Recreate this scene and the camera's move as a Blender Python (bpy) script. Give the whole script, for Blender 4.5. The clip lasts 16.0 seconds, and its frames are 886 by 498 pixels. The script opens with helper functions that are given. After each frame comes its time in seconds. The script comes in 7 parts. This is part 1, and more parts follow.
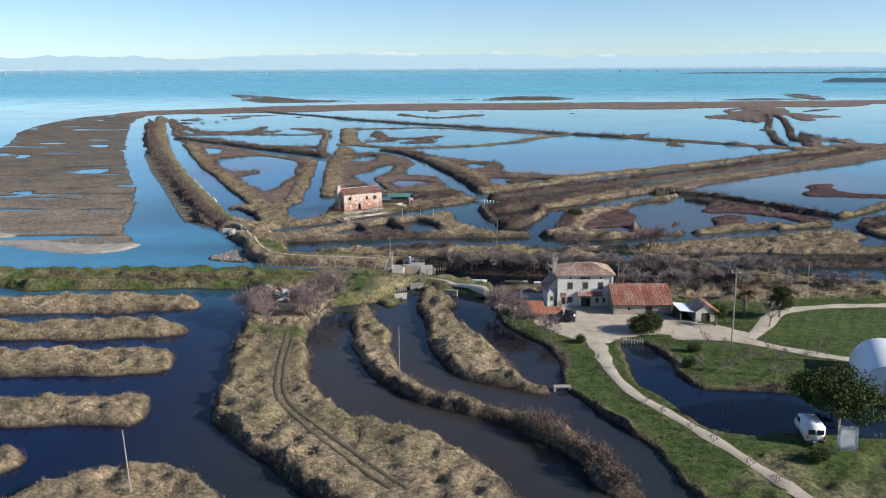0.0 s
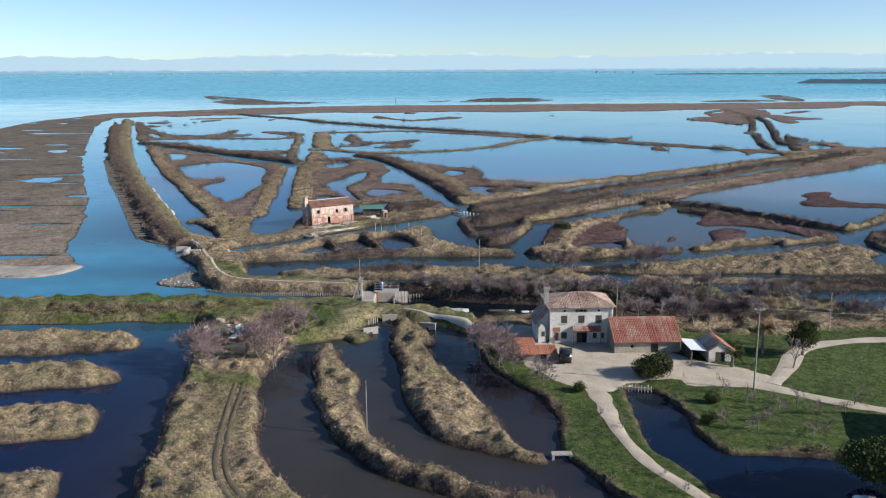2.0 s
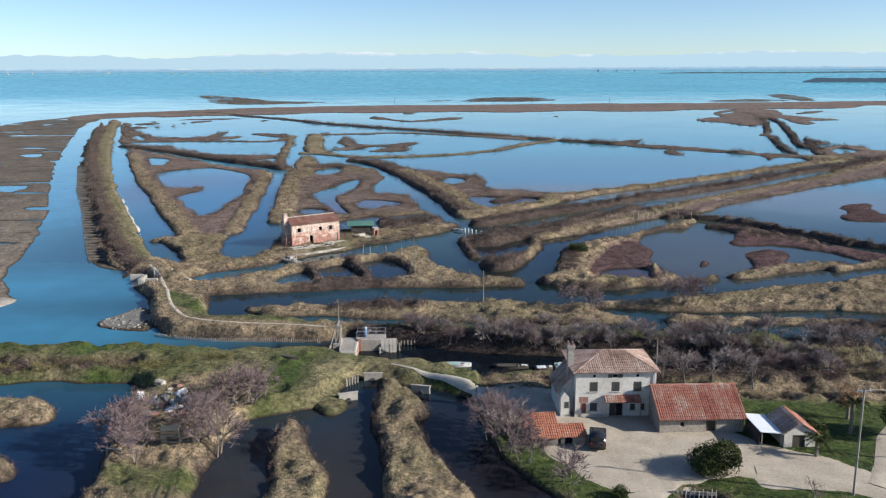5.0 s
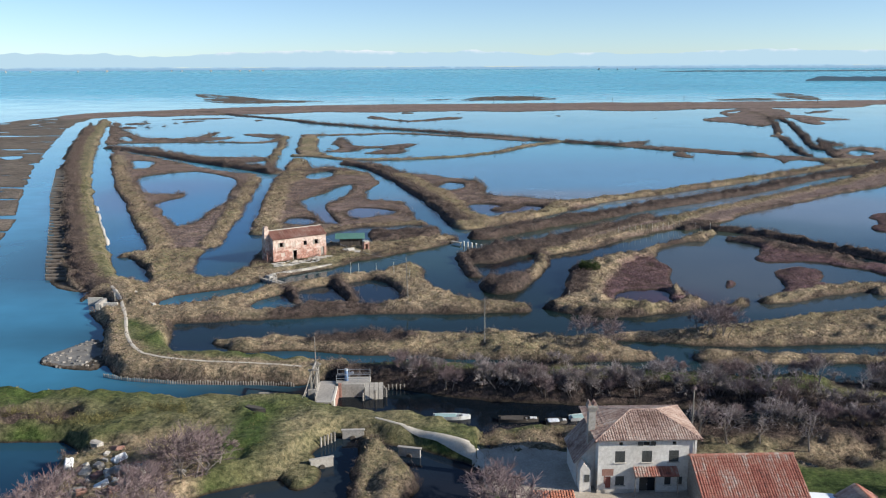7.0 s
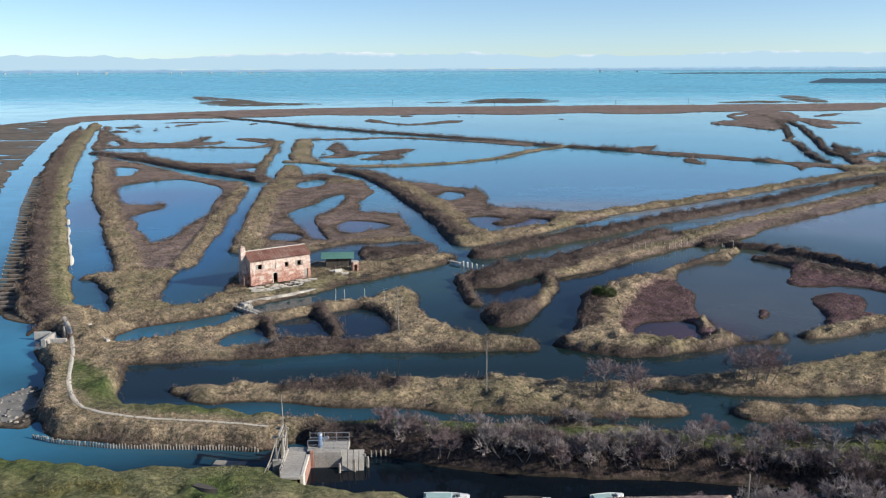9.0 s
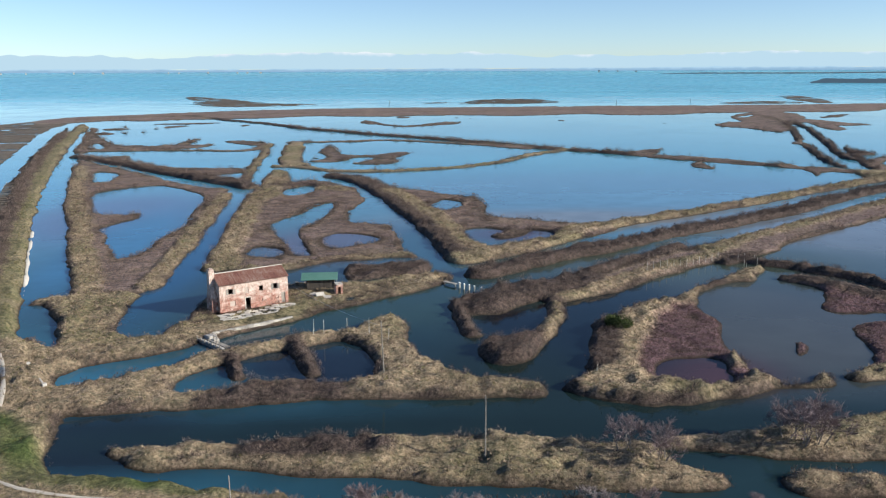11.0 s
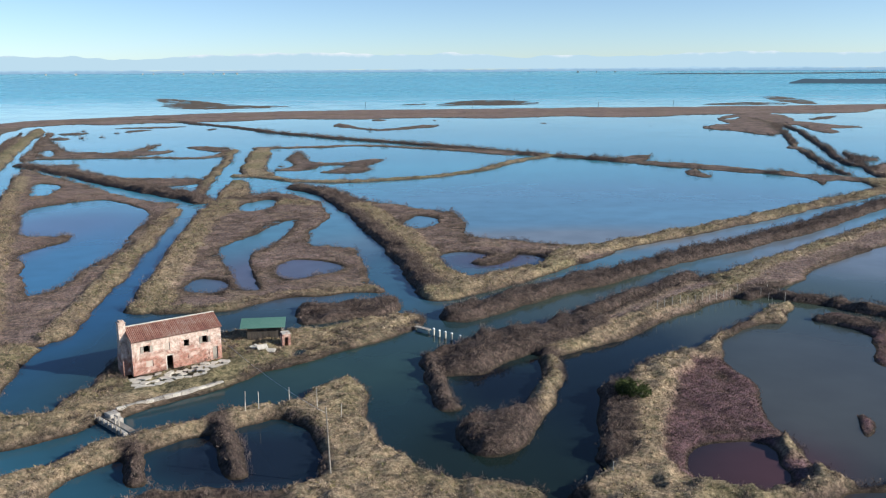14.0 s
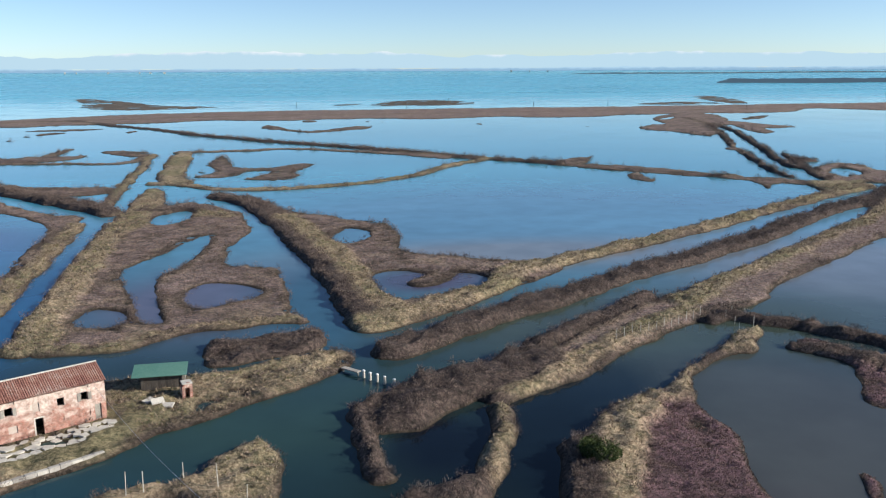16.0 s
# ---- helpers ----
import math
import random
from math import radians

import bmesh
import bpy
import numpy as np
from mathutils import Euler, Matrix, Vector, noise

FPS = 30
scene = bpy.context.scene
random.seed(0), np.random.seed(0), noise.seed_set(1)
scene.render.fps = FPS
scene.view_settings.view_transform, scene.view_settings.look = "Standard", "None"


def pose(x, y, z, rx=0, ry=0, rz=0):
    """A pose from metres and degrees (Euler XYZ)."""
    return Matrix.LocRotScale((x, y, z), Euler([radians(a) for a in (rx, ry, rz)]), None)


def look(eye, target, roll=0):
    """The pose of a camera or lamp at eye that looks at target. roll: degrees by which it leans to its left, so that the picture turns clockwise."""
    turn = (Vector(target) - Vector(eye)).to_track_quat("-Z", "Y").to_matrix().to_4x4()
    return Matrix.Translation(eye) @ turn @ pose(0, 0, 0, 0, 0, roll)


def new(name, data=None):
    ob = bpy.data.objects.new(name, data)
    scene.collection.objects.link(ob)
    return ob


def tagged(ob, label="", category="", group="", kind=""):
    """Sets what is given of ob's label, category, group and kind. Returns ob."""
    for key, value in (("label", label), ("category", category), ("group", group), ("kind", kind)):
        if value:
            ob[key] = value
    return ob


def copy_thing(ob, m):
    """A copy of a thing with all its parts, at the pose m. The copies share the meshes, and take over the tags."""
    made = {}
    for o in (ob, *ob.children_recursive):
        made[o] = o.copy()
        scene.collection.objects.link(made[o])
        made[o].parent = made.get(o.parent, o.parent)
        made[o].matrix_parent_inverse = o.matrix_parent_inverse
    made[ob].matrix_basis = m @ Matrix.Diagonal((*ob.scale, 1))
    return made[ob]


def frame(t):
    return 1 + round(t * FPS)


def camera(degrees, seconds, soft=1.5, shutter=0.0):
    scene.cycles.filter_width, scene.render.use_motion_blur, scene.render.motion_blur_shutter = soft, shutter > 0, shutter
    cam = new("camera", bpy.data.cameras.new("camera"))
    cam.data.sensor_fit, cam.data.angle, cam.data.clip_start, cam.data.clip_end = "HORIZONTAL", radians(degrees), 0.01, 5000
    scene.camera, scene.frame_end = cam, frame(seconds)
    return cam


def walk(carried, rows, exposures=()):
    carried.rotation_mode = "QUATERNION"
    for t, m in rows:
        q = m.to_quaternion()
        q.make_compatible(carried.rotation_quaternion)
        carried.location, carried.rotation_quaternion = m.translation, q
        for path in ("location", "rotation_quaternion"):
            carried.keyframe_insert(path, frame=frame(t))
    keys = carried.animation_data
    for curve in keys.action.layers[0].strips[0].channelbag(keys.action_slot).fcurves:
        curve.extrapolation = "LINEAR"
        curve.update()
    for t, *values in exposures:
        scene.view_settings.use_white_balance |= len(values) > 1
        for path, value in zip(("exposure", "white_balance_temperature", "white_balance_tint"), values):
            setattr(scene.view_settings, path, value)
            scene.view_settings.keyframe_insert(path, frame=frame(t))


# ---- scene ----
cam = camera(55.2, 16.0, 1.2)
METRES, EYE, TILT, LEAN, TURN = 147.6, 40.0, 0.0, 0.0, 0.0
ROWS = [
    (0.0, 0.0, 0.0, 0.0, -0.06, -12.01, 0.26),
    (0.5, 0.0002, 0.0296, 0.0003, -0.45, -12.01, 0.25),
    (1.0, 0.0005, 0.0633, 0.0007, -0.9, -12.01, 0.25),
    (1.5, 0.0011, 0.0926, 0.0014, -1.29, -11.99, 0.24),
    (2.0, 0.0022, 0.1262, 0.0021, -1.59, -11.96, 0.23),
    (2.5, 0.0031, 0.1553, 0.0026, -1.6, -11.94, 0.24),
    (3.0, 0.0044, 0.1886, 0.0029, -1.58, -11.96, 0.25),
    (3.5, 0.0057, 0.2175, 0.0029, -1.57, -11.97, 0.25),
    (4.0, 0.0074, 0.251, 0.0025, -1.56, -11.97, 0.25),
    (6.5, 0.0171, 0.4052, 0.0011, -1.55, -12.15, 0.23),
    (7.0, 0.0193, 0.4386, 0.0012, -1.54, -12.14, 0.23),
    (7.5, 0.0212, 0.4681, 0.0012, -1.53, -12.1, 0.22),
    (8.0, 0.0236, 0.5013, 0.0013, -1.51, -12.06, 0.22),
    (8.5, 0.0256, 0.5307, 0.001, -1.49, -12.02, 0.25),
    (9.0, 0.0278, 0.5637, 0.0012, -1.48, -12.01, 0.24),
    (11.5, 0.0393, 0.7171, 0.0009, -1.68, -12.01, 0.25),
    (12.0, 0.042, 0.7503, 0.001, -1.86, -12.02, 0.28),
    (12.5, 0.0443, 0.7794, 0.0011, -2.23, -12.02, 0.3),
    (13.0, 0.0467, 0.8128, 0.001, -2.57, -12.02, 0.27),
    (13.5, 0.0493, 0.8416, 0.0013, -2.76, -12.0, 0.28),
    (14.0, 0.052, 0.8749, 0.0013, -2.99, -11.97, 0.29),
    (14.5, 0.0549, 0.9041, 0.0014, -3.43, -11.98, 0.26),
    (15.0, 0.058, 0.935, 0.0017, -4.86, -12.0, 0.26),
    (15.5, 0.0608, 0.9664, 0.0019, -6.21, -12.03, 0.23),
    (16.0, 0.0644, 0.9976, 0.0018, -7.37, -12.03, 0.23),
]
walk(cam, [(t, pose(0, 0, EYE, TILT, LEAN, TURN) @ pose(METRES * x, METRES * y, METRES * z, 90 + pitch, roll, yaw)) for t, x, y, z, yaw, pitch, roll in ROWS], [(0.0, 0.67, 6250, 8), (16.0, 0.67, 6250, 8)])

# ---- light and sky ----
SUN_EL, SUN_AZ = 24.0, 106.0          # degrees: height, and bearing clockwise from +y
sun_way = Vector((math.sin(radians(SUN_AZ)) * math.cos(radians(SUN_EL)), math.cos(radians(SUN_AZ)) * math.cos(radians(SUN_EL)), math.sin(radians(SUN_EL))))
world = bpy.data.worlds.new("sky")
scene.world = world
world.use_nodes = True
wn, wl = world.node_tree.nodes, world.node_tree.links
sky = wn.new("ShaderNodeTexSky")
sky.sky_type, sky.sun_disc = "NISHITA", False
sky.sun_elevation, sky.sun_rotation = radians(SUN_EL), radians(SUN_AZ)
sky.altitude, sky.air_density, sky.dust_density, sky.ozone_density = 0, 0.64, 0.22, 2.6
wl.new(sky.outputs[0], wn["Background"].inputs[0])
wn["Background"].inputs[1].default_value = 0.092
sun = new("sun", bpy.data.lights.new("sun", "SUN"))
sun.data.energy, sun.data.angle, sun.data.color = 5.0, radians(0.6), (1.0, 0.91, 0.8)
sun.matrix_world = look((60, -60, 200), Vector((60, -60, 200)) - sun_way)


# ---- materials ----
def material(name):
    m = bpy.data.materials.new(name)
    m.use_nodes = True
    n = m.node_tree.nodes
    return m, n, m.node_tree.links, n["Principled BSDF"]


def ramp(n, l, source, stops):
    r = n.new("ShaderNodeValToRGB")
    while len(r.color_ramp.elements) < len(stops):
        r.color_ramp.elements.new(0.5)
    for e, (p, c) in zip(r.color_ramp.elements, stops):
        e.position, e.color = p, (*c, 1)
    l.new(source, r.inputs[0])
    return r.outputs[0]


def noise_tex(n, l, scale, detail=4.0, rough=0.6, vector=None):
    t = n.new("ShaderNodeTexNoise")
    t.inputs["Scale"].default_value, t.inputs["Detail"].default_value, t.inputs["Roughness"].default_value = scale, detail, rough
    if vector is None:
        vector = n.new("ShaderNodeNewGeometry").outputs["Position"]
    l.new(vector, t.inputs["Vector"])
    return t.outputs["Fac"]


def mix(n, l, fac, a, b, mode="MIX"):
    x = n.new("ShaderNodeMix")
    x.data_type, x.blend_type = "RGBA", mode
    for socket, v in ((x.inputs[0], fac), (x.inputs[6], a), (x.inputs[7], b)):
        if isinstance(v, (int, float)):
            socket.default_value = v
        elif isinstance(v, tuple):
            socket.default_value = (*v, 1)
        else:
            l.new(v, socket)
    return x.outputs[2]


def bump(n, l, b, height, strength, distance=0.05):
    k = n.new("ShaderNodeBump")
    k.inputs["Strength"].default_value, k.inputs["Distance"].default_value = strength, distance
    l.new(height, k.inputs["Height"])
    l.new(k.outputs[0], b.inputs["Normal"])


def plain(name, dark, light, scale=2.0, rough=0.8, metal=0.0, relief=0.25, vary=0.0):
    """A surface whose colour wanders between two tones at two scales, with fine relief."""
    m, n, l, b = material(name)
    coarse, fine = noise_tex(n, l, scale * 0.25, 3), noise_tex(n, l, scale * 3, 5, 0.7)
    both = n.new("ShaderNodeMath")
    both.operation = "MULTIPLY_ADD"
    l.new(fine, both.inputs[0])
    both.inputs[1].default_value = 0.6
    half = n.new("ShaderNodeMath")
    half.operation, half.inputs[1].default_value = "MULTIPLY", 0.4
    l.new(coarse, half.inputs[0])
    l.new(half.outputs[0], both.inputs[2])
    c = ramp(n, l, both.outputs[0], [(0.32, dark), (0.68, light)])
    if vary:
        info = n.new("ShaderNodeObjectInfo")
        tone = ramp(n, l, info.outputs["Random"], [(0, (1 - vary,) * 3), (1, (1 + vary * 0.6,) * 3)])
        c = mix(n, l, 1.0, c, tone, "MULTIPLY")
    l.new(c, b.inputs["Base Color"])
    b.inputs["Roughness"].default_value, b.inputs["Metallic"].default_value = rough, metal
    if relief:
        bump(n, l, b, fine, relief, 0.03)
    return m


def attribute(n, name):
    a = n.new("ShaderNodeAttribute")
    a.attribute_name = name
    return a


# cover of the ground: dry grass, meadow, red glasswort marsh, brown marsh and scrub, mixed by what grows where
ground_mat, n, l, b = material("ground_cover")
cover = attribute(n, "cover")
sep = n.new("ShaderNodeSeparateColor")
l.new(cover.outputs["Color"], sep.inputs[0])
brown = attribute(n, "marsh").outputs["Fac"]
fine, mid, wide = noise_tex(n, l, 2.6, 6, 0.75), noise_tex(n, l, 0.5, 5, 0.65), noise_tex(n, l, 0.06, 4, 0.6)
dry = ramp(n, l, fine, [(0.3, (0.1, 0.074, 0.054)), (0.5, (0.305, 0.238, 0.163)), (0.72, (0.5, 0.41, 0.29))])
olive = ramp(n, l, fine, [(0.3, (0.05, 0.05, 0.018)), (0.7, (0.2, 0.185, 0.075))])
dry = mix(n, l, ramp(n, l, mid, [(0.52, (0, 0, 0)), (0.72, (0.45, 0.45, 0.45))]), dry, olive)
meadow = ramp(n, l, fine, [(0.28, (0.03, 0.05, 0.013)), (0.5, (0.062, 0.096, 0.027)), (0.75, (0.13, 0.16, 0.056))])
meadow = mix(n, l, ramp(n, l, mid, [(0.5, (0, 0, 0)), (0.75, (0.45, 0.45, 0.45))]), meadow, (0.17, 0.15, 0.07))
red = ramp(n, l, fine, [(0.3, (0.085, 0.05, 0.06)), (0.7, (0.225, 0.142, 0.155))])
marsh = ramp(n, l, fine, [(0.28, (0.085, 0.06, 0.058)), (0.5, (0.21, 0.158, 0.145)), (0.75, (0.34, 0.265, 0.235))])
marsh = mix(n, l, ramp(n, l, mid, [(0.45, (0, 0, 0)), (0.7, (0.4, 0.4, 0.4))]), marsh, red)
scrub = ramp(n, l, fine, [(0.3, (0.024, 0.018, 0.018)), (0.52, (0.085, 0.064, 0.058)), (0.75, (0.19, 0.15, 0.125))])
marsh = mix(n, l, ramp(n, l, noise_tex(n, l, 0.11, 5, 0.7), [(0.5, (0, 0, 0)), (0.66, (0.6, 0.6, 0.6))]), marsh, dry)
c = mix(n, l, brown, dry, marsh)
tidal = ramp(n, l, fine, [(0.28, (0.16, 0.13, 0.108)), (0.5, (0.27, 0.225, 0.188)), (0.75, (0.37, 0.32, 0.27))])
tidal = mix(n, l, ramp(n, l, mid, [(0.42, (0, 0, 0)), (0.7, (0.45, 0.45, 0.45))]), tidal, (0.18, 0.138, 0.112))
c = mix(n, l, cover.outputs["Alpha"], c, tidal)
c = mix(n, l, sep.outputs[2], c, scrub)
c = mix(n, l, sep.outputs[0], c, red)
c = mix(n, l, sep.outputs[1], c, meadow)
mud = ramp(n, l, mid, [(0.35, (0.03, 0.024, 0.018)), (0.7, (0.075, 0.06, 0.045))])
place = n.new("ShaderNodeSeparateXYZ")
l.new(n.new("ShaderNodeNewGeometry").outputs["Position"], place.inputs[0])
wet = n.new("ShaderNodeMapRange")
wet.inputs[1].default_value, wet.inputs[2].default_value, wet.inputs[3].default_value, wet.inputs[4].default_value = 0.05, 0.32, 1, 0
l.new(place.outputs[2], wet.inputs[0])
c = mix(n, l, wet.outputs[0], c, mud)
c = mix(n, l, 1.0, c, ramp(n, l, wide, [(0.3, (0.78, 0.76, 0.74)), (0.7, (1.15, 1.12, 1.08))]), "MULTIPLY")
c = mix(n, l, 1.0, c, ramp(n, l, noise_tex(n, l, 1.25, 5, 0.7), [(0.37, (0.42, 0.48, 0.47)), (0.6, (1.2, 1.19, 1.17))]), "MULTIPLY")
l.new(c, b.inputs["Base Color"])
b.inputs["Roughness"].default_value = 0.95
b.inputs["Specular IOR Level"].default_value = 0.15
bump(n, l, b, fine, 0.9, 0.35)

# brackish water: a smooth surface over a murky body whose colour changes from pond to pond, some sky reflection mixed
# in
water_mat, n, l, b = material("lagoon_water")
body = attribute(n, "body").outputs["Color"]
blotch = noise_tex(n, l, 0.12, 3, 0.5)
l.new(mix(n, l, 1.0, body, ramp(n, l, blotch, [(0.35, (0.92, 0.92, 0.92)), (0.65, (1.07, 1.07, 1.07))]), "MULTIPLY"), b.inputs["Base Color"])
b.inputs["IOR"].default_value, b.inputs["Specular IOR Level"].default_value = 1.33, 0.22
streak = n.new("ShaderNodeMapping")
streak.inputs["Scale"].default_value = (0.35, 1.0, 1.0)
l.new(n.new("ShaderNodeNewGeometry").outputs["Position"], streak.inputs[0])
banks = ramp(n, l, noise_tex(n, l, 0.008, 5, 0.6, streak.outputs[0]), [(0.38, (0.86, 0.87, 0.88)), (0.62, (1.14, 1.13, 1.12))])
l.new(mix(n, l, 1.0, b.inputs["Base Color"].links[0].from_socket, banks, "MULTIPLY"), b.inputs["Base Color"])
ripple = noise_tex(n, l, 0.02, 3, 0.55)
chop = n.new("ShaderNodeMath")
chop.operation = "ADD"
l.new(ramp(n, l, ripple, [(0.4, (0.04, 0.04, 0.04)), (0.65, (0.1, 0.1, 0.1))]), chop.inputs[0])
l.new(attribute(n, "body").outputs["Alpha"], chop.inputs[1])
l.new(chop.outputs[0], b.inputs["Roughness"])
bump(n, l, b, noise_tex(n, l, 1.6, 3, 0.5), 0.03, 0.04)


# ---- ground ----
LATTICE = np.random.RandomState(7).rand(256, 256)


def wander(x, y, size, shift=0):
    """Smooth noise from -1 to 1 over the plan, with features of the given size in metres."""
    u, v = x / size + 17.3 * shift, y / size + 5.1 * shift
    i, j = np.floor(u).astype(int), np.floor(v).astype(int)
    fu, fv = u - i, v - j
    fu, fv = fu * fu * (3 - 2 * fu), fv * fv * (3 - 2 * fv)
    i, j, i1, j1 = i % 256, j % 256, (i + 1) % 256, (j + 1) % 256
    low = LATTICE[i, j] * (1 - fu) + LATTICE[i1, j] * fu
    high = LATTICE[i, j1] * (1 - fu) + LATTICE[i1, j1] * fu
    return 2 * (low * (1 - fv) + high * fv) - 1


def lift(x, y):
    """The far lagoon rises a little, to stand at the height of the true horizon."""
    r = np.hypot(x, y)
    return 26.0 * np.clip((r - 2300) / 2600, 0, 1.2) ** 2


def rounded(points, closed=True):
    p = np.array(points, float)
    for _ in range(1 if closed else 2):
        q = np.roll(p, -1, 0)
        if closed:
            p = np.stack([p * 0.75 + q * 0.25, p * 0.25 + q * 0.75], 1).reshape(-1, 2)
        else:
            a, c = p[:-1], p[1:]
            p = np.concatenate([p[:1], np.stack([a * 0.75 + c * 0.25, a * 0.25 + c * 0.75], 1).reshape(-1, 2), p[-1:]])
    return p


def line_distance(x, y, p, closed):
    d = np.full(x.shape, 1e9)
    inside = np.zeros(x.shape, bool)
    ends = zip(p, np.roll(p, -1, 0)) if closed else zip(p[:-1], p[1:])
    for (ax, ay), (bx, by) in ends:
        ex, ey = bx - ax, by - ay
        s = np.clip(((x - ax) * ex + (y - ay) * ey) / (ex * ex + ey * ey + 1e-9), 0, 1)
        d = np.minimum(d, np.hypot(x - ax - s * ex, y - ay - s * ey))
        if closed and ey:
            inside ^= ((ay > y) != (by > y)) & (x < ax + (y - ay) * ex / ey)
    return d, inside


FAR_ROW = 300.0
rows_y = list(np.arange(-160.0, 56.0, 4.0)) + [56.0]      # coarse behind the first camera, where nothing is seen
while rows_y[-1] < 5200:
    rows_y.append(rows_y[-1] + 0.55 * max(1.0, rows_y[-1] / FAR_ROW) ** 2)
rows_y = np.array(rows_y)
COLS = 560
across = np.linspace(-1, 1, COLS)


def half_width(y):
    return np.maximum(30 + 0.66 * y, 66) + 1.2 * np.maximum(56 - y, 0)


GX = half_width(rows_y)[:, None] * across[None, :]
GY = np.repeat(rows_y[:, None], COLS, 1)
spread = np.interp(GY, (100, 250, 420, 520), (0.8, 0.75, 0.7, 0.7))
WX = GX + spread * (0.9 * wander(GX, GY, 7 * 1.0, 1) + 0.45 * wander(GX, GY, 2.4, 2)) + np.interp(GY, (260, 500), (0, 0.8)) * wander(GX, GY, 5, 23) + np.interp(GY, (400, 700, 1000), (0, 0.8, 3.0)) * wander(GX, GY, 20, 5)
WY = GY + spread * (0.9 * wander(GX, GY, 7 * 1.0, 3) + 0.45 * wander(GX, GY, 2.4, 4)) + np.interp(GY, (260, 500), (0, 1.4)) * wander(GX, GY, 6, 24) + np.interp(GY, (300, 600, 1000), (0, 2.0, 8.0)) * wander(GX, GY, 26, 6)
FIELD = np.full(GX.shape, -30.0)       # metres inland from the water's edge
TALL = np.zeros(GX.shape)
KIND = np.zeros(GX.shape, int)          # 0 dry grass, 1 green, 2 red, 3 brown marsh, 4 scrub
KINDS = {"levee": 0, "green": 1, "red": 2, "marsh": 3, "bush": 4, "verge": 5, "flat": 6}


def window(p, margin):
    (x0, y0), (x1, y1) = p.min(0) - margin, p.max(0) + margin
    r0, r1 = np.searchsorted(rows_y, y0), np.searchsorted(rows_y, y1)
    if r0 >= r1:
        return None
    wide = half_width(rows_y[r0:r1])
    c0 = int(max(0, np.floor((x0 / wide).min() * (COLS - 1) / 2 + (COLS - 1) / 2)))
    c1 = int(min(COLS, np.ceil((x1 / wide).max() * (COLS - 1) / 2 + (COLS - 1) / 2) + 1))
    c0 = min(c0, int(max(0, np.floor((x0 / wide).max() * (COLS - 1) / 2 + (COLS - 1) / 2))), COLS)
    return (slice(r0, r1), slice(c0, max(c0, c1)))


def lay(kind, height, d, w):
    over = d > 0
    FIELD[w] = np.maximum(FIELD[w], d)
    TALL[w] = np.where(over, height, TALL[w])
    near = (d > 0) | ((d > -3) & (TALL[w] == 0))
    TALL[w] = np.where(near & (TALL[w] == 0), height, TALL[w])
    KIND[w] = np.where(near, KINDS[kind], KIND[w])


def land(kind, height, points):
    p = rounded(points)
    w = window(p, 14)
    if w is not None:
        d, inside = line_distance(WX[w], WY[w], p, True)
        lay(kind, height, np.where(inside, d, -d), w)


def bank(kind, height, width, points):
    p = rounded(points, False)
    w = window(p, 14 + width)
    if w is not None:
        d, _ = line_distance(WX[w], WY[w], p, False)
        lay(kind, height, width / 2 - d, w)


def pool(points):
    p = rounded(points)
    w = window(p, 14)
    if w is not None:
        d, inside = line_distance(WX[w], WY[w], p, True)
        FIELD[w] = np.minimum(FIELD[w], np.where(inside, -d, d))


# the plan: marshes, islets and banks, with the pools cut out of them, in metres from the first eye
land("flat", 0.35, [(-197.6, 350.7), (-222.2, 410.6), (-232.5, 446.7), (-250, 493.9), (-277.9, 557.4), (-297.1, 613.1), (-310, 687.6), (-314.4, 753.4), (-303.5, 790.1), (-288.6, 841.2), (-257.2, 748.6), (-256, 714.5), (-214.3, 584.6), (-182.1, 490.2), (-157.7, 421.6), (-137.6, 369.6), (-121.2, 328.7), (-107.9, 295.9), (-99.5, 273.9), (-91.6, 250.5), (-85.6, 230.7), (-83.3, 217.8), (-77.8, 206.8), (-72.8, 197.6), (-69, 194.2), (-71.4, 189.2), (-76, 184.4), (-83.6, 184.6), (-93, 188.4), (-103, 193), (-115.1, 200.6)])
pool([(-147, 342), (-144, 351), (-136, 347), (-137, 336)])
pool([(-192, 462), (-189, 469), (-179, 458), (-181, 448)])
pool([(-203, 403), (-204, 416), (-197, 405), (-195, 392)])
land("marsh", 0.8, [(-308, 793), (-297, 856), (-267, 880), (-226, 914), (-182, 952), (-132, 982), (-76, 994), (-18, 1006), (42, 1011), (102, 1017), (162, 1016), (224, 1022), (285, 1021), (349, 1027), (413, 1033), (519, 1034), (445, 899), (395, 873), (321, 882), (259, 868), (226, 843), (181, 839), (158, 870), (136, 863), (109, 847), (74, 842), (46, 864), (-14, 843), (-62, 848), (-83, 859), (-109, 836), (-152, 815), (-198, 812), (-214, 791), (-242, 809), (-259, 781), (-280, 749)])
land("marsh", 0.7, [(474, 1054), (553, 1051), (642, 1063), (696, 1068), (555, 877), (527, 895), (506, 923), (477, 954), (422, 953)])
bank("bush", 1.3, 6, [(-278, 818), (-231, 847), (-166, 876), (-89, 907), (-16, 920), (65, 921), (148, 934), (232, 936), (316, 937), (469, 942)])
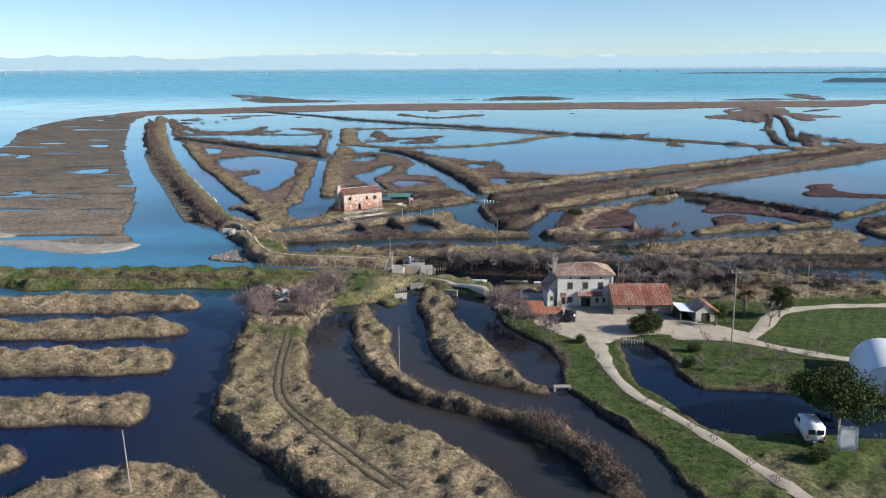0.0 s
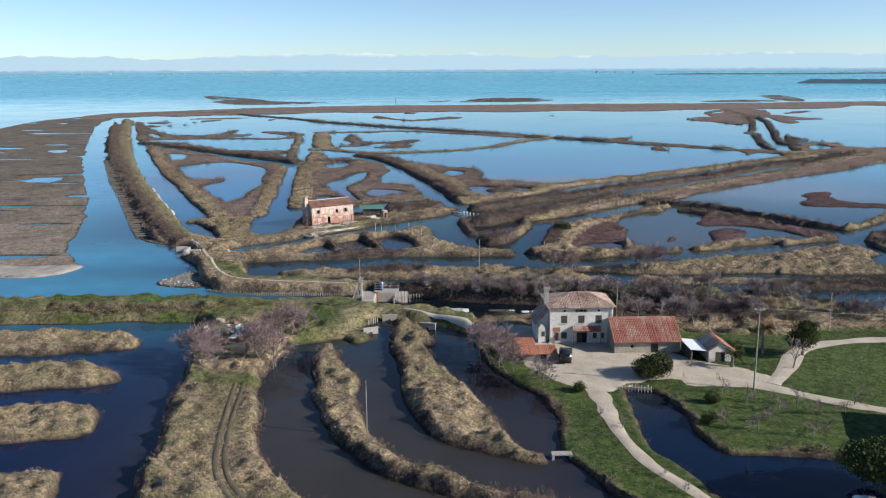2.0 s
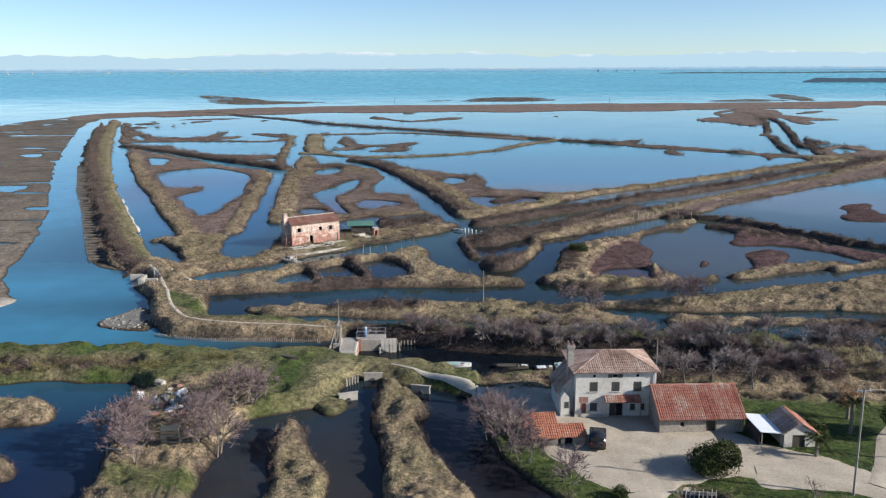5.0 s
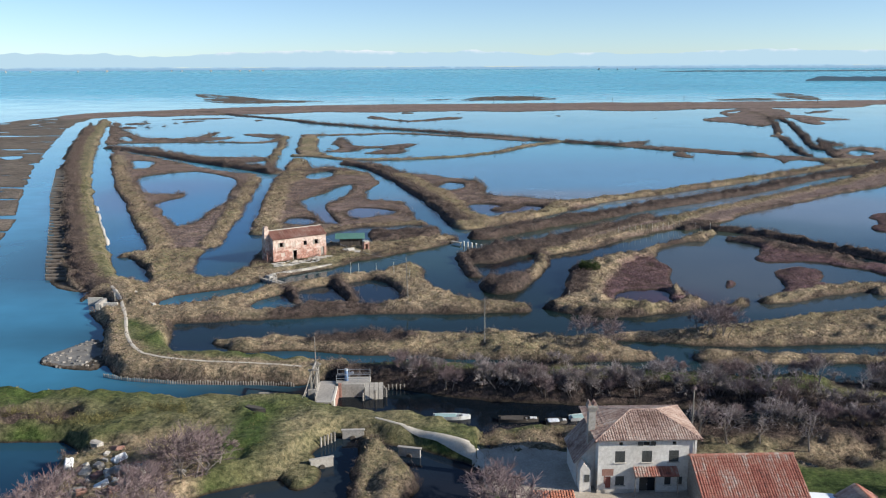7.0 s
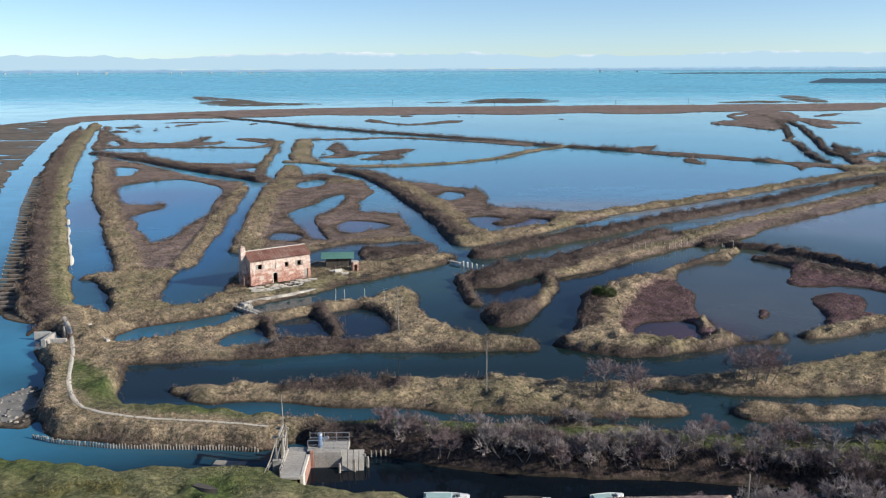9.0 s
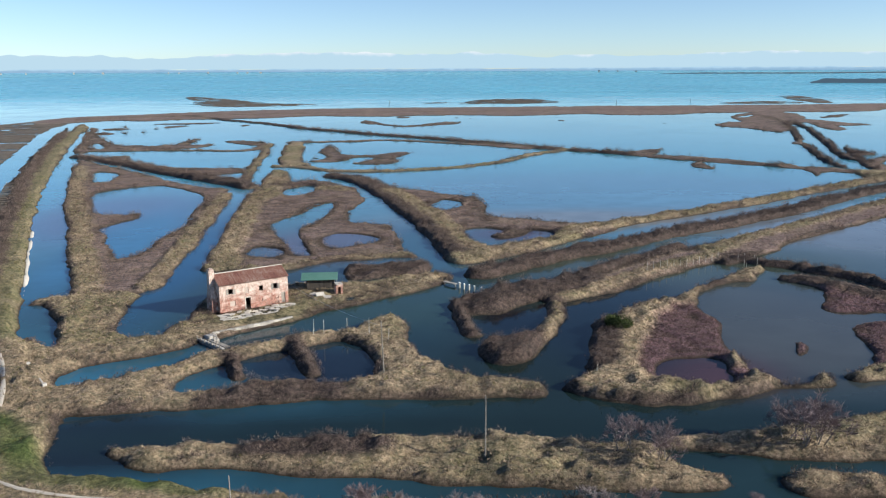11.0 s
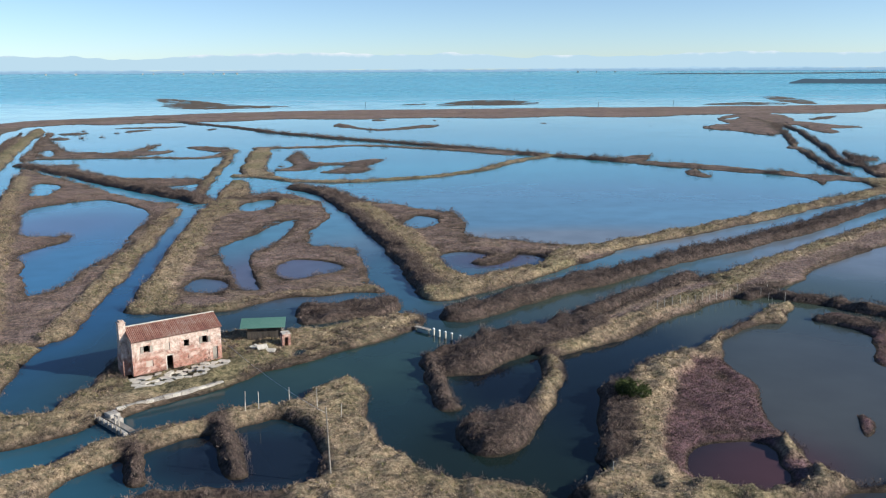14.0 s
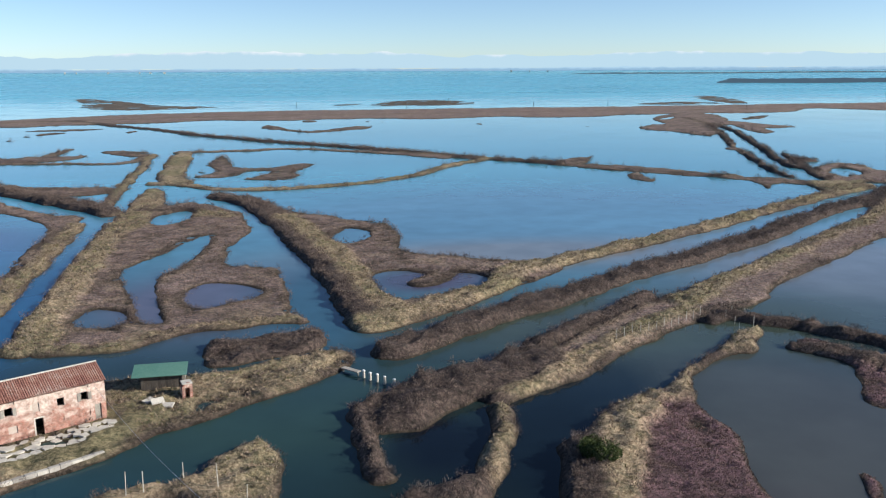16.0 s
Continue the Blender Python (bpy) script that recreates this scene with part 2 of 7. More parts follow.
land("levee", 1.7, [(-13, 167), (-20, 169), (-26, 169), (-36, 171), (-40, 175), (-44, 182), (-46, 192), (-52, 201), (-56, 208), (-59, 212), (-58.4, 215.4), (-63.3, 223.1), (-69.9, 237.5), (-80, 261), (-96.4, 300.5), (-114.9, 345.2), (-139.5, 409.8), (-177.6, 517.9), (-230.7, 681.6), (-250.3, 749.8), (-237.6, 737.4), (-217.1, 671.7), (-190.8, 589.2), (-160.2, 497), (-137.6, 431.9), (-123.2, 392.1), (-105.4, 346.1), (-93.4, 316.3), (-80.2, 283.6), (-71.2, 261.5), (-66.8, 251.4), (-64.1, 247.8), (-60.3, 237.9), (-56.5, 228), (-58, 231), (-52, 222), (-47, 224), (-42, 228), (-35, 225), (-29, 227), (-27, 222), (-35, 216), (-43, 212), (-42, 204), (-35, 195), (-36, 192), (-34, 185), (-31, 180), (-17, 178), (-5, 175), (-5, 170), (-10, 170)])
land("flat", 0.14, [(-255, 746), (-238, 685), (-194, 549), (-153, 433), (-131, 376), (-114, 334), (-101, 302), (-90.3, 276.4), (-82, 255.7), (-75, 238.5), (-68.8, 224.1), (-64.6, 218), (-58.1, 214.6), (-61.6, 223.8), (-69.5, 238.3), (-82.7, 268.8), (-100, 312), (-120, 360), (-156, 456), (-217, 639)])
bank("verge", 1.9, 6, [(-230, 699), (-189, 570), (-154, 467), (-129, 398), (-110, 349), (-91, 302), (-76.7, 268), (-65.9, 242.2), (-58, 224.3)])
bank("bush", 1.9, 5, [(-225, 662), (-182, 531), (-146, 430), (-120, 364), (-104, 324), (-84.2, 275.8), (-72.8, 248.3), (-63.2, 226.8), (-57.7, 217.8)])
land("marsh", 0.5, [(-155, 502), (-140, 460), (-124, 415), (-114, 386), (-104, 362), (-94, 342), (-89, 328), (-81, 309), (-74.7, 292.8), (-67.7, 276.2), (-62.7, 264.5), (-58.9, 254.2), (-53.5, 252.4), (-46, 252.1), (-44.7, 252.8), (-45, 263.7), (-46.6, 280.3), (-47.8, 291.5), (-50, 305), (-51, 318), (-53, 339), (-55, 359), (-58, 383), (-60, 392), (-70, 397), (-84, 412), (-105, 439), (-130, 470)])
bank("levee", 0.9, 6, [(-138, 462), (-121, 414), (-109, 381), (-100, 357), (-85, 324), (-71.3, 289.4), (-60.7, 263.8), (-56.2, 253)])
bank("levee", 1.1, 5, [(-58, 378), (-55, 353), (-53, 329), (-51, 310), (-48.6, 290), (-46.6, 269), (-45.5, 256.8)])
pool([(-116, 419), (-124, 440), (-123, 444), (-113, 437), (-110, 422), (-109, 412), (-112, 410)])
pool([(-102, 379), (-100, 389), (-92, 398), (-87, 401), (-79, 396), (-71, 385), (-65, 376), (-62, 363), (-61, 349), (-60, 335), (-58, 327), (-57, 317), (-57, 310), (-58, 306), (-57.7, 294.9), (-58.1, 288.5), (-58.6, 283), (-60.4, 281.5), (-64.1, 289.4), (-69, 302), (-72, 309), (-77, 318), (-77, 322), (-75, 326), (-73, 332), (-73, 340), (-73, 343), (-77, 342), (-81, 340), (-85, 340), (-90, 348), (-95, 362)])
land("marsh", 0.4, [(-80, 328), (-80, 338), (-78, 343), (-74, 344), (-73, 339), (-75, 331), (-76, 324), (-77, 320)])
land("levee", 0.9, [(-64.7, 248.9), (-60.4, 250.2), (-58.4, 253), (-45, 253.5), (-44.6, 247), (-44.6, 243.6), (-43.2, 236.6), (-42, 230.7), (-40.5, 226.9), (-34.7, 226.9), (-28.5, 225.4), (-26.9, 222.3), (-31, 222.7), (-33.7, 221.1), (-36.2, 219.1), (-40.2, 217.3), (-43.2, 214.3), (-45.3, 211.7), (-46, 210), (-48.2, 210.1), (-57.6, 231.4)])
pool([(-62.3, 243.7), (-62.1, 245.4), (-59.5, 245.2), (-56.2, 238.7), (-53.6, 234.1), (-53.1, 231.2), (-51.5, 227.1), (-49.8, 222.8), (-50, 221.3), (-54.7, 228), (-57.9, 232.8)])
bank("marsh", 0.7, 7, [(-168, 537), (-147, 535), (-131, 537), (-113, 536), (-90, 531), (-81, 533), (-77, 548), (-77, 568)])
bank("levee", 0.8, 5, [(-77, 572), (-70, 518), (-68, 487), (-64, 452), (-60, 419), (-58, 400)])
bank("marsh", 0.6, 6, [(-224, 708), (-198, 630), (-179, 574), (-163, 526)])
land("marsh", 0.4, [(-224, 701), (-183, 616), (-168, 584), (-159, 569), (-139, 564), (-129, 570), (-129, 592), (-128, 607), (-122, 611), (-122, 591), (-120, 569), (-106, 575), (-110, 552), (-121, 543), (-155, 534), (-164, 535)])
pool([(-165, 547), (-175, 577), (-173, 581), (-158, 546)])
land("marsh", 0.3, [(-204, 658), (-204, 672), (-190, 661), (-189, 647), (-195, 643)])
land("marsh", 0.3, [(-218, 700), (-208, 710), (-193, 703), (-198, 687), (-208, 683)])
land("marsh", 0.3, [(-198, 752), (-173, 770), (-140, 767), (-158, 748), (-189, 739)])
land("marsh", 0.3, [(-178, 713), (-174, 731), (-162, 736), (-165, 712), (-172, 701)])
land("marsh", 0.25, [(-188, 661), (-187, 667), (-182, 660), (-183, 655)])
land("marsh", 0.25, [(-180, 670), (-179, 676), (-174, 670), (-175, 664)])
land("marsh", 0.25, [(-180, 696), (-179, 703), (-174, 696), (-175, 690)])
land("marsh", 0.25, [(-210, 722), (-209, 729), (-203, 722), (-204, 715)])
land("marsh", 0.35, [(-108, 594), (-98, 597), (-81, 584), (-76, 566), (-85, 563), (-100, 575)])
land("marsh", 0.3, [(-127, 720), (-125, 739), (-120, 738), (-120, 714)])
land("marsh", 0.35, [(-140, 491), (-143, 508), (-131, 510), (-129, 495), (-116, 475), (-103, 464), (-92, 457), (-73, 456), (-66, 455), (-64, 432), (-86, 434), (-109, 452)])
bank("bush", 1.7, 8, [(-156, 506), (-147, 498), (-131, 482), (-110, 457), (-97, 442), (-84, 428), (-76, 419), (-65, 408), (-54, 395)])
bank("bush", 2.2, 9, [(-81, 425), (-70, 414), (-57, 401)])
bank("bush", 1.3, 9, [(-196, 861), (-152, 805), (-120, 764), (-81, 702), (-46, 661), (-8, 620), (25, 588), (53, 552), (78, 525), (102, 505), (121, 480), (140, 460), (158, 446), (174, 433)])
land("marsh", 0.35, [(108, 517), (127, 531), (124, 510), (113, 495), (102, 504)])
land("marsh", 0.35, [(119, 459), (128, 470), (126, 448), (127, 442), (121, 437), (118, 445)])
land("marsh", 0.35, [(101, 501), (120, 477), (131, 465), (145, 447), (157, 456), (145, 475), (126, 497)])
land("marsh", 0.35, [(150, 445), (160, 432), (153, 414), (156, 415), (164, 428), (174, 419), (178, 414), (181, 433), (169, 445), (158, 448)])
land("marsh", 0.35, [(-43, 764), (-37, 793), (-27, 762), (-15, 728), (-2, 721), (14, 752), (38, 763), (37, 742), (20, 725), (-2, 703), (-14, 710), (-28, 736), (-36, 736)])
land("marsh", 0.3, [(-18, 831), (-9, 843), (-1, 825), (-10, 814)])
land("flat", 0.3, [(112, 770), (118, 779), (120, 769), (115, 760)])
land("flat", 0.3, [(202, 799), (206, 810), (204, 799), (200, 789)])
land("flat", 0.3, [(184, 728), (190, 736), (190, 727), (185, 719)])
land("flat", 0.3, [(35, 817), (38, 828), (40, 817), (37, 806)])
land("flat", 0.3, [(47, 808), (50, 818), (51, 807), (48, 797)])
land("flat", 0.3, [(32, 757), (36, 765), (39, 756), (36, 747)])
land("levee", 0.9, [(-56, 463), (-62, 513), (-68, 580), (-61, 586), (-53, 541), (-50, 499), (-46, 475), (-40, 460), (-46, 456)])
bank("marsh", 0.6, 9, [(-66, 581), (-38, 582), (-14, 595), (12, 578), (39, 558), (60, 534)])
bank("levee", 0.9, 6, [(-55, 460), (-43, 455), (-33, 445), (-26, 442), (-17, 438), (-3, 441), (19, 451), (40, 469), (55, 497), (65, 512), (81, 526)])
land("marsh", 0.35, [(-45, 520), (-46, 547), (-42, 567), (-36, 531), (-32, 511), (-18, 502), (-8, 520), (2, 519), (0, 506), (-6, 491), (-15, 494), (-25, 495), (-28, 480), (-34, 472), (-46, 477), (-40, 486), (-38, 501)])
land("marsh", 0.35, [(-27, 467), (-19, 478), (-14, 496), (-8, 509), (-4, 484), (-4, 474), (-6, 466), (-16, 462)])
land("marsh", 0.3, [(-45, 494), (-43, 499), (-41, 493), (-42, 489)])
land("marsh", 0.4, [(-50, 382), (-48, 359), (-45, 339), (-44, 324), (-42, 311), (-40.4, 297.1), (-39, 284.2), (-37.2, 270), (-30.1, 269.2), (-22.6, 270.3), (-18.8, 275.4), (-12.1, 278.1), (-6.3, 277.9), (-0.5, 281.3), (4.1, 279.5), (4.4, 284.9), (2.4, 287.8), (0.7, 295.1), (0, 305), (-1, 316), (-3, 321), (-6, 322), (-13, 324), (-15, 335), (-14, 347), (-11, 360), (-13, 374), (-15, 380), (-16, 394), (-21, 398), (-28, 409), (-36, 416), (-41, 408), (-45, 431), (-49, 448), (-56, 450), (-52, 410), (-51, 389)])
bank("levee", 1.0, 7, [(-48, 376), (-45, 349), (-43, 327), (-40, 304), (-38.2, 284.9), (-36.3, 271.8)])
land("levee", 0.9, [(-50, 382), (-52, 414), (-56, 448), (-49, 445), (-43, 417), (-43, 396), (-40, 375), (-43, 363)])
bank("levee", 0.7, 4, [(-33.1, 270.1), (-23.8, 271), (-17.9, 277.2), (-11.1, 280), (-1.7, 282.8), (3.3, 281.5)])
bank("bush", 1.1, 5, [(-47, 398), (-41, 396), (-37, 401), (-30, 398), (-28, 391)])
bank("levee", 0.7, 6, [(-29, 390), (-25, 393), (-21, 387)])
pool([(-40, 378), (-40, 388), (-36, 398), (-32, 397), (-30, 390), (-32, 380), (-36, 374)])
pool([(-34, 323), (-32, 329), (-29, 336), (-26, 349), (-22, 361), (-21, 352), (-21, 342), (-22, 332), (-23, 324), (-25, 320), (-26, 315), (-25, 306), (-23.3, 298.2), (-20.6, 288.9), (-18.5, 283.8), (-20.5, 283.9), (-23.4, 286.8), (-25.6, 296.4), (-28, 304), (-31, 311)])
pool([(-18, 302), (-16, 308), (-14, 310), (-8, 307), (-5, 302), (-6.2, 296.7), (-9.8, 293.8), (-13.5, 292.1), (-16.6, 295.3)])
pool([(-32.7, 287.2), (-31.9, 293), (-28.6, 292.3), (-25.3, 287.5), (-25.8, 283), (-29.2, 282.1), (-31.5, 283.3)])
land("bush", 1.0, [(-11.3, 267.6), (-10.4, 272.3), (-4.8, 272.5), (0.9, 275.2), (5.5, 277.6), (7.6, 273.9), (7.9, 267.6), (5.5, 265.4), (0.1, 263.4), (-5.2, 261.1), (-9.4, 260.8)])
land("marsh", 0.4, [(-27, 430), (-15, 419), (-6, 400), (0, 388), (10, 384), (11, 376), (23, 372), (24, 364), (26, 355), (24, 340), (26, 332), (35, 326), (44, 322), (52, 320), (56, 319), (56, 309), (39.3, 295.7), (25.2, 286.1), (17.3, 278.8), (13.9, 276.4), (11.6, 285.6), (8, 304), (4, 328), (-1, 349), (-7, 378), (-19, 408)])
bank("bush", 1.7, 8, [(-28, 426), (-14, 404), (-7, 380), (-2, 360), (3, 340), (7, 322), (10, 303), (13, 288.8), (14.7, 278.5)])
bank("levee", 1.3, 6, [(-4, 382), (5, 350), (11, 325), (15.4, 299.7), (18.4, 285.2)])
pool([(8, 352), (11, 361), (14, 364), (18, 355), (15, 347), (12, 344), (9, 346)])
pool([(16, 309), (18, 314), (22, 314), (28, 311), (25, 309), (21, 304), (24, 300), (30, 302), (33, 311), (36, 310), (39, 306), (36, 300), (30.3, 296.8), (26.1, 293.8), (20.8, 292.9), (17.6, 298.7)])
bank("levee", 1.6, 7, [(14.9, 276.8), (25.1, 285.1), (39.7, 298.1), (44, 310), (58, 319), (74, 330), (93, 343), (115, 359), (129, 370), (144, 381), (161, 395), (178, 406), (190, 413)])
bank("bush", 1.8, 8, [(17.2, 264), (23.5, 269.4), (27, 273), (37.8, 281.5), (50, 290.6), (64, 302), (81, 314), (100, 328), (113, 338), (128, 352), (143, 365), (161, 379), (185, 397)])
land("marsh", 0.9, [(12.4, 238), (14.8, 243.3), (18.2, 247.1), (23.5, 250.6), (32.9, 258.2), (40.3, 263.6), (49.2, 272.9), (61.6, 283.1), (71.9, 291.6), (83, 301), (98, 310), (124, 332), (138, 344), (164, 366), (141, 332), (133, 326), (121, 316), (104, 302), (96.4, 296.2), (89.4, 288.7), (83.2, 280.7), (75.3, 278.6), (69.3, 273.1), (66.8, 270.7), (61.8, 267.8), (55.2, 262.5), (48.8, 256.4), (43.2, 251.5), (38.3, 248), (34, 245.6), (28.7, 242), (26.7, 244.9), (21, 245.8), (15.7, 240.3), (13.3, 238.8)])
bank("levee", 1.4, 4, [(29, 244.4), (35.4, 249.7), (43, 256.6), (50.2, 263.7), (57.8, 270.6), (67.2, 278)])
bank("levee", 1.3, 5, [(68.9, 282.4), (78.8, 293), (91, 304), (109, 319), (130, 338), (162, 364)])
bank("bush", 1.9, 11, [(15.3, 240.8), (19, 245.2), (24.3, 248.7), (30.9, 253), (35.8, 257)])
bank("bush", 1.5, 5, [(38.4, 265.1), (48.1, 272.9), (58.9, 282.1), (64.3, 287.7)])
bank("bush", 1.3, 4, [(68.7, 271.9), (73.2, 274.8), (80.7, 270.3), (86.3, 262.8), (92.3, 255.9), (90.3, 258.6)])
bank("bush", 1.4, 3.6, [(14, 243), (12.1, 238.7), (11.9, 234.3), (12.7, 228.5), (13.5, 225.4)])
bank("levee", 1.3, 4, [(28.5, 241.3), (27.6, 233.6), (25.6, 227.9), (22.8, 222.7), (21, 219.5)])
land("bush", 1.7, [(13.3, 217.5), (14, 220.3), (16.1, 222.7), (18.6, 223.3), (22.9, 224.5), (25.1, 227), (22.8, 217.6), (21.1, 213.8), (18.9, 211.3), (15.9, 211.4), (13.9, 214.3)])
land("levee", 1.3, [(22.2, 202), (23.5, 203.6), (26.8, 206.1), (29.1, 211.4), (30.3, 217.5), (32.4, 223.6), (33.5, 230.3), (34.8, 232.4), (37.9, 236.9), (43.3, 241.7), (50.6, 246.7), (56.4, 252.2), (62.6, 258.1), (66.3, 262.3), (71.3, 266.7), (75.9, 267.5), (75.7, 264.7), (71.6, 260.4), (68.5, 255.5), (65.7, 256.4), (62.4, 254.5), (56.8, 248.9), (53.1, 243.7), (53.2, 232.9), (51.6, 223.4), (50.2, 216.9), (51, 212.8), (50.3, 207), (50.9, 203.1), (54.8, 204.3), (59.2, 208.2), (60.6, 206.6), (58.4, 202.1), (55, 202.2), (50.9, 201.3), (47.3, 199.1), (43.3, 198.3), (35.3, 196.3), (30.8, 197.2), (26.5, 199), (24, 202.4)])
land("red", 0.4, [(47.1, 239.8), (52.7, 242.3), (52.8, 236.4), (53.9, 232.3), (52.9, 226.1), (50.2, 216.1), (47.4, 208.7), (50.8, 208.9), (46.2, 201.9), (38.3, 201.1), (34, 207.7), (38.6, 219.5), (43.9, 233.3)])
bank("levee", 1.5, 6, [(32.7, 219.6), (36.1, 227.4), (40.3, 233.6), (44.1, 237.6)])
bank("bush", 1.5, 5, [(29.8, 210.6), (31.5, 216.1), (33.1, 223.4), (35.1, 230.3)])
pool([(36.9, 207.2), (38.9, 211.7), (42.3, 213.1), (47.1, 213.3), (47.6, 210.2), (45.8, 205), (42.8, 203.4), (38.2, 203.6)])
land("red", 0.4, [(60.2, 218.6), (62.5, 221.6), (63.1, 218.5), (60.8, 214), (58.3, 212.9), (58.9, 216.1)])
land("red", 0.5, [(75.3, 257.5), (78.2, 262.8), (81.7, 261.3), (85.7, 254.4), (89.1, 247.4), (92.8, 242), (96.7, 229.1), (94.4, 224.8), (88.8, 228.9), (85.5, 234.1), (77.1, 234), (72.6, 234.7), (72.8, 239.5), (76.6, 243.3), (79, 250.9)])
land("red", 0.5, [(72.7, 228.1), (78.3, 231.3), (81.1, 229.7), (83.2, 227.6), (81.2, 222.1), (78.1, 217.8), (80.7, 214.8), (90.8, 218.1), (87.9, 212.8), (79.4, 210), (71.6, 206.5), (66.1, 203.1), (61.4, 203.7), (62.9, 207.3), (66.9, 209.8), (70.6, 216), (71.5, 222.5)])
bank("levee", 1.0, 4, [(62.8, 204.7), (69.6, 206.7), (77.3, 210.2), (89.2, 215.4)])
bank("bush", 1.0, 4, [(76.3, 257.9), (82.4, 253), (86.6, 244.7), (90.7, 237.7), (95.6, 227.1)])
bank("bush", 1.4, 4, [(70.8, 276.5), (75.4, 270.8), (80.2, 268.3), (89.5, 257.2), (94.8, 246.1), (100.2, 235.6)])
land("marsh", 0.5, [(264, 809), (281, 843), (325, 898), (344, 875), (332, 819), (310, 772), (318, 763), (318, 728), (330, 701), (308, 691), (296, 692), (292, 658), (277, 644), (272, 660), (297, 737), (276, 712), (232, 624), (229, 644), (227, 675), (214, 688), (213, 700), (232, 736), (252, 741), (253, 770)])
pool([(264, 793), (283, 824), (292, 832), (273, 792)])
land("marsh", 0.35, [(328, 794), (366, 833), (386, 840), (362, 807), (333, 785)])
bank("bush", 1.5, 4.5, [(296, 819), (285, 755), (263, 690), (236, 619), (214, 563), (202, 523), (190, 490), (182, 462), (178, 443)])
land("marsh", 0.35, [(203, 551), (218, 571), (215, 553), (202, 519), (203, 531), (206, 547)])
bank("bush", 1.8, 4.5, [(287, 744), (272, 686), (247, 615), (224, 552), (205, 500), (194, 468), (201, 475), (193, 448), (189, 430)])
land("bush", 1.0, [(226, 543), (218, 508), (222, 492), (208, 486), (200, 462), (197, 440), (184, 426), (189, 449)])
land("marsh", 0.7, [(209, 479), (229, 486), (226, 467), (223, 452), (200, 419), (197, 426), (183, 420), (188, 440)])
pool([(204, 460), (218, 470), (214, 453), (202, 440), (197, 441)])
land("levee", 1.2, [(175, 429), (190, 425), (203, 431), (190, 415), (171, 401), (170, 414)])
land("red", 0.4, [(121.9, 288.7), (138.1, 295.5), (128.5, 277.5), (134.2, 270.8), (146.6, 266.7), (141.6, 257.4), (126.7, 262.5), (115.4, 265.2), (115, 271.5), (123.1, 279)])
land("levee", 1.0, [(107.8, 218.3), (120.3, 226.6), (134.7, 232.6), (111.5, 191.2), (104.9, 196.6), (102.6, 205.2)])
land("levee", 1.0, [(-43, 205.1), (-35, 206.4), (-28.5, 211.1), (-24.5, 217.7), (-20.5, 215.7), (-19.1, 207.4), (-25.8, 204.9), (-26, 200.3), (-24.5, 197.4), (-31.3, 196.5), (-40, 194.5), (-47.7, 198.2), (-50.8, 205.9)])
land("levee", 1.1, [(-40.8, 206.9), (-37.5, 207.5), (-33.5, 209.4), (-28.9, 212.1), (-24.3, 218.5), (-20.9, 221), (-16.3, 222.7), (-13.2, 225.5), (-9.8, 227.3), (-6.4, 226.7), (-2.8, 234.1), (1, 237.3), (3.6, 230.9), (4.5, 222.5), (6, 214.7), (9.2, 210.6), (11.6, 207.6), (17.7, 205.8), (21.6, 204.9), (21.8, 201.9), (20.6, 200.2), (14.1, 199.7), (-0.3, 200.3), (-11.6, 199.4), (-19.6, 198.1), (-27.3, 196.8), (-32.2, 195.9), (-36.1, 195.2)])
bank("bush", 1.1, 5, [(-20.3, 200.6), (-16, 201.6), (-10.9, 201.9), (-6.3, 202.4)])
pool([(-25.9, 203.2), (-26.7, 208.1), (-22.9, 211.2), (-19.5, 215.7), (-15.4, 218.4), (-10.3, 221), (-7.1, 223.1), (-4, 221.6), (-2.1, 216.4), (-1.1, 210.6), (-1.7, 206.5), (-6.8, 205.6), (-12.9, 205.8), (-18.7, 205), (-22.4, 203.5)])
bank("bush", 1.1, 3, [(-21.9, 215.3), (-19.9, 211.6), (-18.4, 208.1)])
bank("bush", 1.1, 3.2, [(-13.3, 221.9), (-11.3, 215.2), (-9.6, 209.2)])
land("levee", 0.55, [(-34.5, 231.3), (-33.5, 235.4), (-34.5, 245.1), (-32.7, 257.7), (-25.2, 257.2), (-19.8, 258.2), (-12.2, 257.7), (-4.8, 259.7), (3.8, 265.3), (9.3, 267.2), (12, 264), (11.4, 258.3), (0.6, 247), (-10, 240.4), (-16.1, 233.4), (-24.1, 225.3), (-27.1, 223.7), (-33.4, 221.2), (-41.1, 215.4), (-43.8, 213), (-49, 223.6), (-39.9, 226.2), (-35, 225.5)])
land("levee", 0.9, [(-28.3, 187.1), (-25.3, 186.3), (-20.1, 187.3), (-13, 187.5), (-8.4, 188.6), (-2, 189.1), (3.6, 188.8), (11.7, 189.8), (19.6, 187.7), (27.4, 186.5), (31.6, 184), (32.3, 180.8), (35.5, 178.6), (36.3, 177.1), (34.6, 175.4), (28.7, 174.8), (21.6, 175.8), (14.5, 176.9), (7.2, 177.9), (-0.1, 178.8), (-7.6, 180.5), (-15.2, 181.4), (-19.8, 181.6), (-22.6, 181.1), (-26.7, 182.5), (-28.8, 185.4)])
land("levee", 0.9, [(26.1, 186.5), (33.2, 187.4), (37.7, 188.3), (42.6, 189.8), (51.8, 191), (62.6, 195.2), (73.3, 198), (81.3, 200.8), (89.5, 202.9), (77, 181.8), (70.5, 181), (56.5, 181), (48.3, 181.3), (40.5, 182.9), (32.5, 184.5), (25.9, 185.3)])
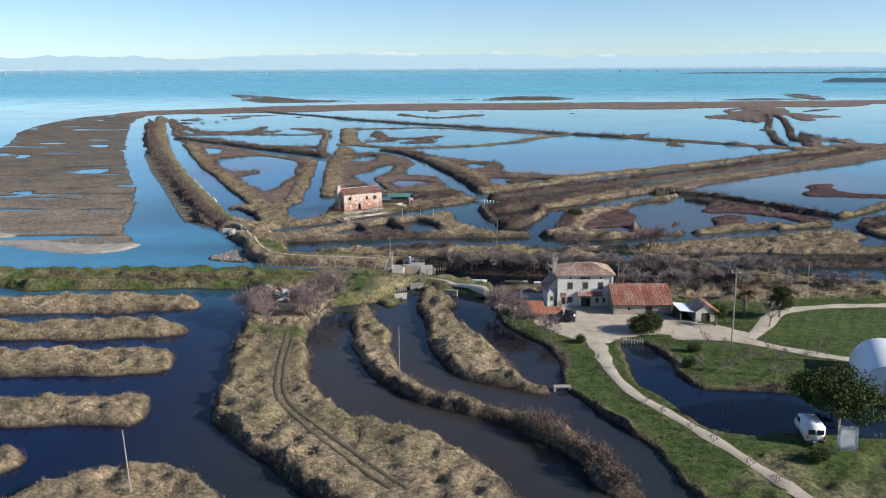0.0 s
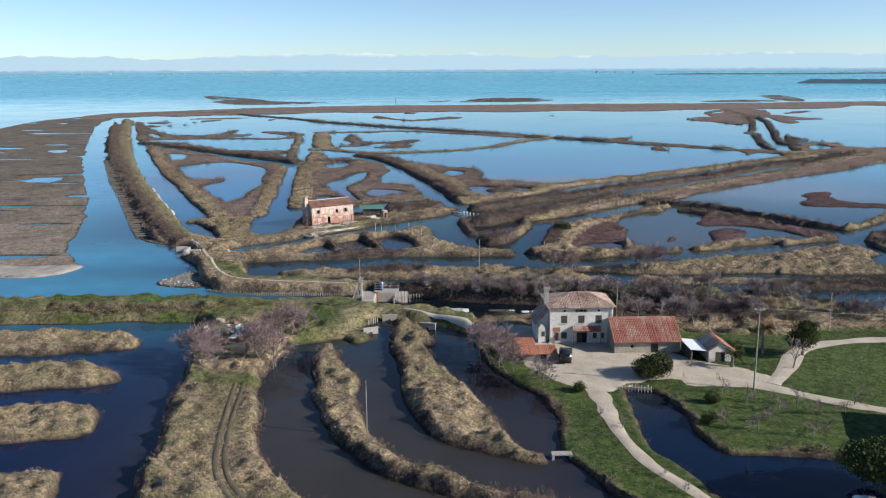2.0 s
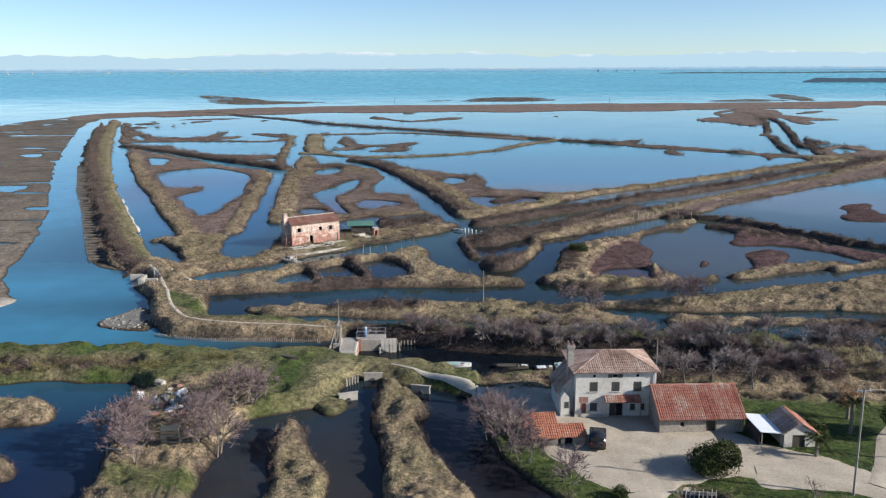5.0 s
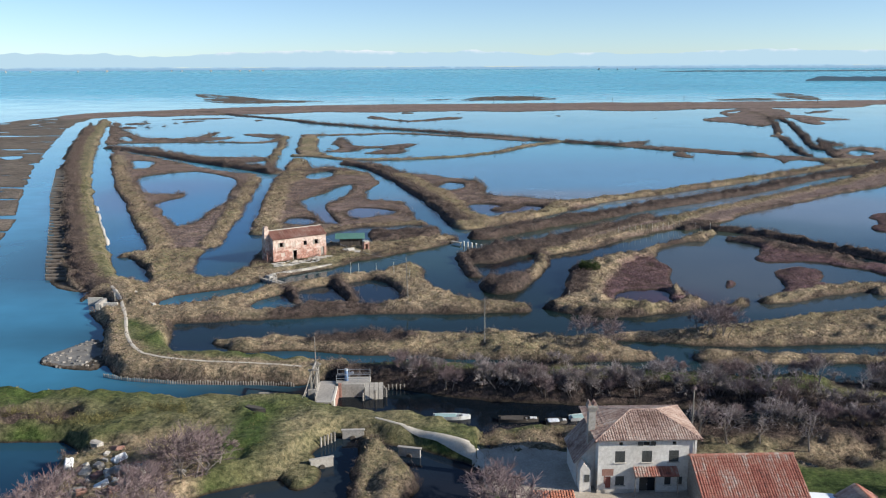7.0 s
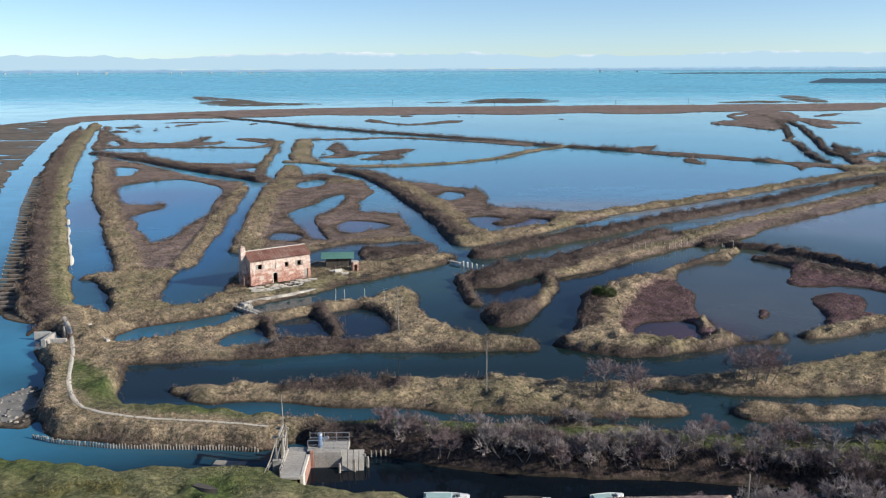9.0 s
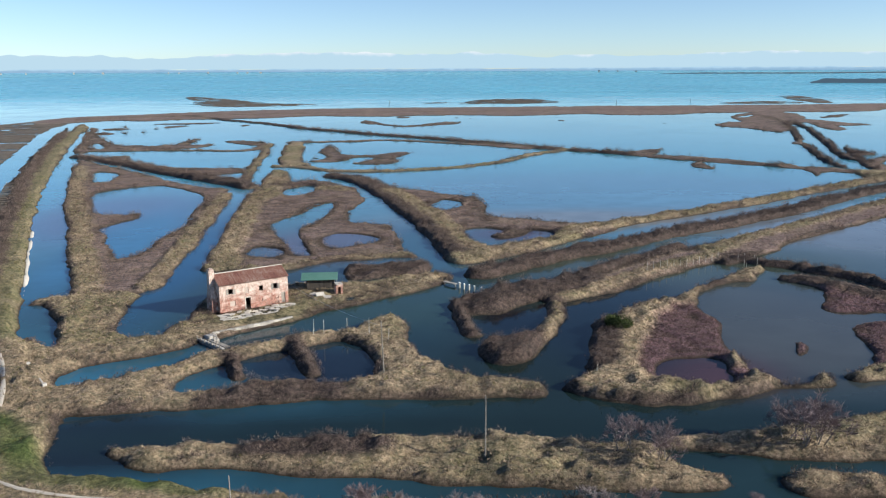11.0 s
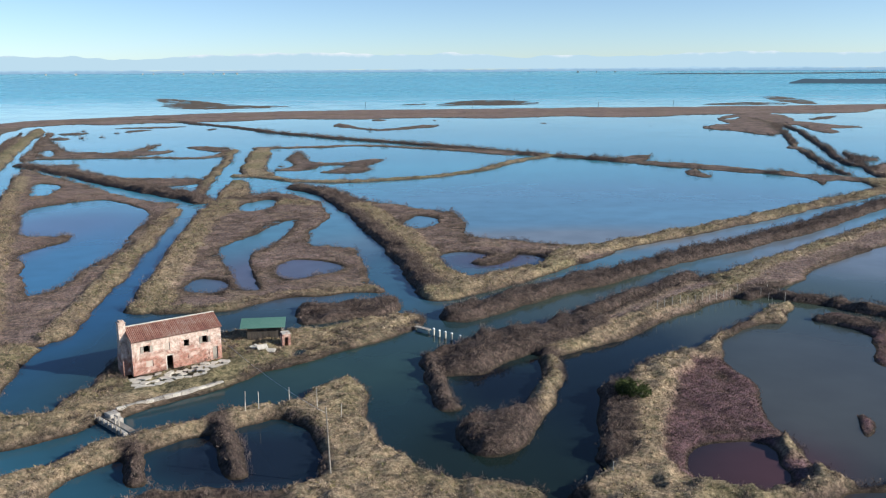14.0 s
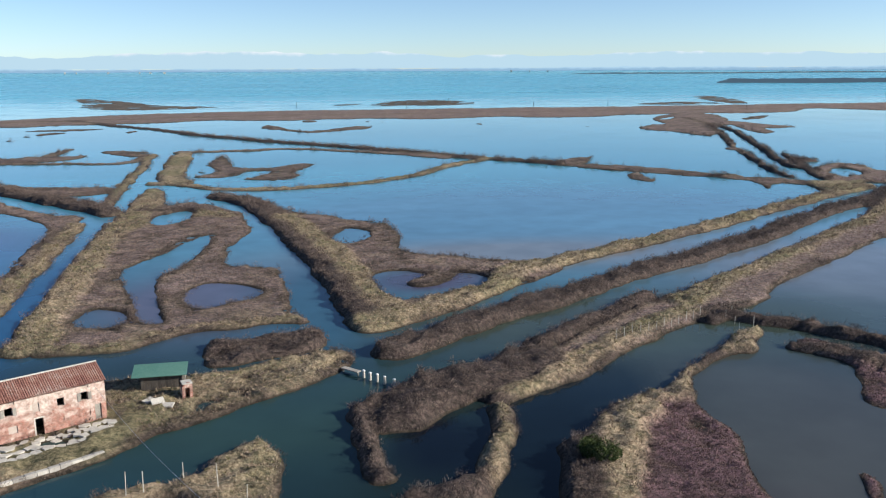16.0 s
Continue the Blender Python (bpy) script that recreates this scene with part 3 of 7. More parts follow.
bank("bush", 1.2, 5, [(-12.7, 185.2), (-6.6, 185.9), (-0.3, 184.7)])
land("levee", 0.7, [(40.4, 178.9), (43.9, 180.5), (47.8, 179.8), (51.5, 178.7), (59, 177.4), (68.1, 176.6), (74.1, 176.9), (72.5, 174.1), (66.7, 173.9), (57, 173.1), (49.2, 173.2), (43.9, 173.6), (40.1, 175.1)])
land("bush", 1.5, [(-11.2, 171.4), (-5.5, 174.6), (-0.9, 174.9), (14.6, 173.9), (29.4, 171.3), (40.4, 169.9), (61.4, 164.3), (75.1, 159.7), (68.2, 149.8), (55.7, 153.7), (36.5, 158.3), (20.1, 161), (6.5, 163.3), (-1.3, 166.2), (-4.9, 166.7)])
bank("verge", 1.5, 2.6, [(-5.4, 173.5), (-1.6, 172.9), (8.2, 170.9), (21.3, 168.3), (38.5, 164.4), (54.4, 160.1), (69.1, 156)])
land("verge", 1.7, [(-98.4, 166.1), (-64, 166.1), (-50.1, 166.1), (-35.8, 165.2), (-26.3, 163.6), (-15.7, 162.7), (-11.2, 162.5), (-10.1, 162.1), (-3.7, 158.6), (3.6, 155.6), (12.4, 152.9), (21.5, 150.8), (19.7, 139.2), (11, 139.5), (8.1, 144.3), (2.3, 148.4), (-3.9, 151.4), (-7.1, 152.1), (-8.3, 149.7), (-9.1, 146.4), (-9, 143.2), (-12.1, 141.4), (-17.4, 140.5), (-20.9, 137.6), (-25.1, 132), (-29.5, 132.1), (-33.2, 142.2), (-34.4, 152.5), (-43.6, 152.5), (-55.7, 152.4), (-85.3, 151.7)])
land("levee", 0.9, [(-105.1, 145.9), (-79.1, 146.2), (-49.2, 147.2), (-43.7, 145.9), (-41.2, 141.1), (-42, 138), (-50.6, 136.8), (-74.2, 136.5), (-98.1, 135.6)])
land("levee", 0.9, [(-95.3, 131.4), (-71.7, 131.6), (-43.5, 132.1), (-40, 129), (-39.1, 124.1), (-49.9, 122.3), (-66.8, 122), (-88.4, 121.3)])
land("levee", 0.9, [(-85.6, 117.1), (-64.4, 117.3), (-39.8, 117.5), (-37.7, 113.8), (-37.3, 108.3), (-43.8, 106.3), (-59.1, 106.9), (-78.4, 106.5)])
land("levee", 0.9, [(-73.3, 99), (-55.1, 99.2), (-37.5, 99.9), (-35.5, 96.8), (-34.9, 90.5), (-41.1, 90.7), (-50.9, 91), (-67.7, 90.8)])
land("levee", 0.9, [(-63.5, 84.6), (-47.7, 84.6), (-45.4, 84.9), (-43.1, 83.1), (-42.9, 81), (-46.1, 78.1), (-56.8, 74.7)])
land("levee", 0.9, [(-41.2, 73.9), (-37.6, 78), (-33, 80.9), (-28.4, 81.2), (-24.6, 78.1), (-21.1, 74.2), (-17.6, 69.2), (-22.7, 63.1), (-36.8, 63.2), (-43, 69.5)])
land("levee", 1.2, [(-32.4, 131), (-32, 126.2), (-31.3, 119.6), (-30.3, 112.2), (-29.3, 105.6), (-28.6, 99), (-27.9, 93.9), (-26.9, 91.1), (-24.1, 87.6), (-20.7, 83.2), (-17.6, 79.9), (-15.4, 76.9), (-12.1, 73.7), (-3, 62), (10, 62), (7.6, 73), (5.8, 76.6), (3.7, 80.5), (1.5, 84.5), (-1.6, 87.6), (-6.8, 90.4), (-10.9, 92.9), (-14.1, 97.2), (-16.2, 100.8), (-17.6, 106.9), (-18.9, 116.2), (-20.6, 128.6), (-18.6, 140), (-19.2, 151.4), (-35.7, 150.5), (-32.4, 134)])
land("levee", 1.1, [(-14.8, 138.6), (-15.1, 129.8), (-14.4, 122.6), (-12.9, 115.8), (-10.4, 108.5), (-7, 102.1), (-3.9, 97.4), (-1, 94.7), (3, 93), (6.1, 91), (7.9, 88.5), (10.1, 85.6), (12, 83.5), (13.5, 79.6), (14.3, 76.1), (15.2, 73.4), (20.7, 72.1), (18.9, 75.9), (17.8, 78.5), (16.4, 83.1), (14.6, 87.4), (12.7, 91.3), (10.3, 93.6), (7.7, 94.3), (4.4, 96.5), (1, 98.9), (-2.5, 103.2), (-5.3, 109.7), (-6.9, 117.7), (-8.7, 127.4), (-10.6, 136.1)])
land("levee", 1.1, [(-5.6, 144.1), (-4.6, 134.4), (-3, 125.2), (-1.6, 117.9), (0, 110.4), (1.1, 107.1), (3.3, 104.2), (6.8, 101.9), (10.3, 100.2), (14.1, 99.7), (14.3, 101.6), (12, 103.2), (10.2, 107.9), (8.4, 113.7), (6.3, 120.1), (4, 127.2), (1.6, 136.2), (1.3, 142.2)])
land("verge", 0.6, [(-12.3, 142.8), (-9.8, 149.1), (-8, 148), (-7, 144.7), (-7.7, 141.6), (-10.1, 139.6)])
land("levee", 1.0, [(-5.1, 143.6), (-4.8, 147.4), (-4.3, 152.5), (-2.7, 151.5), (-0.6, 148.6), (0.9, 146.2), (1.7, 143.7), (3.1, 139.5), (-0.3, 137.4), (-3.7, 138.7)])
land("green", 0.45, [(8.5, 152.1), (8.3, 144.3), (8.7, 131.3), (12.4, 122.5), (14.7, 116.7), (15.5, 110), (15.7, 101.7), (17.1, 98.3), (18.4, 93.6), (20, 88.8), (21.8, 83.3), (23.2, 77.4), (23.8, 72.9), (25, 66.1), (42.3, 62.6), (77.2, 88.9), (124.7, 148.8), (82.5, 152.8), (54.6, 153.7), (38.8, 154), (23, 154.8), (12.3, 155)])
land("levee", 0.6, [(32.4, 153.7), (38.8, 154), (54.3, 152.9), (81.8, 151.6), (115.5, 150.1), (110.4, 143.2), (78.2, 144.5), (62.9, 143.3), (56, 140.5), (50.8, 142.4), (47.7, 145.1), (40.7, 145.2), (32.3, 148.4)])
land("verge", 0.5, [(26.2, 71.3), (29.8, 78.5), (36.9, 83.6), (43.5, 84.9), (54.8, 83.4), (42.3, 62.6), (25.5, 66.1)])
bank("verge", 1.2, 4, [(-28.8, 125.3), (-26.1, 123), (-21.8, 123)])
land("levee", 0.5, [(9, 147), (20, 147.5), (30, 143.8), (48, 142), (90, 146), (90, 157), (9, 154)])
pool([(25.7, 120.6), (29.8, 120.1), (31.5, 112.1), (30.7, 107.6), (32.1, 101.5), (36.7, 100.6), (43.4, 99.8), (49, 96.6), (59.6, 91.4), (55.6, 84.8), (45.8, 87), (41.6, 89), (35.2, 87.1), (30.9, 89.1), (28.1, 95.3), (26.7, 99.3), (25.3, 103.9), (25.1, 112.2)])
land("flat", 0.16, [(-51.5, 178.9), (-49.7, 183.9), (-47.1, 189), (-45, 189.5), (-40.6, 178.2), (-41.4, 174.7), (-46.2, 175.5)])
land("flat", 0.3, [(-345, 1388), (-341, 1432), (-257, 1304), (-185, 1150), (-93, 1100), (-155, 1049), (-210, 1048), (-257, 1096), (-286, 1221)])
land("flat", 0.25, [(42, 1099), (91, 1260), (158, 1264), (189, 1144), (132, 1093), (79, 1091)])
land("flat", 0.25, [(1, 1123), (18, 1151), (51, 1176), (36, 1115)])
land("flat", 0.3, [(499, 1291), (556, 1354), (532, 1214), (488, 1074), (453, 1066)])
land("flat", 0.3, [(349, 1090), (424, 1141), (467, 1096), (428, 1056), (357, 1057)])
bank("bush", 1.0, 4, [(-76.7, 158.3), (-65.5, 157), (-56.5, 156.3), (-47.7, 156.2), (-38.2, 156.7)])
land("verge", 1.6, [(-44.3, 194.7), (-42.7, 195.7), (-35.8, 187), (-30.5, 178.7), (-32.6, 178.7), (-37.3, 181.5), (-40.3, 185.3)])
bank("verge", 1.6, 3, [(-34.7, 178.3), (-28.4, 177.1), (-21.6, 176.2), (-14.2, 175.3)])
bank("verge", 1.8, 2.6, [(0.9, 171.7), (13.3, 169.2), (25.5, 168), (37.2, 166.3), (51.6, 163.5)])

pool([(-57, 211.6), (-55.9, 213.2), (-53.4, 210.8), (-50.9, 206.2), (-49.8, 202), (-51.5, 203), (-54, 205.8)])
bank("bush", 1.0, 5, [(24, 151.5), (32, 151), (42, 150.5), (54, 150)])

# the marsh goes on to the east
land("marsh", 0.9, [(146, 353), (174, 385), (192, 403), (224, 428), (263, 457), (230, 398), (198, 378), (184, 365), (168, 350), (150, 337), (136, 328)])
bank("levee", 1.3, 5, [(143, 347), (164, 369), (188, 393), (218, 417), (256, 444)])
bank("bush", 1.5, 7, [(166, 378), (190, 404), (208, 418), (224, 429), (262, 455)])
land("marsh", 0.7, [(199, 445), (224, 484), (223, 458), (233, 447), (261, 452), (244, 424), (198, 414)])
pool([(203, 458), (212, 468), (216, 464), (212, 450), (204, 444)])
bank("bush", 1.4, 4, [(99.3, 240.6), (104.3, 231.6), (108.6, 226.8)])
bank("levee", 1.0, 4, [(109.2, 228), (118.6, 235.2), (130.8, 247.2), (158.6, 272.3)])
land("red", 0.5, [(95.2, 236.4), (100, 228.7), (104.1, 222.4), (101.8, 215.7), (95.4, 214.3), (93.7, 220.9), (91, 225.4)])
bank("levee", 1.0, 4, [(84.9, 210), (91.9, 213), (99.4, 215.2)])
land("bush", 1.3, [(104.5, 212.7), (110.4, 218.3), (116.8, 219.8), (130.2, 222), (119.6, 203.2), (108.8, 204.2), (104.3, 205.8)])
land("levee", 0.9, [(74, 195.7), (81.2, 200.4), (88.4, 204.6), (98.3, 208.1), (100.7, 204.3), (100.3, 199.9), (103.7, 194.3), (111.8, 189.5), (105.4, 178.2), (95.6, 178.4), (83, 179.8), (68.6, 180.7)])
pool([(97, 195), (101.6, 197.6), (103.3, 193.5), (103.8, 188.9), (99.1, 185.3), (95.3, 186)])
land("bush", 0.9, [(65.4, 175.3), (79.9, 175.5), (94.5, 176.3), (104.2, 176.1), (100.1, 168.7), (90.2, 167.9), (76.7, 168.2), (63.4, 169.5)])

# plain banks that carry the marsh on behind the first camera
land("levee", 0.9, [(-120, -170), (-20, -170), (-24, -60), (-20, 10), (-16, 50), (-40, 50), (-60, -20), (-110, -90)])
land("green", 0.6, [(10, -170), (160, -170), (120, -60), (70, 52), (26, 52), (20, 0), (12, -80)])

# heights: flat-topped banks with sloping sides, tussocks on top, a bed under the water
creek = 0.55 * wander(GX * 0.3, GY, 4.5, 15) + 0.45 * wander(GX * 0.4, GY, 11, 16)
FIELD = np.where(KIND == 6, np.minimum(FIELD, (0.44 - creek) * 12), FIELD)
FIELD = FIELD - np.interp(GY, (100, 250, 600), (0.3, 0.5, 0.3))
rim = FIELD < 0.55 + 0.9 * wander(GX, GY, 6, 17) + 0.5 * wander(GX, GY, 2, 18)
KIND = np.where(np.isin(KIND, (0, 1)) & rim, 4, KIND)
reeds = (FIELD < 1.1 + 1.5 * wander(GX, GY, 11, 21) + 0.6 * wander(GX, GY, 3, 22)) & (GY > 190)
KIND = np.where((KIND == 3) & reeds, 4, KIND)
TALL = TALL * np.interp(GY, (170, 330, 900), (1.0, 0.6, 0.5))
slope = np.where(np.isin(KIND, (2, 3, 6)), 0.4, 1.15)
rise = np.minimum(FIELD * slope, TALL)
rise = np.where(FIELD < 0, np.maximum(FIELD * 0.6, -1.3), rise)
rough = np.choose(KIND, [0.42, 0.05, 0.24, 0.17, 0.55, 0.35, 0.07])
PATHS = [[(-53.5, 215.4), (-48.8, 206.8), (-44.5, 196.5), (-41.6, 187.6), (-38.6, 180.9), (-35.4, 176.7), (-28.9, 173.9), (-19.6, 172.5), (-12.0, 170.7)],
         [(-23.0, 121.5), (-21.9, 109.0), (-20.4, 98.6), (-18.5, 93.7), (-12.9, 85.2), (-7.3, 77.5), (-3.8, 72.9)],
         [(-2.5, 153.9), (2.3, 150.7), (8.1, 146.4)], [(-5, 173.4), (8.2, 170.9), (21.3, 168.3), (38.5, 164.4), (54.4, 160.1)]]
calm = np.ones(GX.shape)
for p in PATHS:
    p = rounded(p, False)
    w = window(p, 6)
    calm[w] = np.minimum(calm[w], np.clip((line_distance(GX[w], GY[w], p, False)[0] - 0.5) / 1.8, 0.12, 1))
rise += np.clip(FIELD, 0, 1) * rough * calm * (wander(GX, GY, 1.7, 8) + 0.7 * wander(GX, GY, 4.5, 9)) * np.interp(GY, (170, 400), (1.0, 0.7))
lumps = np.maximum(wander(GX, GY, 1.2, 41), -0.25) + 0.5 * np.maximum(wander(GX, GY, 2.1, 42), 0)
rise += np.clip(FIELD, 0, 1) * np.choose(KIND, [0.34, 0.0, 0.12, 0.08, 0.25, 0.12, 0.0]) * calm * lumps * np.interp(GY, (150, 300), (1.0, 0.5))
GZ = rise + lift(GX, GY)


def sheet(name, X, Y, Z, mat):
    r, c = X.shape
    v = np.stack([X.ravel(), Y.ravel(), Z.ravel()], 1)
    k = np.arange(r * c).reshape(r, c)
    f = np.stack([k[:-1, :-1], k[:-1, 1:], k[1:, 1:], k[1:, :-1]], -1).reshape(-1, 4)
    me = bpy.data.meshes.new(name)
    me.vertices.add(len(v))
    me.vertices.foreach_set("co", v.ravel())
    me.loops.add(f.size)
    me.loops.foreach_set("vertex_index", f.ravel())
    me.polygons.add(len(f))
    me.polygons.foreach_set("loop_start", np.arange(0, f.size, 4))
    me.polygons.foreach_set("loop_total", np.full(len(f), 4))
    me.update(calc_edges=True)
    me.materials.append(mat)
    me.polygons.foreach_set("use_smooth", np.ones(len(f), bool))
    return new(name, me)


def soften(a, times=2):
    for _ in range(times):
        a = (a + np.roll(a, 1, 0) + np.roll(a, -1, 0) + np.roll(a, 1, 1) + np.roll(a, -1, 1)) / 5
    return a


ground = sheet("ground", GX, GY, GZ, ground_mat)
tagged(ground, "salt marsh ground of dry grass, meadow and brown mud banks", "ground", kind="structure")
colours = np.stack([soften((KIND == 2) * 1.0), soften((KIND == 1) * 1.0 + (KIND == 0) * np.clip(np.interp(GY, (215, 260), (0.04, 0.22)) + 0.4 * wander(GX, GY, 9, 19), 0, 0.4) + (KIND == 5) * (0.8 + 0.45 * wander(GX, GY, 5, 14)) * np.interp(GY, (190, 240), (1, 0.5))), soften((KIND == 4) * 1.0), soften((KIND == 6) * 1.0)], -1)
ground.data.attributes.new("cover", "FLOAT_COLOR", "POINT").data.foreach_set("color", colours.ravel().astype(np.float32))
ground.data.attributes.new("marsh", "FLOAT", "POINT").data.foreach_set("value", soften((KIND == 3) * 1.0).ravel().astype(np.float32))

# the water: one sheet; each pond's murk has its own tone, with painted reflection and bank shade mixed in
wy = np.concatenate([np.linspace(-1600, 40, 24)[:-1], np.arange(40, 340, 3.0), np.geomspace(340, 5200, 120)])
wu = np.linspace(-1, 1, 161)
QX = (60 + 0.65 * np.maximum(wy, 0))[:, None] * wu[None, :] + (np.abs(wu) ** 15 * np.sign(wu))[None, :] * np.maximum(0, 1700 - 0.65 * np.abs(wy))[:, None]
QY = np.repeat(wy[:, None], 161, 1)
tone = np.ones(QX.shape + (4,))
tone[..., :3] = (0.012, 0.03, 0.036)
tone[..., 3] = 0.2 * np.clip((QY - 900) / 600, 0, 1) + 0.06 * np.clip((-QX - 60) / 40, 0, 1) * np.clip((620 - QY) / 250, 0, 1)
# distant water: the sky's pale reflection is put into the body colour
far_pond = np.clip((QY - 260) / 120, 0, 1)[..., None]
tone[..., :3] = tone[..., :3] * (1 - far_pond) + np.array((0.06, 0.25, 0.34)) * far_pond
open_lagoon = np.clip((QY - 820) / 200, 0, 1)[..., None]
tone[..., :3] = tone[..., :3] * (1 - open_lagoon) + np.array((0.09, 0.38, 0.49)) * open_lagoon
# darkest canal tones also hold the banks' shade and dark reflections
for cx, cy, rx, ry, colour in [
    (-55, 110, 40, 45, (0.001, 0.008, 0.042)),
    (0, 105, 28, 38, (0.036, 0.033, 0.031)),
    (12, 135, 14, 20, (0.014, 0.013, 0.017)),
    (36, 100, 18, 16, (0.004, 0.01, 0.028)),
    (10, 152, 45, 9, (0.006, 0.009, 0.016)),
    (-75, 185, 48, 32, (0.045, 0.19, 0.3)),
    (-125, 330, 40, 110, (0.06, 0.25, 0.38)),
    (62, 232, 20, 28, (0.056, 0.062, 0.062)),
    (43, 208, 9, 7, (0.06, 0.03, 0.035)),
    (70, 375, 90, 60, (0.08, 0.19, 0.285)),
    (48, 328, 42, 13, (0.15, 0.175, 0.2)),
    (4, 160, 45, 6, (0.004, 0.007, 0.011)),
    (-30, 189, 12, 9, (0.009, 0.014, 0.025)),
    (-8, 213, 12, 8, (0.008, 0.014, 0.025)),
    (20, 232, 6, 9, (0.008, 0.014, 0.022)),
    (-12, 298, 20, 20, (0.085, 0.088, 0.13)),
    (27, 306, 12, 8, (0.06, 0.055, 0.09)),
    (118, 302, 36, 30, (0.13, 0.155, 0.185)),
    (-80, 340, 25, 40, (0.07, 0.11, 0.2)),
    (35, 190, 80, 7, (0.008, 0.018, 0.019)),
    (2, 245, 34, 13, (0.02, 0.044, 0.04)),
    (19, 211, 13, 16, (0.009, 0.018, 0.017)),
    (33, 228, 9, 16, (0.004, 0.009, 0.014)),
    (43, 250, 8, 10, (0.005, 0.012, 0.02)),
    (60, 275, 40, 16, (0.045, 0.064, 0.052)),
    (20.5, 233, 6, 8, (0.003, 0.006, 0.011)),
    (35, 232, 7, 16, (0.004, 0.009, 0.014)),
    (-44, 300, 7, 55, (0.012, 0.07, 0.16)),
    (-66, 300, 9, 45, (0.03, 0.13, 0.25)),
    (6, 292, 10, 26, (0.03, 0.085, 0.13)),
]:
    g = np.clip(1.6 * np.exp(-((QX - cx) / rx) ** 2 - ((QY - cy) / ry) ** 2), 0, 1)[..., None]
    tone[..., :3] = tone[..., :3] * (1 - g) + np.array(colour) * g
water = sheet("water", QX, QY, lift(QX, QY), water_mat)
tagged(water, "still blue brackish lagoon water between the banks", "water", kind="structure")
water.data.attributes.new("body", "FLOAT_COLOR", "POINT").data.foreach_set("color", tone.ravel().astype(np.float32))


# ---- helpers for things ----
def ground_z(x, y):
    """The height of the ground at a place of the plan."""
    r = min(max(int(np.searchsorted(rows_y, y)) - 1, 0), len(rows_y) - 2)
    u = min(max((x / half_width(y) + 1) * (COLS - 1) / 2, 0), COLS - 1.001)
    c, f, g = int(u), u - int(u), (y - rows_y[r]) / (rows_y[r + 1] - rows_y[r])
    return float((GZ[r, c] * (1 - f) + GZ[r, c + 1] * f) * (1 - g) + (GZ[r + 1, c] * (1 - f) + GZ[r + 1, c + 1] * f) * g)


def part(name, bm, mat, parent=None, label="", smooth=False):
    me = bpy.data.meshes.new(name)
    bm.normal_update()
    bm.to_mesh(me)
    bm.free()
    me.materials.append(mat)
    if smooth:
        me.polygons.foreach_set("use_smooth", np.ones(len(me.polygons), bool))
    ob = new(name, me)
    if parent is not None:
        ob.parent = parent
    if label:
        ob["label"] = label
    return ob


def thing(name, m, label, category, group=""):
    ob = new(name)
    ob.matrix_world = m
    return tagged(ob, label, category, group)


def box(bm, x0, x1, y0, y1, z0, z1, m=None):
    vs = [bm.verts.new(p) for p in ((x0, y0, z0), (x1, y0, z0), (x1, y1, z0), (x0, y1, z0), (x0, y0, z1), (x1, y0, z1), (x1, y1, z1), (x0, y1, z1))]
    if m is not None:
        for v in vs:
            v.co = m @ v.co
    for f in ((3, 2, 1, 0), (4, 5, 6, 7), (0, 1, 5, 4), (1, 2, 6, 5), (2, 3, 7, 6), (3, 0, 4, 7)):
        bm.faces.new([vs[i] for i in f])
    return vs


def boxes(*rows):
    bm = bmesh.new()
    for r in rows:
        box(bm, *r)
    return bm


def worn(*rows, width=0.03):
    """Boxes with their edges taken off."""
    bm = boxes(*rows)
    bmesh.ops.bevel(bm, geom=list(bm.edges), offset=width, segments=1, affect="EDGES")
    return bm


def prism(outline, y0, y1):
    """An outline in x and z, drawn out along y."""
    bm = bmesh.new()
    a, c = [bm.verts.new((x, y0, z)) for x, z in outline], [bm.verts.new((x, y1, z)) for x, z in outline]
    bm.faces.new(a), bm.faces.new(c[::-1])
    for i in range(len(a)):
        j = (i + 1) % len(a)
        bm.faces.new((a[j], a[i], c[i], c[j]))
    bmesh.ops.recalc_face_normals(bm, faces=bm.faces)
    return bm


def tube(bm, a, c, ra, rc, sides=6):
    a, c = Vector(a), Vector(c)
    q = (c - a).to_track_quat("Z", "Y")
    rings = []
    for p, r in ((a, ra), (c, rc)):
        rings.append([bm.verts.new(p + q @ Vector((r * math.cos(2 * math.pi * k / sides), r * math.sin(2 * math.pi * k / sides), 0))) for k in range(sides)])
    for k in range(sides):
        j = (k + 1) % sides
        bm.faces.new((rings[0][k], rings[0][j], rings[1][j], rings[1][k]))
    bm.faces.new(rings[1])


def rod(a, c, ra, rc=None, sides=6):
    bm = bmesh.new()
    tube(bm, a, c, ra, ra if rc is None else rc, sides)
    return bm


def walling(width, height, thick, holes):
    """An upright wall along x with its outer face at y = 0 and openings (x0, x1, z0, z1) through it."""
    bm = bmesh.new()
    xs = sorted({0, width, *[h[0] for h in holes], *[h[1] for h in holes]})
    for x0, x1 in zip(xs, xs[1:]):
        z = 0
        for h in sorted((h for h in holes if h[0] < (x0 + x1) / 2 < h[1]), key=lambda h: h[2]):
            if h[2] > z:
                box(bm, x0, x1, 0, thick, z, h[2])
            z = h[3]
        if z < height:
            box(bm, x0, x1, 0, thick, z, height)
    bmesh.ops.remove_doubles(bm, verts=bm.verts, dist=0.001)
    return bm


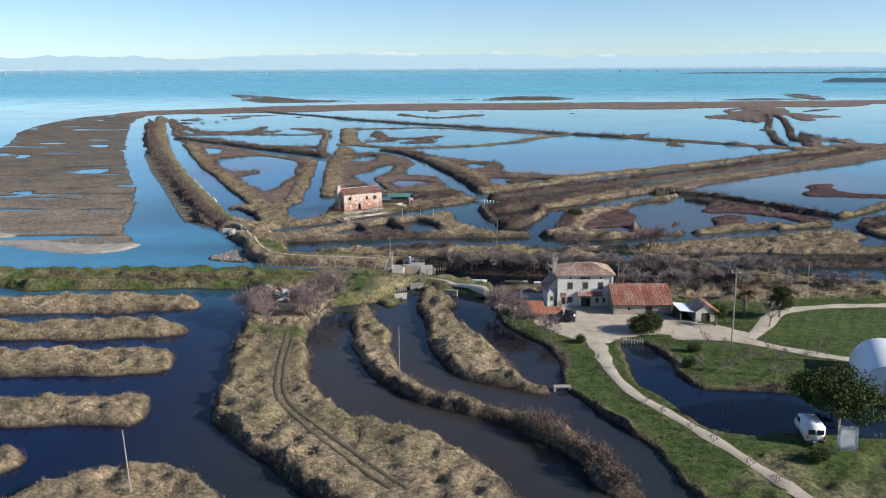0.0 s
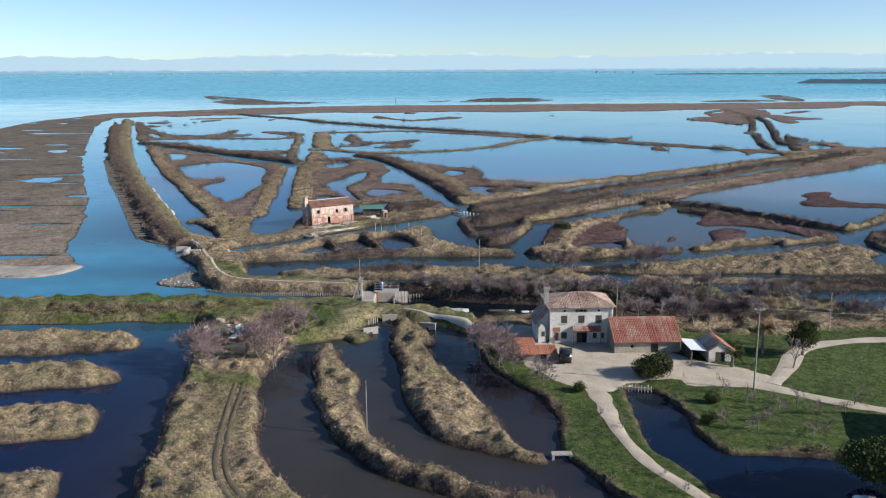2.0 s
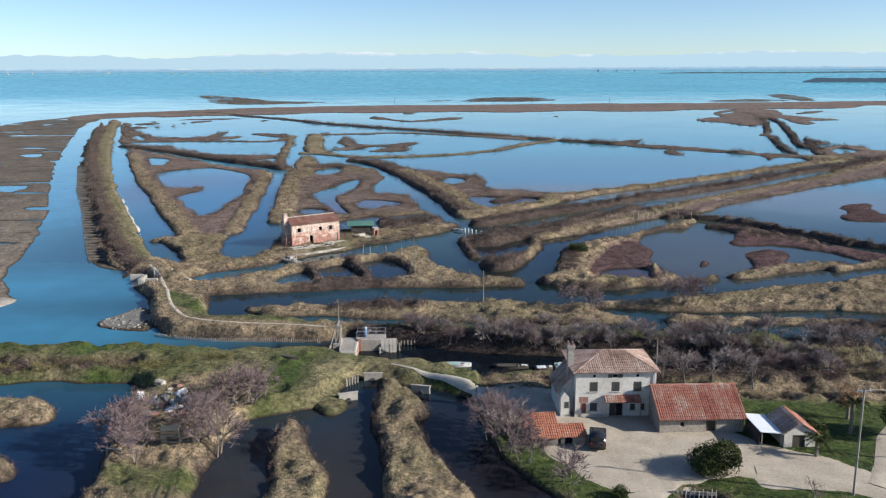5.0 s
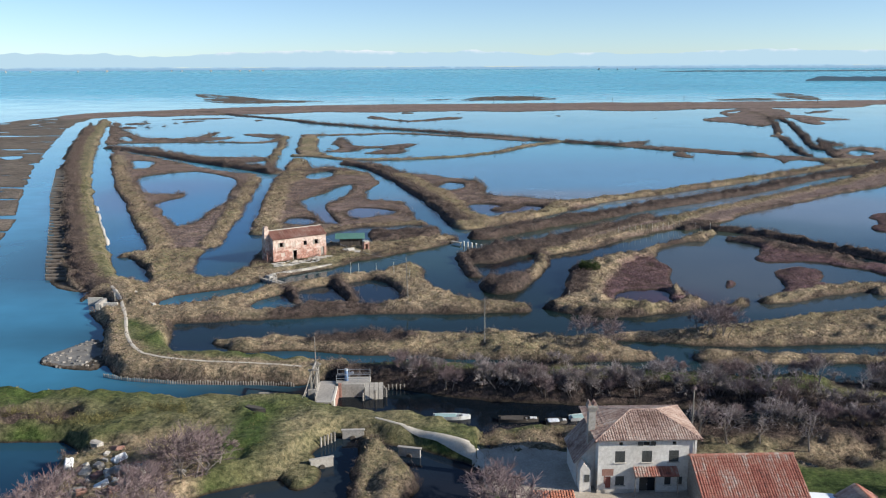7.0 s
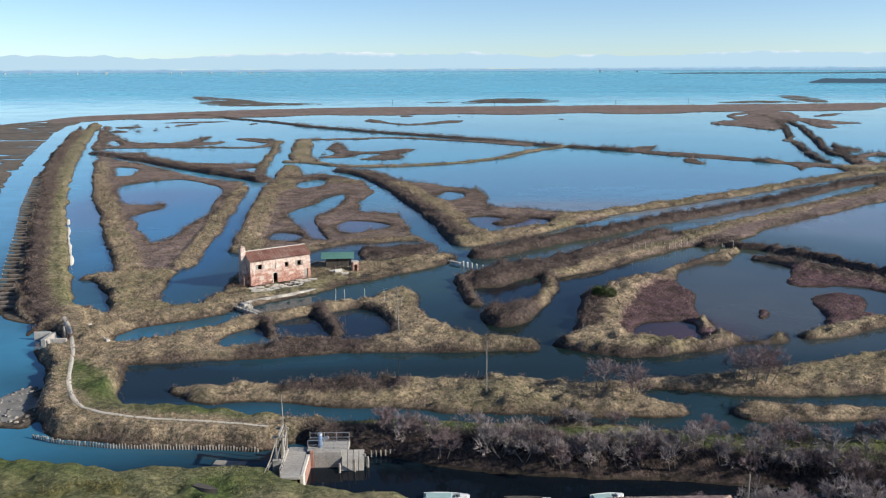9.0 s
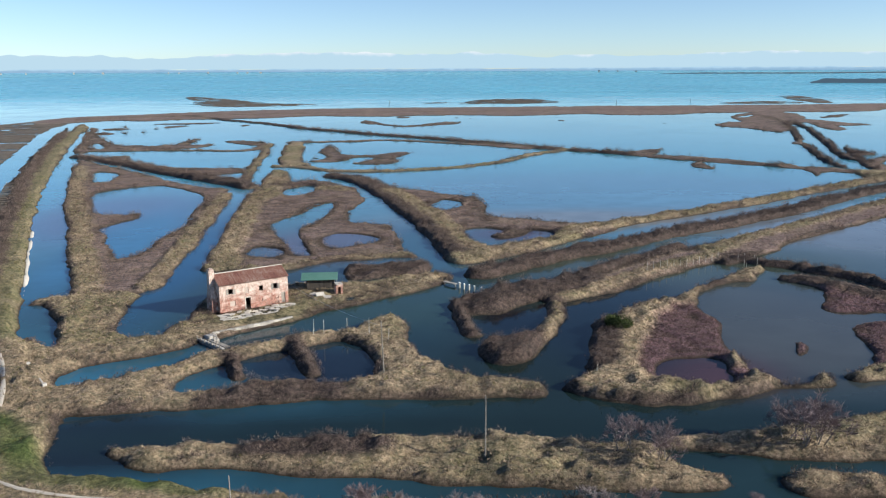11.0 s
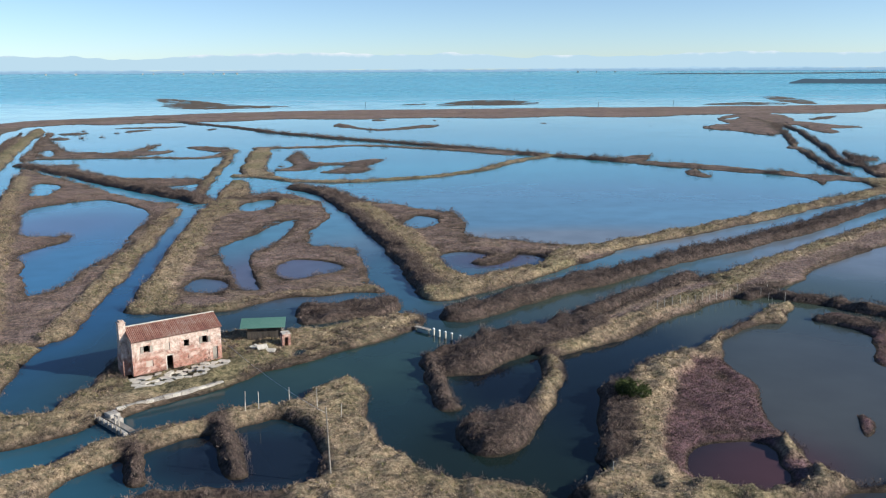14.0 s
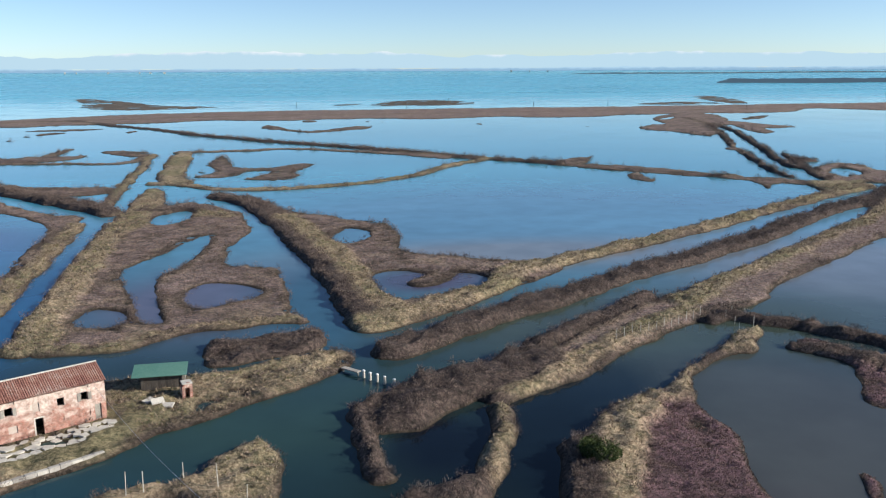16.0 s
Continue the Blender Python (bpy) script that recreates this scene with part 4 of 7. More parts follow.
def soup(name, verts, faces, mat, label, category):
    """Many loose small faces as one object that nobody could count."""
    me = bpy.data.meshes.new(name)
    k = faces.shape[1]
    me.vertices.add(len(verts))
    me.vertices.foreach_set("co", verts.astype(np.float32).ravel())
    me.loops.add(faces.size)
    me.loops.foreach_set("vertex_index", faces.astype(np.int32).ravel())
    me.polygons.add(len(faces))
    me.polygons.foreach_set("loop_start", np.arange(0, faces.size, k))
    me.polygons.foreach_set("loop_total", np.full(len(faces), k))
    me.update(calc_edges=True)
    me.materials.append(mat)
    return tagged(new(name, me), label, category, kind="stuff")


def blades(name, stops, rough=0.9):
    """Leaves and stalks: tones by the single blade, patches by the place."""
    m, n, l, b = material(name)
    geo = n.new("ShaderNodeNewGeometry")
    c = ramp(n, l, geo.outputs["Random Per Island"], stops)
    patch = noise_tex(n, l, 0.35, 4, 0.6)
    c = mix(n, l, 1.0, c, ramp(n, l, patch, [(0.3, (0.55, 0.53, 0.5)), (0.7, (1.25, 1.22, 1.15))]), "MULTIPLY")
    l.new(c, b.inputs["Base Color"])
    b.inputs["Roughness"].default_value, b.inputs["Specular IOR Level"].default_value = rough, 0.2
    return m


# ---- more materials ----
limewash = plain("limewash", (0.42, 0.4, 0.36), (0.74, 0.72, 0.67), 1.2, 0.9)
stone_wall = plain("rubble_stone", (0.16, 0.13, 0.1), (0.5, 0.46, 0.4), 1.6, 0.95, relief=0.6)
concrete = plain("concrete", (0.2, 0.185, 0.165), (0.44, 0.415, 0.37), 1.3, 0.9)
pale_stone = plain("pale_stone", (0.3, 0.28, 0.24), (0.6, 0.565, 0.5), 1.5, 0.9)
timber = plain("grey_timber", (0.14, 0.12, 0.1), (0.42, 0.39, 0.34), 2.5, 0.9, vary=0.25)
dark_timber = plain("dark_timber", (0.03, 0.026, 0.022), (0.1, 0.085, 0.07), 2.5, 0.9, vary=0.3)
shutter_mat = plain("shutter_paint", (0.035, 0.037, 0.035), (0.075, 0.08, 0.075), 3, 0.7)
# near-black tone paints the shade of rooms seen through openings
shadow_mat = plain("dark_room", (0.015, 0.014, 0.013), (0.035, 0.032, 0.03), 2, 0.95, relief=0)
brick_mat = plain("red_brick", (0.17, 0.085, 0.065), (0.38, 0.22, 0.17), 2.2, 0.95, relief=0.4, vary=0.1)
green_sheet = plain("green_sheeting", (0.05, 0.14, 0.11), (0.11, 0.22, 0.175), 1.0, 0.55, relief=0.05)
white_sheet = plain("white_sheeting", (0.62, 0.66, 0.7), (0.82, 0.84, 0.86), 0.6, 0.4, relief=0.03)
white_paint = plain("white_paint", (0.6, 0.6, 0.58), (0.82, 0.82, 0.8), 1.0, 0.4, relief=0.03)
car_paint = plain("dark_car_paint", (0.012, 0.014, 0.018), (0.025, 0.028, 0.034), 1.0, 0.25, relief=0)
rubber = plain("rubber", (0.012, 0.012, 0.012), (0.03, 0.03, 0.03), 4, 0.85)
steel = plain("galvanised_steel", (0.3, 0.31, 0.32), (0.5, 0.51, 0.52), 2, 0.45, 0.7, 0.1)
blue_paint = plain("blue_enamel", (0.1, 0.17, 0.3), (0.2, 0.3, 0.46), 2, 0.5, relief=0.05)
turquoise = plain("turquoise_paint", (0.2, 0.33, 0.32), (0.38, 0.5, 0.48), 2, 0.5, relief=0.05)
path_mat = plain("trodden_pale_earth", (0.36, 0.32, 0.26), (0.62, 0.57, 0.48), 1.6, 0.95, relief=0.4)
gravel_mat = plain("pale_gravel", (0.27, 0.228, 0.175), (0.52, 0.455, 0.37), 1.6, 0.95, relief=0.4)
spit_mat = plain("shell_grit", (0.15, 0.135, 0.115), (0.42, 0.385, 0.335), 1.8, 0.95, relief=0.5)
shingle_mat = plain("grey_shingle", (0.085, 0.08, 0.072), (0.25, 0.238, 0.215), 2.2, 0.95, relief=0.6)
earth_mat = plain("bare_earth", (0.05, 0.042, 0.025), (0.13, 0.11, 0.065), 1.8, 0.95, relief=0.5)
glass_mat, n, l, b = material("dark_glass")
b.inputs["Base Color"].default_value, b.inputs["Roughness"].default_value = (0.012, 0.015, 0.018, 1), 0.06
lamp_red = plain("red_lens", (0.3, 0.01, 0.01), (0.4, 0.02, 0.02), 3, 0.25, relief=0)


def clay(name, stops):
    """Old barrel tiles: each course and each tile along it has its own burnt tone, with lichen."""
    m, n, l, b = material(name)
    info = n.new("ShaderNodeObjectInfo")
    speck = mix(n, l, 0.5, noise_tex(n, l, 3.6, 5, 0.8), noise_tex(n, l, 0.45, 3, 0.6))
    add = n.new("ShaderNodeMath")
    add.operation = "MULTIPLY_ADD"
    l.new(info.outputs["Random"], add.inputs[0])
    add.inputs[1].default_value = 0.12
    l.new(speck, add.inputs[2])
    c = ramp(n, l, add.outputs[0], stops)
    l.new(c, b.inputs["Base Color"])
    b.inputs["Roughness"].default_value = 0.9
    bump(n, l, b, speck, 0.4, 0.04)
    return m


tile_old = clay("weathered_tile", [(0.36, (0.12, 0.07, 0.055)), (0.5, (0.29, 0.19, 0.15)), (0.6, (0.42, 0.31, 0.25)), (0.75, (0.55, 0.47, 0.4))])
tile_red = clay("red_tile", [(0.36, (0.09, 0.05, 0.042)), (0.48, (0.3, 0.1, 0.068)), (0.6, (0.34, 0.165, 0.12)), (0.72, (0.4, 0.34, 0.29))])
tile_ruin = clay("brown_tile", [(0.36, (0.1, 0.055, 0.045)), (0.5, (0.25, 0.11, 0.08)), (0.6, (0.3, 0.17, 0.13)), (0.74, (0.4, 0.33, 0.28))])
tile_orange = clay("orange_tile", [(0.36, (0.2, 0.075, 0.045)), (0.54, (0.42, 0.16, 0.095)), (0.72, (0.5, 0.28, 0.19))])

# brick wall with what is left of its lime plaster, which holds best under the eaves
ruin_mat, n, l, b = material("brick_with_plaster")
geo = n.new("ShaderNodeTexCoord").outputs["Object"]
brick = n.new("ShaderNodeTexBrick")
turn = n.new("ShaderNodeMapping")
turn.inputs["Rotation"].default_value = (radians(90), 0, 0)
l.new(geo, turn.inputs[0])
l.new(turn.outputs[0], brick.inputs["Vector"])
brick.inputs["Scale"].default_value, brick.inputs["Mortar Size"].default_value = 2.0, 0.03
brick.inputs["Color1"].default_value, brick.inputs["Color2"].default_value, brick.inputs["Mortar"].default_value = (0.36, 0.13, 0.095, 1), (0.2, 0.075, 0.058, 1), (0.4, 0.31, 0.25, 1)
patch = noise_tex(n, l, 0.8, 6, 0.7, geo)
where = n.new("ShaderNodeSeparateXYZ")
l.new(geo, where.inputs[0])
keep = n.new("ShaderNodeMath")
keep.operation, keep.inputs[1].default_value = "MULTIPLY_ADD", 0.062
l.new(where.outputs[2], keep.inputs[0])
l.new(patch, keep.inputs[2])
plaster = ramp(n, l, noise_tex(n, l, 3, 4, 0.6, geo), [(0.3, (0.45, 0.34, 0.29)), (0.7, (0.7, 0.6, 0.53))])
c = mix(n, l, ramp(n, l, keep.outputs[0], [(0.56, (0, 0, 0)), (0.73, (0.92, 0.92, 0.92))]), mix(n, l, ramp(n, l, noise_tex(n, l, 2.2, 4, 0.6, geo), [(0.4, (0, 0, 0)), (0.7, (0.5, 0.5, 0.5))]), brick.outputs[0], (0.46, 0.29, 0.23)), plaster)
c = mix(n, l, 1.0, c, ramp(n, l, noise_tex(n, l, 1.7, 6, 0.75, geo), [(0.36, (0.55, 0.52, 0.5)), (0.6, (1.12, 1.1, 1.08))]), "MULTIPLY")
l.new(c, b.inputs["Base Color"])
b.inputs["Roughness"].default_value = 0.95
bump(n, l, b, patch, 0.4, 0.06)


def tiled(parent, a, c, d, e, mat, step=0.24, ridge=True):
    """Barrel-tile courses on a roof slope: a to c along the eaves, e above a and d above c at the top. Returns the courses."""
    a, c, d, e = Vector(a), Vector(c), Vector(d), Vector(e)
    along = (c - a).normalized()
    up = ((e + d) / 2 - (a + c) / 2)
    up = (up - along * up.dot(along)).normalized()
    nor = along.cross(up).normalized()
    if nor.z < 0:
        nor = -nor
    wide, rise = (c - a).length, (e - a).dot(up)
    se, sd = (e - a).dot(along), (d - a).dot(along)
    count = max(2, int(wide / step))
    step = wide / count
    bed = bmesh.new()
    bed.faces.new([bed.verts.new(p + nor * 0.02) for p in (a, c, d, e)])
    bmesh.ops.solidify(bed, geom=bed.faces[:], thickness=0.08)
    part("roof_bed", bed, mat, parent)
    for k in range(count):
        s = (k + 0.5) * step
        top = rise
        if s < se:
            top = rise * s / se
        elif s > sd and wide > sd:
            top = rise * (wide - s) / (wide - sd)
        if top < 0.15:
            continue
        bm = bmesh.new()
        rows = max(1, int(top / 0.45))
        wob = random.uniform(-0.02, 0.02)
        for r in range(rows):
            lo, hi = top * r / rows, top * (r + 1) / rows
            ring = []
            for t, lifted in ((lo, 0.045), (hi, 0.005)):
                row = []
                for q in range(4):
                    w = math.pi * q / 3
                    p = a + along * (s + wob - 0.46 * step * math.cos(w)) + up * t + nor * (0.02 + lifted + 0.085 * math.sin(w))
                    row.append(bm.verts.new(p))
                ring.append(row)
            for q in range(3):
                bm.faces.new((ring[0][q], ring[0][q + 1], ring[1][q + 1], ring[1][q]))
            bm.faces.new(ring[0][::-1])
        part("tile_course", bm, mat, parent)


def ridge_tiles(parent, a, c, mat, r=0.14):
    a, c = Vector(a), Vector(c)
    count = max(1, int((c - a).length / 0.45))
    for k in range(count):
        part("ridge_tile", rod(a.lerp(c, k / count), a.lerp(c, (k + 1.04) / count), r, r * 0.86, 6), mat, parent)


# ---- roads and the yard ----
def strip(name, points, widths, mat, label, category, raised=0.07, step=1.2):
    """A path laid on the ground along a line."""
    p = rounded(points, False)
    seg = np.hypot(*np.diff(p, axis=0).T)
    s = np.concatenate([[0], np.cumsum(seg)])
    at = np.arange(0, s[-1], step)
    x, y = np.interp(at, s, p[:, 0]), np.interp(at, s, p[:, 1])
    w = np.interp(at, np.linspace(0, s[-1], len(widths)), widths)
    tx, ty = np.gradient(x), np.gradient(y)
    ln = np.hypot(tx, ty)
    nx, ny = -ty / ln, tx / ln
    bm = bmesh.new()
    grid = []
    for k in range(len(at)):
        row = []
        for f in (-0.5, -0.25, 0, 0.25, 0.5):
            o = f * w[k] * (1 + (0.25 * wander(x[k:k + 1], y[k:k + 1], 2.3, 11)[0] if abs(f) == 0.5 else 0))
            px, py = x[k] + nx[k] * o, y[k] + ny[k] * o
            row.append(bm.verts.new((px, py, ground_z(px, py) + raised * (1 - 0.7 * (abs(f) == 0.5)))))
        grid.append(row)
    for r0, r1 in zip(grid, grid[1:]):
        for q in range(4):
            bm.faces.new((r0[q], r0[q + 1], r1[q + 1], r1[q]))
    bmesh.ops.recalc_face_normals(bm, faces=bm.faces)
    ob = part(name, bm, mat, None, "", True)
    return tagged(ob, label, category, kind="structure")


def patch_sheet(name, outline, mat, label, category, raised=0.06, step=0.6):
    """An open area laid on the ground inside an outline."""
    p = rounded(outline)
    (x0, y0), (x1, y1) = p.min(0) - 2, p.max(0) + 2
    xs, ys = np.arange(x0, x1, step), np.arange(y0, y1, step)
    X, Y = np.meshgrid(xs, ys)
    d, inside = line_distance(X + 0.7 * wander(X, Y, 3, 12), Y + 0.7 * wander(X, Y, 3, 13), p, True)
    depth = np.where(inside, d, -d)
    bm = bmesh.new()
    made = {}
    for i, j in zip(*np.nonzero(depth > -1.3 * step)):
        made[i, j] = bm.verts.new((X[i, j], Y[i, j], ground_z(X[i, j], Y[i, j]) + min(raised, max(-0.3, 0.18 * float(depth[i, j])))))
    for i, j in list(made):
        quad = [made.get(q) for q in ((i, j), (i, j + 1), (i + 1, j + 1), (i + 1, j))]
        if all(quad):
            bm.faces.new(quad)
    return tagged(part(name, bm, mat, None, "", True), label, category, kind="structure")


patch_sheet("pavement", [(7.9, 148.2), (11.8, 148.5), (20.3, 146.8), (29.2, 137.8), (36.9, 132.7), (42.3, 127.9), (47.6, 123.5), (46.0, 119.1), (39.0, 120.0), (34.8, 120.1), (34.6, 123.1), (27.7, 122.1), (24.3, 117.9), (21.8, 119.8), (18.3, 122.0), (16.3, 126.3), (13.4, 133.1), (7.9, 142.1)], gravel_mat, "pale trampled gravel farmyard before the house", "yard")
strip("road", [(22.2, 120.0), (22.6, 116.4), (22.2, 110.0), (22.6, 103.5), (23.9, 97.7), (25.6, 94.7), (28.5, 87.8), (31.5, 80.2), (33.7, 73.1), (35.1, 69.0)], (2.6, 1.6, 1.5, 1.5), gravel_mat, "narrow pale gravel drive curving past the pond", "road", raised=0.1)
strip("road", [(35.1, 124.2), (39.9, 123.0), (45.4, 119.1), (49.6, 115.3), (55.9, 111.3), (64.8, 107.8)], (2.8, 2.2, 1.8), gravel_mat, "gravel farm road along the meadow", "road", raised=0.1)
strip("road", [(45.5, 120.7), (49.9, 126.3), (53.4, 132.4), (56.9, 135.6), (60.3, 136.9), (68.4, 138.2), (85.7, 138.3)], (2.2, 2.6, 2.2, 2.0), gravel_mat, "pale gravel road leading to the fields", "road", raised=0.1)
strip("road", [(-2.5, 153.9), (-0.8, 152.8), (2.3, 150.7), (5.3, 148.8), (8.1, 146.4), (9.8, 144.4)], (0.3, 0.5, 1.0, 1.7), path_mat, "worn pale track over the causeway", "track", raised=0.1)
strip("footpath", [(-53.5, 215.4), (-48.8, 206.8), (-44.5, 196.5), (-41.6, 187.6), (-38.6, 180.9), (-35.4, 176.7), (-28.9, 173.9), (-19.6, 172.5), (-12.0, 170.7)], (0.6, 0.6, 0.45, 0.35), path_mat, "trodden pale footpath along the levee top", "footpath", raised=0.07)
patch_sheet("gravel_spit", [(-51.0, 179.2), (-50.4, 183.6), (-48.8, 187.0), (-46.1, 188.6), (-43.8, 182.7), (-42.4, 177.6), (-45.5, 175.8), (-49.1, 177.4)], shingle_mat, "grey shell and gravel spit beside the levee", "gravel", raised=0.04)
for k in range(110):
    x, y = random.uniform(-51, -42.5), random.uniform(176, 188)
    if 0.02 < ground_z(x, y) < 0.6:
        q = random.uniform(0.08, 0.24)
        bm = worn((-q, q, -q * 0.7, q * 0.7, -0.15, q * 0.8), width=q * 0.25)
        for v in bm.verts:
            v.co += Vector((random.uniform(-1, 1), random.uniform(-1, 1), random.uniform(-1, 1))) * q * 0.2
        ob = part("riprap_stone", bm, random.choice((shingle_mat, shingle_mat, spit_mat)))
        ob.matrix_world = pose(x, y, ground_z(x, y) + 0.02, 0, 0, random.uniform(0, 180))
        tagged(ob, "rough grey stone lying on the gravel spit", "stone", "spit stones")
patch_sheet("sand_edge", [(-117.3, 212.6), (-111.7, 210.1), (-103.1, 204), (-95.2, 199), (-86.4, 194.1), (-77.1, 193.9), (-72.7, 196.4), (-68.5, 193.7), (-71, 188.1), (-75.6, 183.4), (-83.1, 183.5), (-92.4, 187.3), (-102.4, 191.9), (-108.1, 195.3)], spit_mat, "pale shell sand along the marsh edge", "sand", raised=0.12, step=1.2)
strip("wheel_track", [(-23.5, 121.5), (-22.4, 109.5), (-21.0, 99.1), (-19.4, 94.4), (-13.8, 85.5), (-8.1, 77.5), (-4.5, 72.9)], (0.5, 0.6, 0.5), earth_mat, "muddy wheel rut through rough grass", "track", raised=0.1)
strip("wheel_track", [(-22.4, 121.5), (-21.4, 108.3), (-19.8, 98.1), (-17.5, 93.0), (-11.9, 85.0), (-6.5, 77.5), (-3.0, 72.9)], (0.5, 0.6, 0.5), earth_mat, "muddy wheel rut through rough grass", "track", raised=0.1)
strip("stone_edge", [(-93.1, 315.7), (-79.7, 283.1), (-71.8, 264.4), (-66.4, 251.5)], (0.8, 1.0, 0.8), pale_stone, "narrow white stone facing along the canal edge", "revetment", raised=0.35)
# ---- the farmhouse ----
farmhouse = thing("farmhouse", pose(19.3, 138.2, 0.2), "two-storey limewashed farmhouse with hipped tile roof and tall chimney", "house")
FW, FD, FH = 9.3, 7.4, 5.75
front_holes = [(1.6, 2.55, 3.4, 4.55), (4.15, 5.1, 3.4, 4.55), (6.7, 7.65, 3.4, 4.55), (1.95, 2.3, 5.1, 5.46), (4.25, 4.85, 5.08, 5.48), (7.0, 7.35, 5.1, 5.46),
               (0.75, 1.28, 0.75, 2.0), (1.7, 2.55, 1.05, 2.0), (4.0, 5.6, 0.0, 1.95), (6.4, 7.0, 1.05, 1.85), (7.6, 8.1, 1.05, 1.85)]
part("front_wall", walling(FW, FH, 0.4, front_holes), limewash, farmhouse)
part("back_wall", boxes((0, FW, FD - 0.4, FD, 0, FH)), limewash, farmhouse)
part("side_wall", boxes((0, 0.4, 0.4, FD - 0.4, 0, FH)), limewash, farmhouse)
part("side_wall", boxes((FW - 0.4, FW, 0.4, FD - 0.4, 0, FH)), limewash, farmhouse)
part("inner_floor", boxes((0.4, FW - 0.4, 0.4, FD - 0.4, 2.55, 2.7)), dark_timber, farmhouse)
part("inner_wall", boxes((0.4, FW - 0.4, 2.2, 2.35, 0, 2.54), (0.4, FW - 0.4, 2.2, 2.35, 2.71, FH)), shadow_mat, farmhouse)
part("plinth", boxes((-0.05, 3.95, -0.06, 0, 0, 0.62), (5.65, FW + 0.05, -0.06, 0, 0, 0.45)), pale_stone, farmhouse, "damp pale plinth")
part("bare_brick_patch", boxes((0.42, 1.5, -0.012, 0, 2.06, 2.75), (0.6, 0.74, -0.012, 0, 1.2, 2.05)), brick_mat, farmhouse, "brick laid bare where plaster fell")
part("cornice", worn((-0.12, FW + 0.12, -0.12, -0.002, FH - 0.12, FH), width=0.03), limewash, farmhouse)
part("downpipe", rod((FW - 0.25, -0.08, 0.1), (FW - 0.25, -0.08, FH - 0.15), 0.05), steel, farmhouse)
ov, RZ = 0.4, 7.1
c00, c10, c11, c01 = (-ov, -ov, FH - 0.02), (FW + ov, -ov, FH - 0.02), (FW + ov, FD + ov, FH - 0.02), (-ov, FD + ov, FH - 0.02)
ra, rb = (3.75, FD / 2, RZ), (6.3, FD / 2, RZ)
tiled(farmhouse, c00, c10, rb, ra, tile_old)
tiled(farmhouse, c11, c01, ra, rb, tile_old)
tiled(farmhouse, c10, c11, rb, rb, tile_old)
tiled(farmhouse, c01, c00, ra, ra, tile_old)
for a, c in ((ra, rb), (c00, ra), (c10, rb), (c11, rb), (c01, ra)):
    ridge_tiles(farmhouse, a, c, tile_old)
for x0, x1, z0, z1 in front_holes[:3] + [front_holes[7], front_holes[9], front_holes[10]]:
    w = part("window", boxes((x0, x1, 0.2, 0.24, z0, z1)), glass_mat, farmhouse)
    part("sill", worn((x0 - 0.12, x1 + 0.12, -0.1, 0.12, z0 - 0.1, z0), width=0.02), pale_stone, w)
    half = (x0 + x1) / 2
    for s0, s1 in ((x0 + 0.01, half - 0.01), (half + 0.01, x1 - 0.01)):
        rows = [(s0, s1, 0.02, 0.05, z0 + 0.01, z1 - 0.01)]
        k = z0 + 0.08
        while k < z1 - 0.1:
            rows.append((s0 + 0.04, s1 - 0.04, 0.0, 0.02, k, k + 0.06))
            k += 0.12
        part("shutter", boxes(*rows), shutter_mat, w, "closed dark louvred shutter")
for x0, x1, z0, z1 in front_holes[3:6]:
    w = part("attic_window", boxes((x0, x1, 0.15, 0.19, z0, z1)), glass_mat, farmhouse)
    if x1 - x0 > 0.5:
        part("shutter", boxes((x0 - 0.55, x0 - 0.04, -0.05, -0.01, z0, z1)), shutter_mat, w, "open dark shutter")
        part("shutter", boxes((x1 + 0.04, x1 + 0.55, -0.05, -0.01, z0, z1)), shutter_mat, w, "open dark shutter")
part("side_door", boxes((0.76, 1.27, 0.12, 0.18, 0.75, 1.99)), plain("red_door_paint", (0.14, 0.04, 0.03), (0.25, 0.08, 0.06), 3, 0.7), farmhouse, "red-brown boarded door")
door = part("front_door", boxes((4.1, 4.85, 0.3, 0.36, 0.02, 1.93)), dark_timber, farmhouse)
part("door_panel", boxes((4.88, 5.55, 0.3, 0.35, 0.02, 1.93)), glass_mat, door)
part("door_handle", boxes((4.75, 4.8, 0.22, 0.3, 0.95, 1.05)), steel, door)
porch = part("porch_beam", worn((3.4, 7.4, -0.95, -0.82, 2.3, 2.42)), timber, farmhouse)
for x in (3.4, 7.4):
    part("porch_post", worn((x - 0.05, x + 0.05, -0.93, -0.83, 0, 2.3), width=0.015), timber, farmhouse)
tiled(farmhouse, (3.3, -1.1, 2.4), (7.5, -1.1, 2.4), (7.5, -0.03, 2.92), (3.3, -0.03, 2.92), tile_red)
# hearth wing and chimney on the shaded side
part("hearth_wing", prism([(-1.75, 0), (-0.005, 0), (-0.005, 4.9), (-1.75, 2.9)], 1.4, 6.6), limewash, farmhouse)
tiled(farmhouse, (-2.0, 6.8, 2.72), (-2.0, 1.2, 2.72), (-0.02, 1.2, 5.0), (-0.02, 6.8, 5.0), tile_old)
part("porch_gable", prism([(-1.65, 0), (-0.55, 0), (-0.55, 2.5), (-1.3, 3.3), (-1.65, 2.6)], 0.2, 1.39), limewash, farmhouse)
part("gable_window", boxes((-1.2, -0.72, 0.17, 0.199, 1.35, 2.1)), shutter_mat, farmhouse)
stack = bmesh.new()
